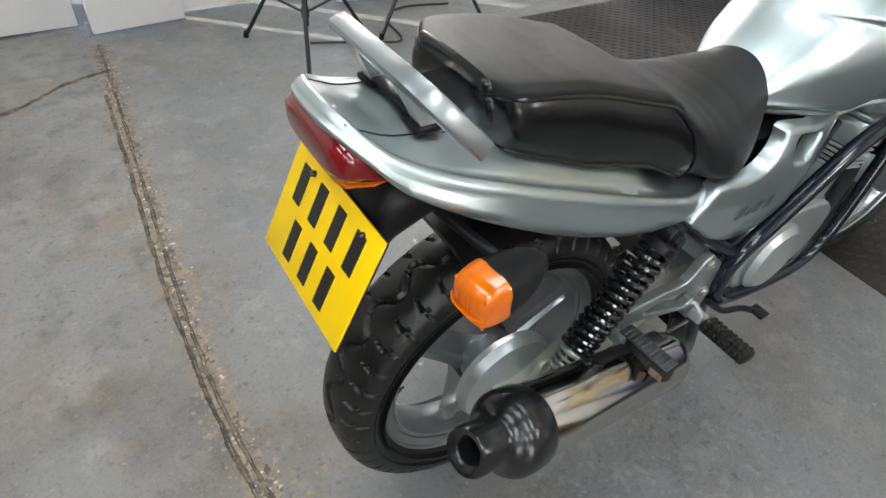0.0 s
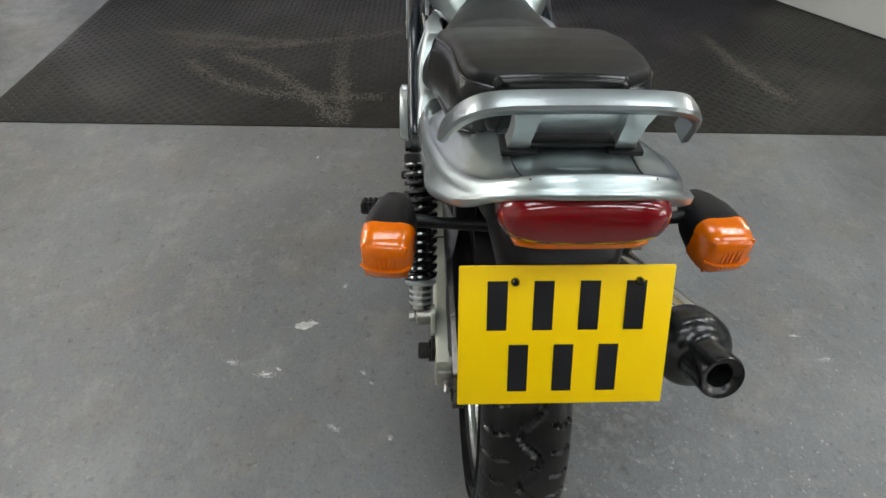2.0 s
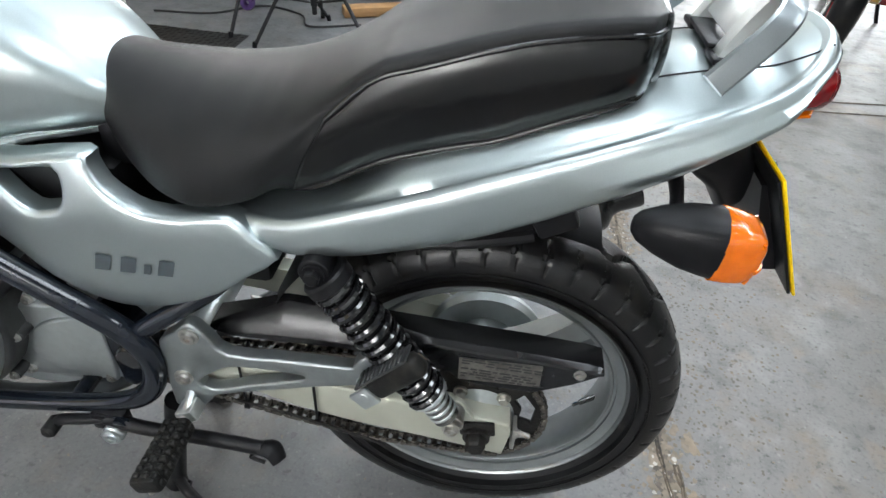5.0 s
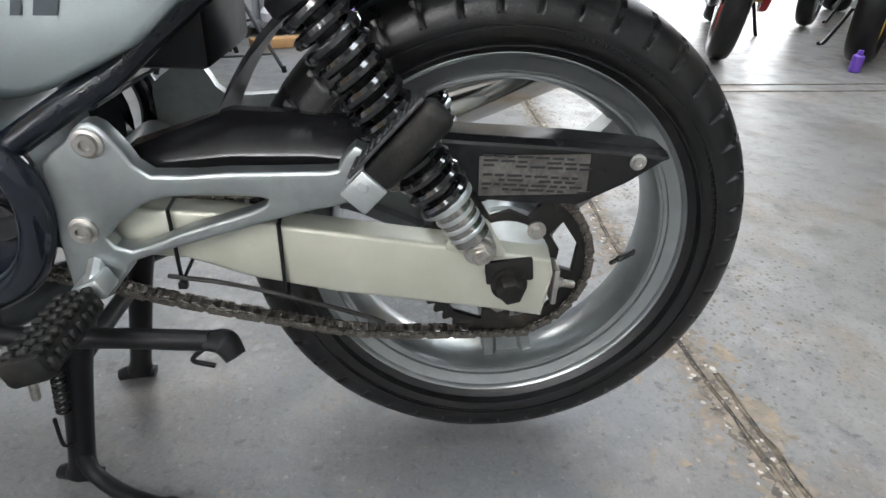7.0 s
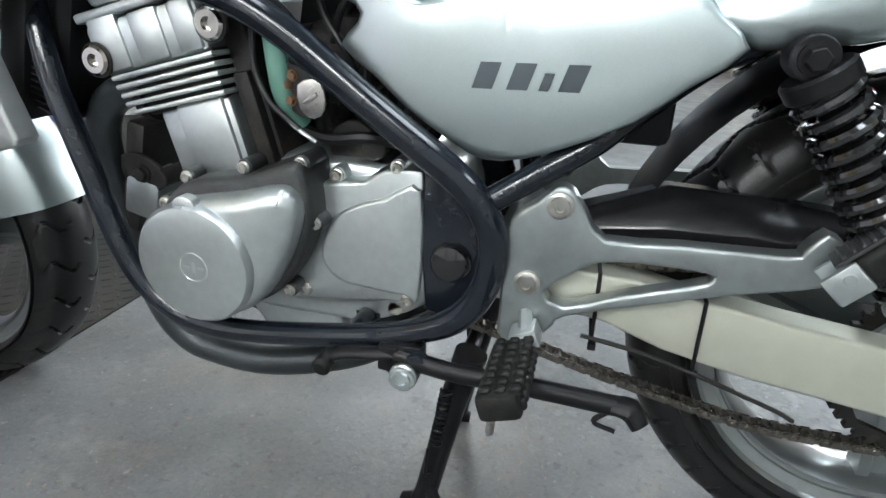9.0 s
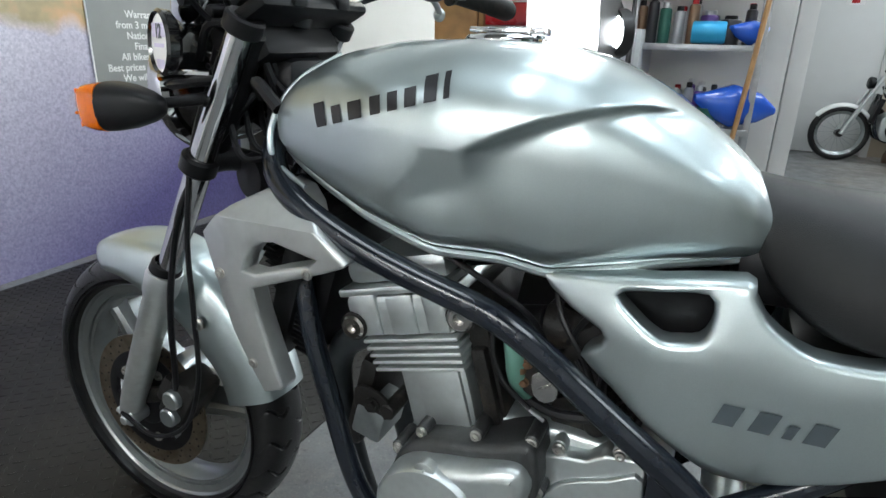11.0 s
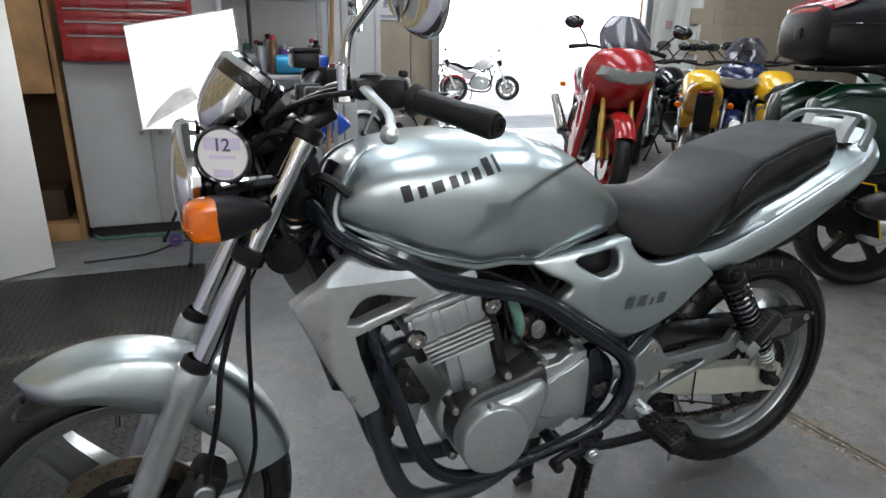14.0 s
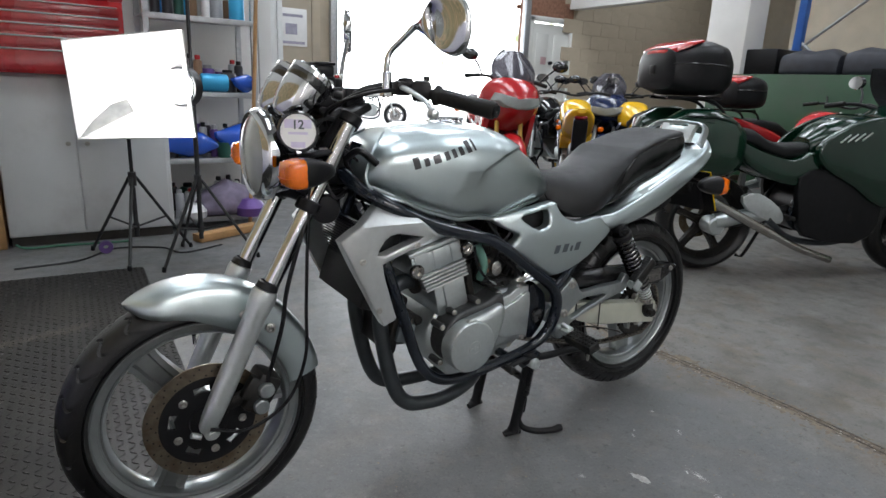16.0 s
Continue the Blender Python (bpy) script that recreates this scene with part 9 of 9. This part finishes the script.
    z0 = 0.12 if style == "tourer" else 0.0
    part("fuel_tank", skin([ring_of(x, w_, zt, zb, 2.6, 3.5, 0.45, 32) for x, w_, zt, zb in ((1.04, 0.06, 0.88, 0.8), (1.0, 0.12, 0.95, 0.76), (0.9, 0.16, 0.99, 0.73), (0.76, 0.165, 0.99, 0.72), (0.64, 0.14, 0.93, 0.72), (0.56, 0.09, 0.85, 0.74))] if not thin else [ring_of(x, w_, zt, zb, 2.2, 2.5, 0.45, 28) for x, w_, zt, zb in ((0.95, 0.05, 0.9, 0.8), (0.88, 0.1, 0.92, 0.74), (0.7, 0.1, 0.88, 0.72), (0.58, 0.05, 0.8, 0.73))]), WHT if thin else body, e)
    part("seat", skin([ring_of(x, w_, zt, zb, 3, 4, 0.5, 28) for x, w_, zt, zb in ((0.58, 0.07, 0.82, 0.76), (0.5, 0.12, 0.81, 0.73), (0.36, 0.14, 0.81, 0.72), (0.26, 0.14, 0.84, 0.75), (0.18, 0.13, 0.89, 0.79), (0.0, 0.12, 0.91, 0.83), (-0.1, 0.08, 0.9, 0.85))]), VINYL, e)
    part("tail_cowl", skin([ring_of(x, w_, zt, zb, 2.6, 2.6, 0.6, 28) for x, w_, zt, zb in ((0.45, 0.1, 0.72, 0.62), (0.3, 0.15, 0.76, 0.6), (0.1, 0.15, 0.84, 0.68), (-0.1, 0.13, 0.89, 0.77), (-0.22, 0.09, 0.92, 0.84), (-0.28, 0.04, 0.92, 0.88))]), tail, e)
    part("tail_light", skin([ring_of(x, w_, zt, zb, 2.6, 2.6, 0.5, 20) for x, w_, zt, zb in ((-0.2, 0.06, 0.85, 0.8), (-0.27, 0.06, 0.86, 0.82), (-0.29, 0.03, 0.85, 0.83))]), REDLENS, e)
    part("rear_mudguard", box((-0.22, 0, 0.68), (0.03, 0.13, 0.3), 0.01, (0, -20, 0)), BLACK, e)
    part("radiator", box((1.0, 0, 0.6), (0.04, 0.3, 0.28), 0.006, (0, -14, 0)), BLACK, e)
    if style == "trials":
        part("exhaust", tube([(0.9, -0.05, 0.6), (0.98, -0.1, 0.5), (0.85, -0.14, 0.4), (0.5, -0.15, 0.55), (0.1, -0.14, 0.68), (-0.1, -0.13, 0.72)], 0.022, 12), GRIME, e)
        part("tank_stripe", skin([ring_of(x, w_, zt, zb, 2.2, 2.5, 0.45, 28) for x, w_, zt, zb in ((0.9, 0.099, 0.89, 0.8), (0.8, 0.105, 0.88, 0.78), (0.66, 0.096, 0.85, 0.76))]), RED, e)
        part("side_panel", box((0.4, 0, 0.66), (0.24, 0.2, 0.13), 0.03), WHT, e)
        part("headlight", lathe([(0, -0.05), (0.06, -0.03), (0.07, 0.02), (0.05, 0.04), (0, 0.045)], (head.x + 0.12, 0, 0.9), (1, 0, 0), 24), BLACK, e)
    else:
        up = 0.12 if style in ("sport", "naked") else 0.0
        if style != "tourer":
            part("muffler", cyl((0.3, -0.2, 0.36), (-0.2, -0.24, 0.48 + up), 0.052, 24, 0.01), STEEL, e)
        part("exhaust_header", tube([(0.95, -0.06, 0.5), (1.02, -0.08, 0.42), (0.98, -0.08, 0.26), (0.8, -0.08, 0.2), (0.5, -0.14, 0.24), (0.3, -0.2, 0.36)], 0.02, 12), PIPE, e)
        if style == "tourer":
            part("muffler", join(tube([(0.75, -0.2, 0.12), (0.5, -0.23, 0.2), (0.3, -0.25, 0.29)], 0.022, 14), cyl((0.32, -0.25, 0.28), (-0.3, -0.3, 0.56), 0.028, 20, 0.008)), STEEL, e)
            part("luggage_rack", join(*[tube([(0.02, s * 0.1, 0.88), (-0.1, s * 0.11, 1.03), (-0.4, s * 0.11, 1.05)], 0.01, 8) for s in (1, -1)], box((-0.22, 0, 1.055), (0.3, 0.26, 0.014), 0.004)), BLACK, e)
    part("side_stand", tube([(0.52, 0.14, 0.3), (0.48, 0.26, 0.02), (0.44, 0.29, 0.012)], 0.011, 8), BLACK, e)
    if style == "naked":
        part("headlight", lathe([(0, -0.1), (0.06, -0.08), (0.085, -0.02), (0.09, 0.01), (0.08, 0.03), (0, 0.045)], (head.x + 0.14, 0, 0.9), (1, 0, 0), 28), BLACK, e)
        part("side_panel", plate([(0.62, 0.7), (0.3, 0.68), (0.3, 0.56), (0.45, 0.5), (0.56, 0.56)], -0.15, 0.15, 0.01, smooth=3), tail, e)
        for s in (1, -1):
            part("trellis_tube", join(tube([(head.x, s * 0.1, 0.86), (0.85, s * 0.16, 0.66), (0.62, s * 0.16, 0.76)], 0.014, 8, smooth=False), tube([(0.85, s * 0.16, 0.66), (0.6, s * 0.15, 0.5), (0.55, s * 0.15, 0.66), (0.2, s * 0.13, 0.72)], 0.014, 8, smooth=False)), GALV, e)
    if style in ("sport", "tourer"):
        top = 1.2 if style == "sport" else 1.12
        part("front_fairing", skin([ring_of(x, w_, zt, zb, 2.3, 2.2, 0.55, 40) for x, w_, zt, zb in ((1.0, 0.24, 1.0, 0.62), (1.1, 0.26, 1.06, 0.62), (1.2, 0.245, 1.08, 0.66), (1.3, 0.2, 1.05, 0.72), (1.38, 0.14, 0.98, 0.77), (1.43, 0.07, 0.92, 0.81), (1.44, 0.03, 0.89, 0.84))]), body, e)
        hl_ = [(-0.19, -0.03), (-0.12, -0.07), (0, -0.09), (0.12, -0.07), (0.19, -0.03), (0.17, 0.03), (0.06, 0.02), (0, 0.0), (-0.06, 0.02), (-0.17, 0.03)]
        lens_ = skin([[V(xo, y * f, 0.9 + z * f) for y, z in hl_] for xo, f in ((1.28, 1.05), (1.41, 1.0), (1.45, 0.8), (1.462, 0.5))])
        part("headlight", lens_, CLEARL, e)
        sc_ = []
        for k in range(9):
            u = k / 8
            x, z, w_ = 1.3 - 0.2 * u, 1.02 + 0.26 * u, 0.16 + 0.04 * math.sin(math.pi * u) - 0.07 * u * u
            sc_.append([V(x - 0.09 * abs(q) ** 2, w_ * q, z) for q in [i / 6 - 1 for i in range(13)]] + [V(x - 0.09 * abs(q) ** 2 - 0.004, w_ * q, z) for q in [1 - i / 6 for i in range(13)]])
        part("windscreen", skin(sc_), SCREENM, e)
        for s in (1, -1):
            b = plate([(1.2, 0.9), (1.0, 0.92), (0.86, 0.8), (0.9, 0.6), (0.76, 0.42), (0.8, 0.24), (0.98, 0.22), (1.1, 0.4), (1.22, 0.62), (1.26, 0.78)] if style == "sport" else [(1.2, 0.94), (0.95, 1.0), (0.7, 0.93), (0.54, 0.8), (0.6, 0.68), (0.8, 0.58), (1.0, 0.46), (1.16, 0.48), (1.26, 0.62), (1.29, 0.78)], 0.17, 0.215, 0.02, [[(1.08, 0.66), (1.0, 0.62), (0.98, 0.5), (1.04, 0.48)]] if style == "sport" else [], smooth=3)
            part("side_fairing", b if s > 0 else mirror(b), body, e)
            if style == "tourer":
                part("vent_slats", join(*[box((0.68 + 0.045 * k, s * 0.217, 0.86 + 0.006 * k), (0.01, 0.004, 0.075), 0.001, (0, 50, 0)) for k in range(4)]), ALLOY, e)
                sp_ = plate([(0.06, 0.82), (0.2, 0.77), (0.42, 0.72), (0.54, 0.77), (0.6, 0.68), (0.5, 0.57), (0.3, 0.6), (0.12, 0.7)], 0.12, 0.175, 0.015, smooth=3)
                part("side_panel", sp_ if s > 0 else mirror(sp_), body, e)
    for fn in extra:
        fn(e)
    return e


def top_box(loc, rz, w, label, lidc):
    e = thing("top_box", label, "top box", loc, rz, "luggage boxes")
    sc = w / 0.5
    part("box_shell", skin([ring_of(x * sc, w_ * sc, zt * sc, zb * sc, 3.2, 4, 0.45, 36) for x, w_, zt, zb in ((-0.22, 0.16, 0.22, 0.06), (-0.2, 0.21, 0.26, 0.03), (-0.1, 0.25, 0.3, 0.0), (0.05, 0.25, 0.31, 0.0), (0.14, 0.22, 0.29, 0.01), (0.19, 0.17, 0.24, 0.04))]), BLACK, e)
    part("lid_trim", skin([ring_of(x * sc, w_ * sc, zt * sc, zb * sc, 3, 4, 0.4, 30) for x, w_, zt, zb in ((-0.214, 0.1, 0.238, 0.2), (-0.19, 0.19, 0.27, 0.225), (-0.12, 0.22, 0.3, 0.255), (-0.02, 0.17, 0.314, 0.29))]), lidc, e)
    for s in (1, -1):
        part("lid_seam", tube([(-0.21 * sc, s * 0.2 * sc, 0.17 * sc), (-0.1 * sc, s * 0.252 * sc, 0.175 * sc), (0.1 * sc, s * 0.245 * sc, 0.17 * sc)], 0.004, 6), GLOSSBLACK, e)
    part("lock", box((-0.222 * sc, 0, 0.14 * sc), (0.012, 0.06, 0.05), 0.004), GRIME, e)
    return e


def panniers(e):
    for s in (1, -1):
        pn_ = part("pannier", skin([ring_of(x, w_, zt, zb, 3, 3, 0.55, 36) for x, w_, zt, zb in ((-0.44, 0.05, 0.86, 0.68), (-0.42, 0.09, 0.93, 0.63), (-0.32, 0.115, 0.99, 0.6), (-0.18, 0.12, 1.0, 0.59), (-0.06, 0.115, 0.96, 0.61), (0.02, 0.09, 0.9, 0.65), (0.05, 0.05, 0.84, 0.7))]), GREENB, e, "dark green side pannier")
        pn_.matrix_basis = pose(0, s * 0.2, 0)
        part("pannier_rib", join(*[tube([(-0.36 + 0.012 * k, s * 0.09, 0.955 - 0.03 * k), (-0.2, s * 0.108, 0.955 - 0.034 * k), (-0.04 - 0.012 * k, s * 0.095, 0.925 - 0.034 * k)], 0.004, 6, 4) for k in range(3)]), GLOSSBLACK, pn_)
        hg_ = plate([(0.12, 0.5), (0.16, 0.42), (0.34, 0.34), (0.4, 0.36), (0.36, 0.44), (0.22, 0.52)], 0.17, 0.2, 0.006, smooth=2)
        part("footrest_hanger", hg_ if s > 0 else mirror(hg_), ALLOY, e)
        sh_ = plate([(0.46, 0.62), (0.5, 0.4), (0.56, 0.26), (0.9, 0.22), (1.04, 0.34), (1.0, 0.56), (0.8, 0.62), (0.62, 0.68)], 0.15, 0.19, 0.012, smooth=2)
        part("engine_shield", sh_ if s > 0 else mirror(sh_), BLACK, e, "dark plastic engine shield")
    part("swingarm_casting", join(cyl((0.0, -0.17, 0.305), (0.0, -0.05, 0.305), 0.055, 28, 0.01), tube([(0.0, -0.13, 0.33), (0.16, -0.15, 0.37), (0.34, -0.14, 0.4)], [0.05, 0.042, 0.05], 16)), CAST, e)


def rack(e):
    part("luggage_rack", join(*[tube([(0.0, s * 0.08, 0.88), (-0.08, s * 0.09, 0.96), (-0.32, s * 0.09, 0.97)], 0.009, 8) for s in (1, -1)], box((-0.19, 0, 0.974), (0.24, 0.2, 0.012), 0.004)), BLACK, e)


sport = parked_bike("red sports touring motorcycle with fairing and smoked screen", (-2.28, -4.18, 0), 66, RED, "sport", REDWHEEL, lean=-5, size=1.09)
green = parked_bike("dark green touring motorcycle with side panniers", (-1.75, -0.86, 0), 153, GREENB, "tourer", GRIME, extra=(panniers,))
top_box((-1.57, -1.0, 1.064), 158, 0.5, "black top box with red lid trim on the green tourer", RED)
parked_bike("red motorcycle with a black seat behind the tourer", (-3.32, -1.58, 0), 166, RED, "naked", extra=(rack,))
top_box((-3.14, -1.63, 0.985), 166, 0.42, "small black top box with a red lid", RED)
parked_bike("yellow naked motorcycle with a grey trellis frame", (-2.52, -2.78, 0), -132, YEL, "naked", GOLD)
parked_bike("yellow and white naked motorcycle", (-3.2, -2.52, 0), -128, YEL, "naked")
parked_bike("dark blue touring motorcycle with a screen", (-4.5, -4.2, 0), 40, BLU, "tourer")
parked_bike("black motorcycle near the side door", (-3.9, -5.2, 0), 50, GLOSSBLACK, "naked")
parked_bike("black naked motorcycle behind the yellow ones", (-3.35, -3.75, 0), -112, GLOSSBLACK, "naked", GOLD)
parked_bike("blue and black naked motorcycle in the row", (-3.95, -3.2, 0), -118, BLU, "naked")
parked_bike("black and red motorcycle by the green partition", (-3.9, -0.75, 0), 160, GLOSSBLACK, "naked", tail=RED)
parked_bike("white and red trials motorcycle with wire wheels", (-1.38, -5.6, 0), 4, WHT, "trials", size=0.74)
# in the yard
parked_bike("red motorcycle parked in the sunlit yard", (-3.2, -13.2, -0.01), 160, RED, "naked", group="motorcycles in the yard")
parked_bike("pale motorcycle parked in the sunlit yard", (-4.8, -13.6, -0.01), 150, WHT, "naked", group="motorcycles in the yard")
solo("purple_bottle", join(cyl((0, 0, 0), (0, 0, 0.09), 0.03, 16, 0.006), cyl((0, 0, 0.09), (0, 0, 0.115), 0.014, 12)), pbr("purple_bottle", (0.16, 0.07, 0.45), 0.35), "small purple bottle on the floor", "bottle", (-2.32, -2.52, 0))
solo("bin_bag", skin([ring_of(x, w, zt, 0, 2.2, 3, 0.4, 20) for x, w, zt in ((-0.2, 0.05, 0.08), (-0.15, 0.14, 0.2), (0.0, 0.17, 0.26), (0.14, 0.13, 0.2), (0.2, 0.04, 0.08))]), pbr("brown_sack", (0.12, 0.08, 0.05), 0.7, 0, 0.3, 12, 0.6, 25), "brown sack on the floor behind the trials bike", "sack", (-1.0, -5.6, 0))

# glowing sheet added as the distance beyond the yard, also lighting the doorway
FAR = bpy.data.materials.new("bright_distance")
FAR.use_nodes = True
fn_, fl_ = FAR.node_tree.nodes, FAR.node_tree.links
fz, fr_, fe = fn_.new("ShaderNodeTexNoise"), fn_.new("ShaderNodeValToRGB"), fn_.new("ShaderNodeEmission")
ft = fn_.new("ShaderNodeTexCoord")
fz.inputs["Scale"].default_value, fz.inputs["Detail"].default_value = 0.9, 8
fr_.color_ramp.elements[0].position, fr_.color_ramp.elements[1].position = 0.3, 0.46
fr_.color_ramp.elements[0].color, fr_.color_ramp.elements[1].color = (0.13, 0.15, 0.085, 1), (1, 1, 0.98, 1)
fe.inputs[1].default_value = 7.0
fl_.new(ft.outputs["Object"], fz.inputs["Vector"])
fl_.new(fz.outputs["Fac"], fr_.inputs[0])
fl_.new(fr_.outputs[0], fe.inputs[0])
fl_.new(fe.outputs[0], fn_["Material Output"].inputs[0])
solo("backdrop", box((-4, -27, 5), (60, 0.2, 10.1), 0), FAR, "glowing sheet of pale sky and trees beyond the yard", "backdrop", kind="structure")
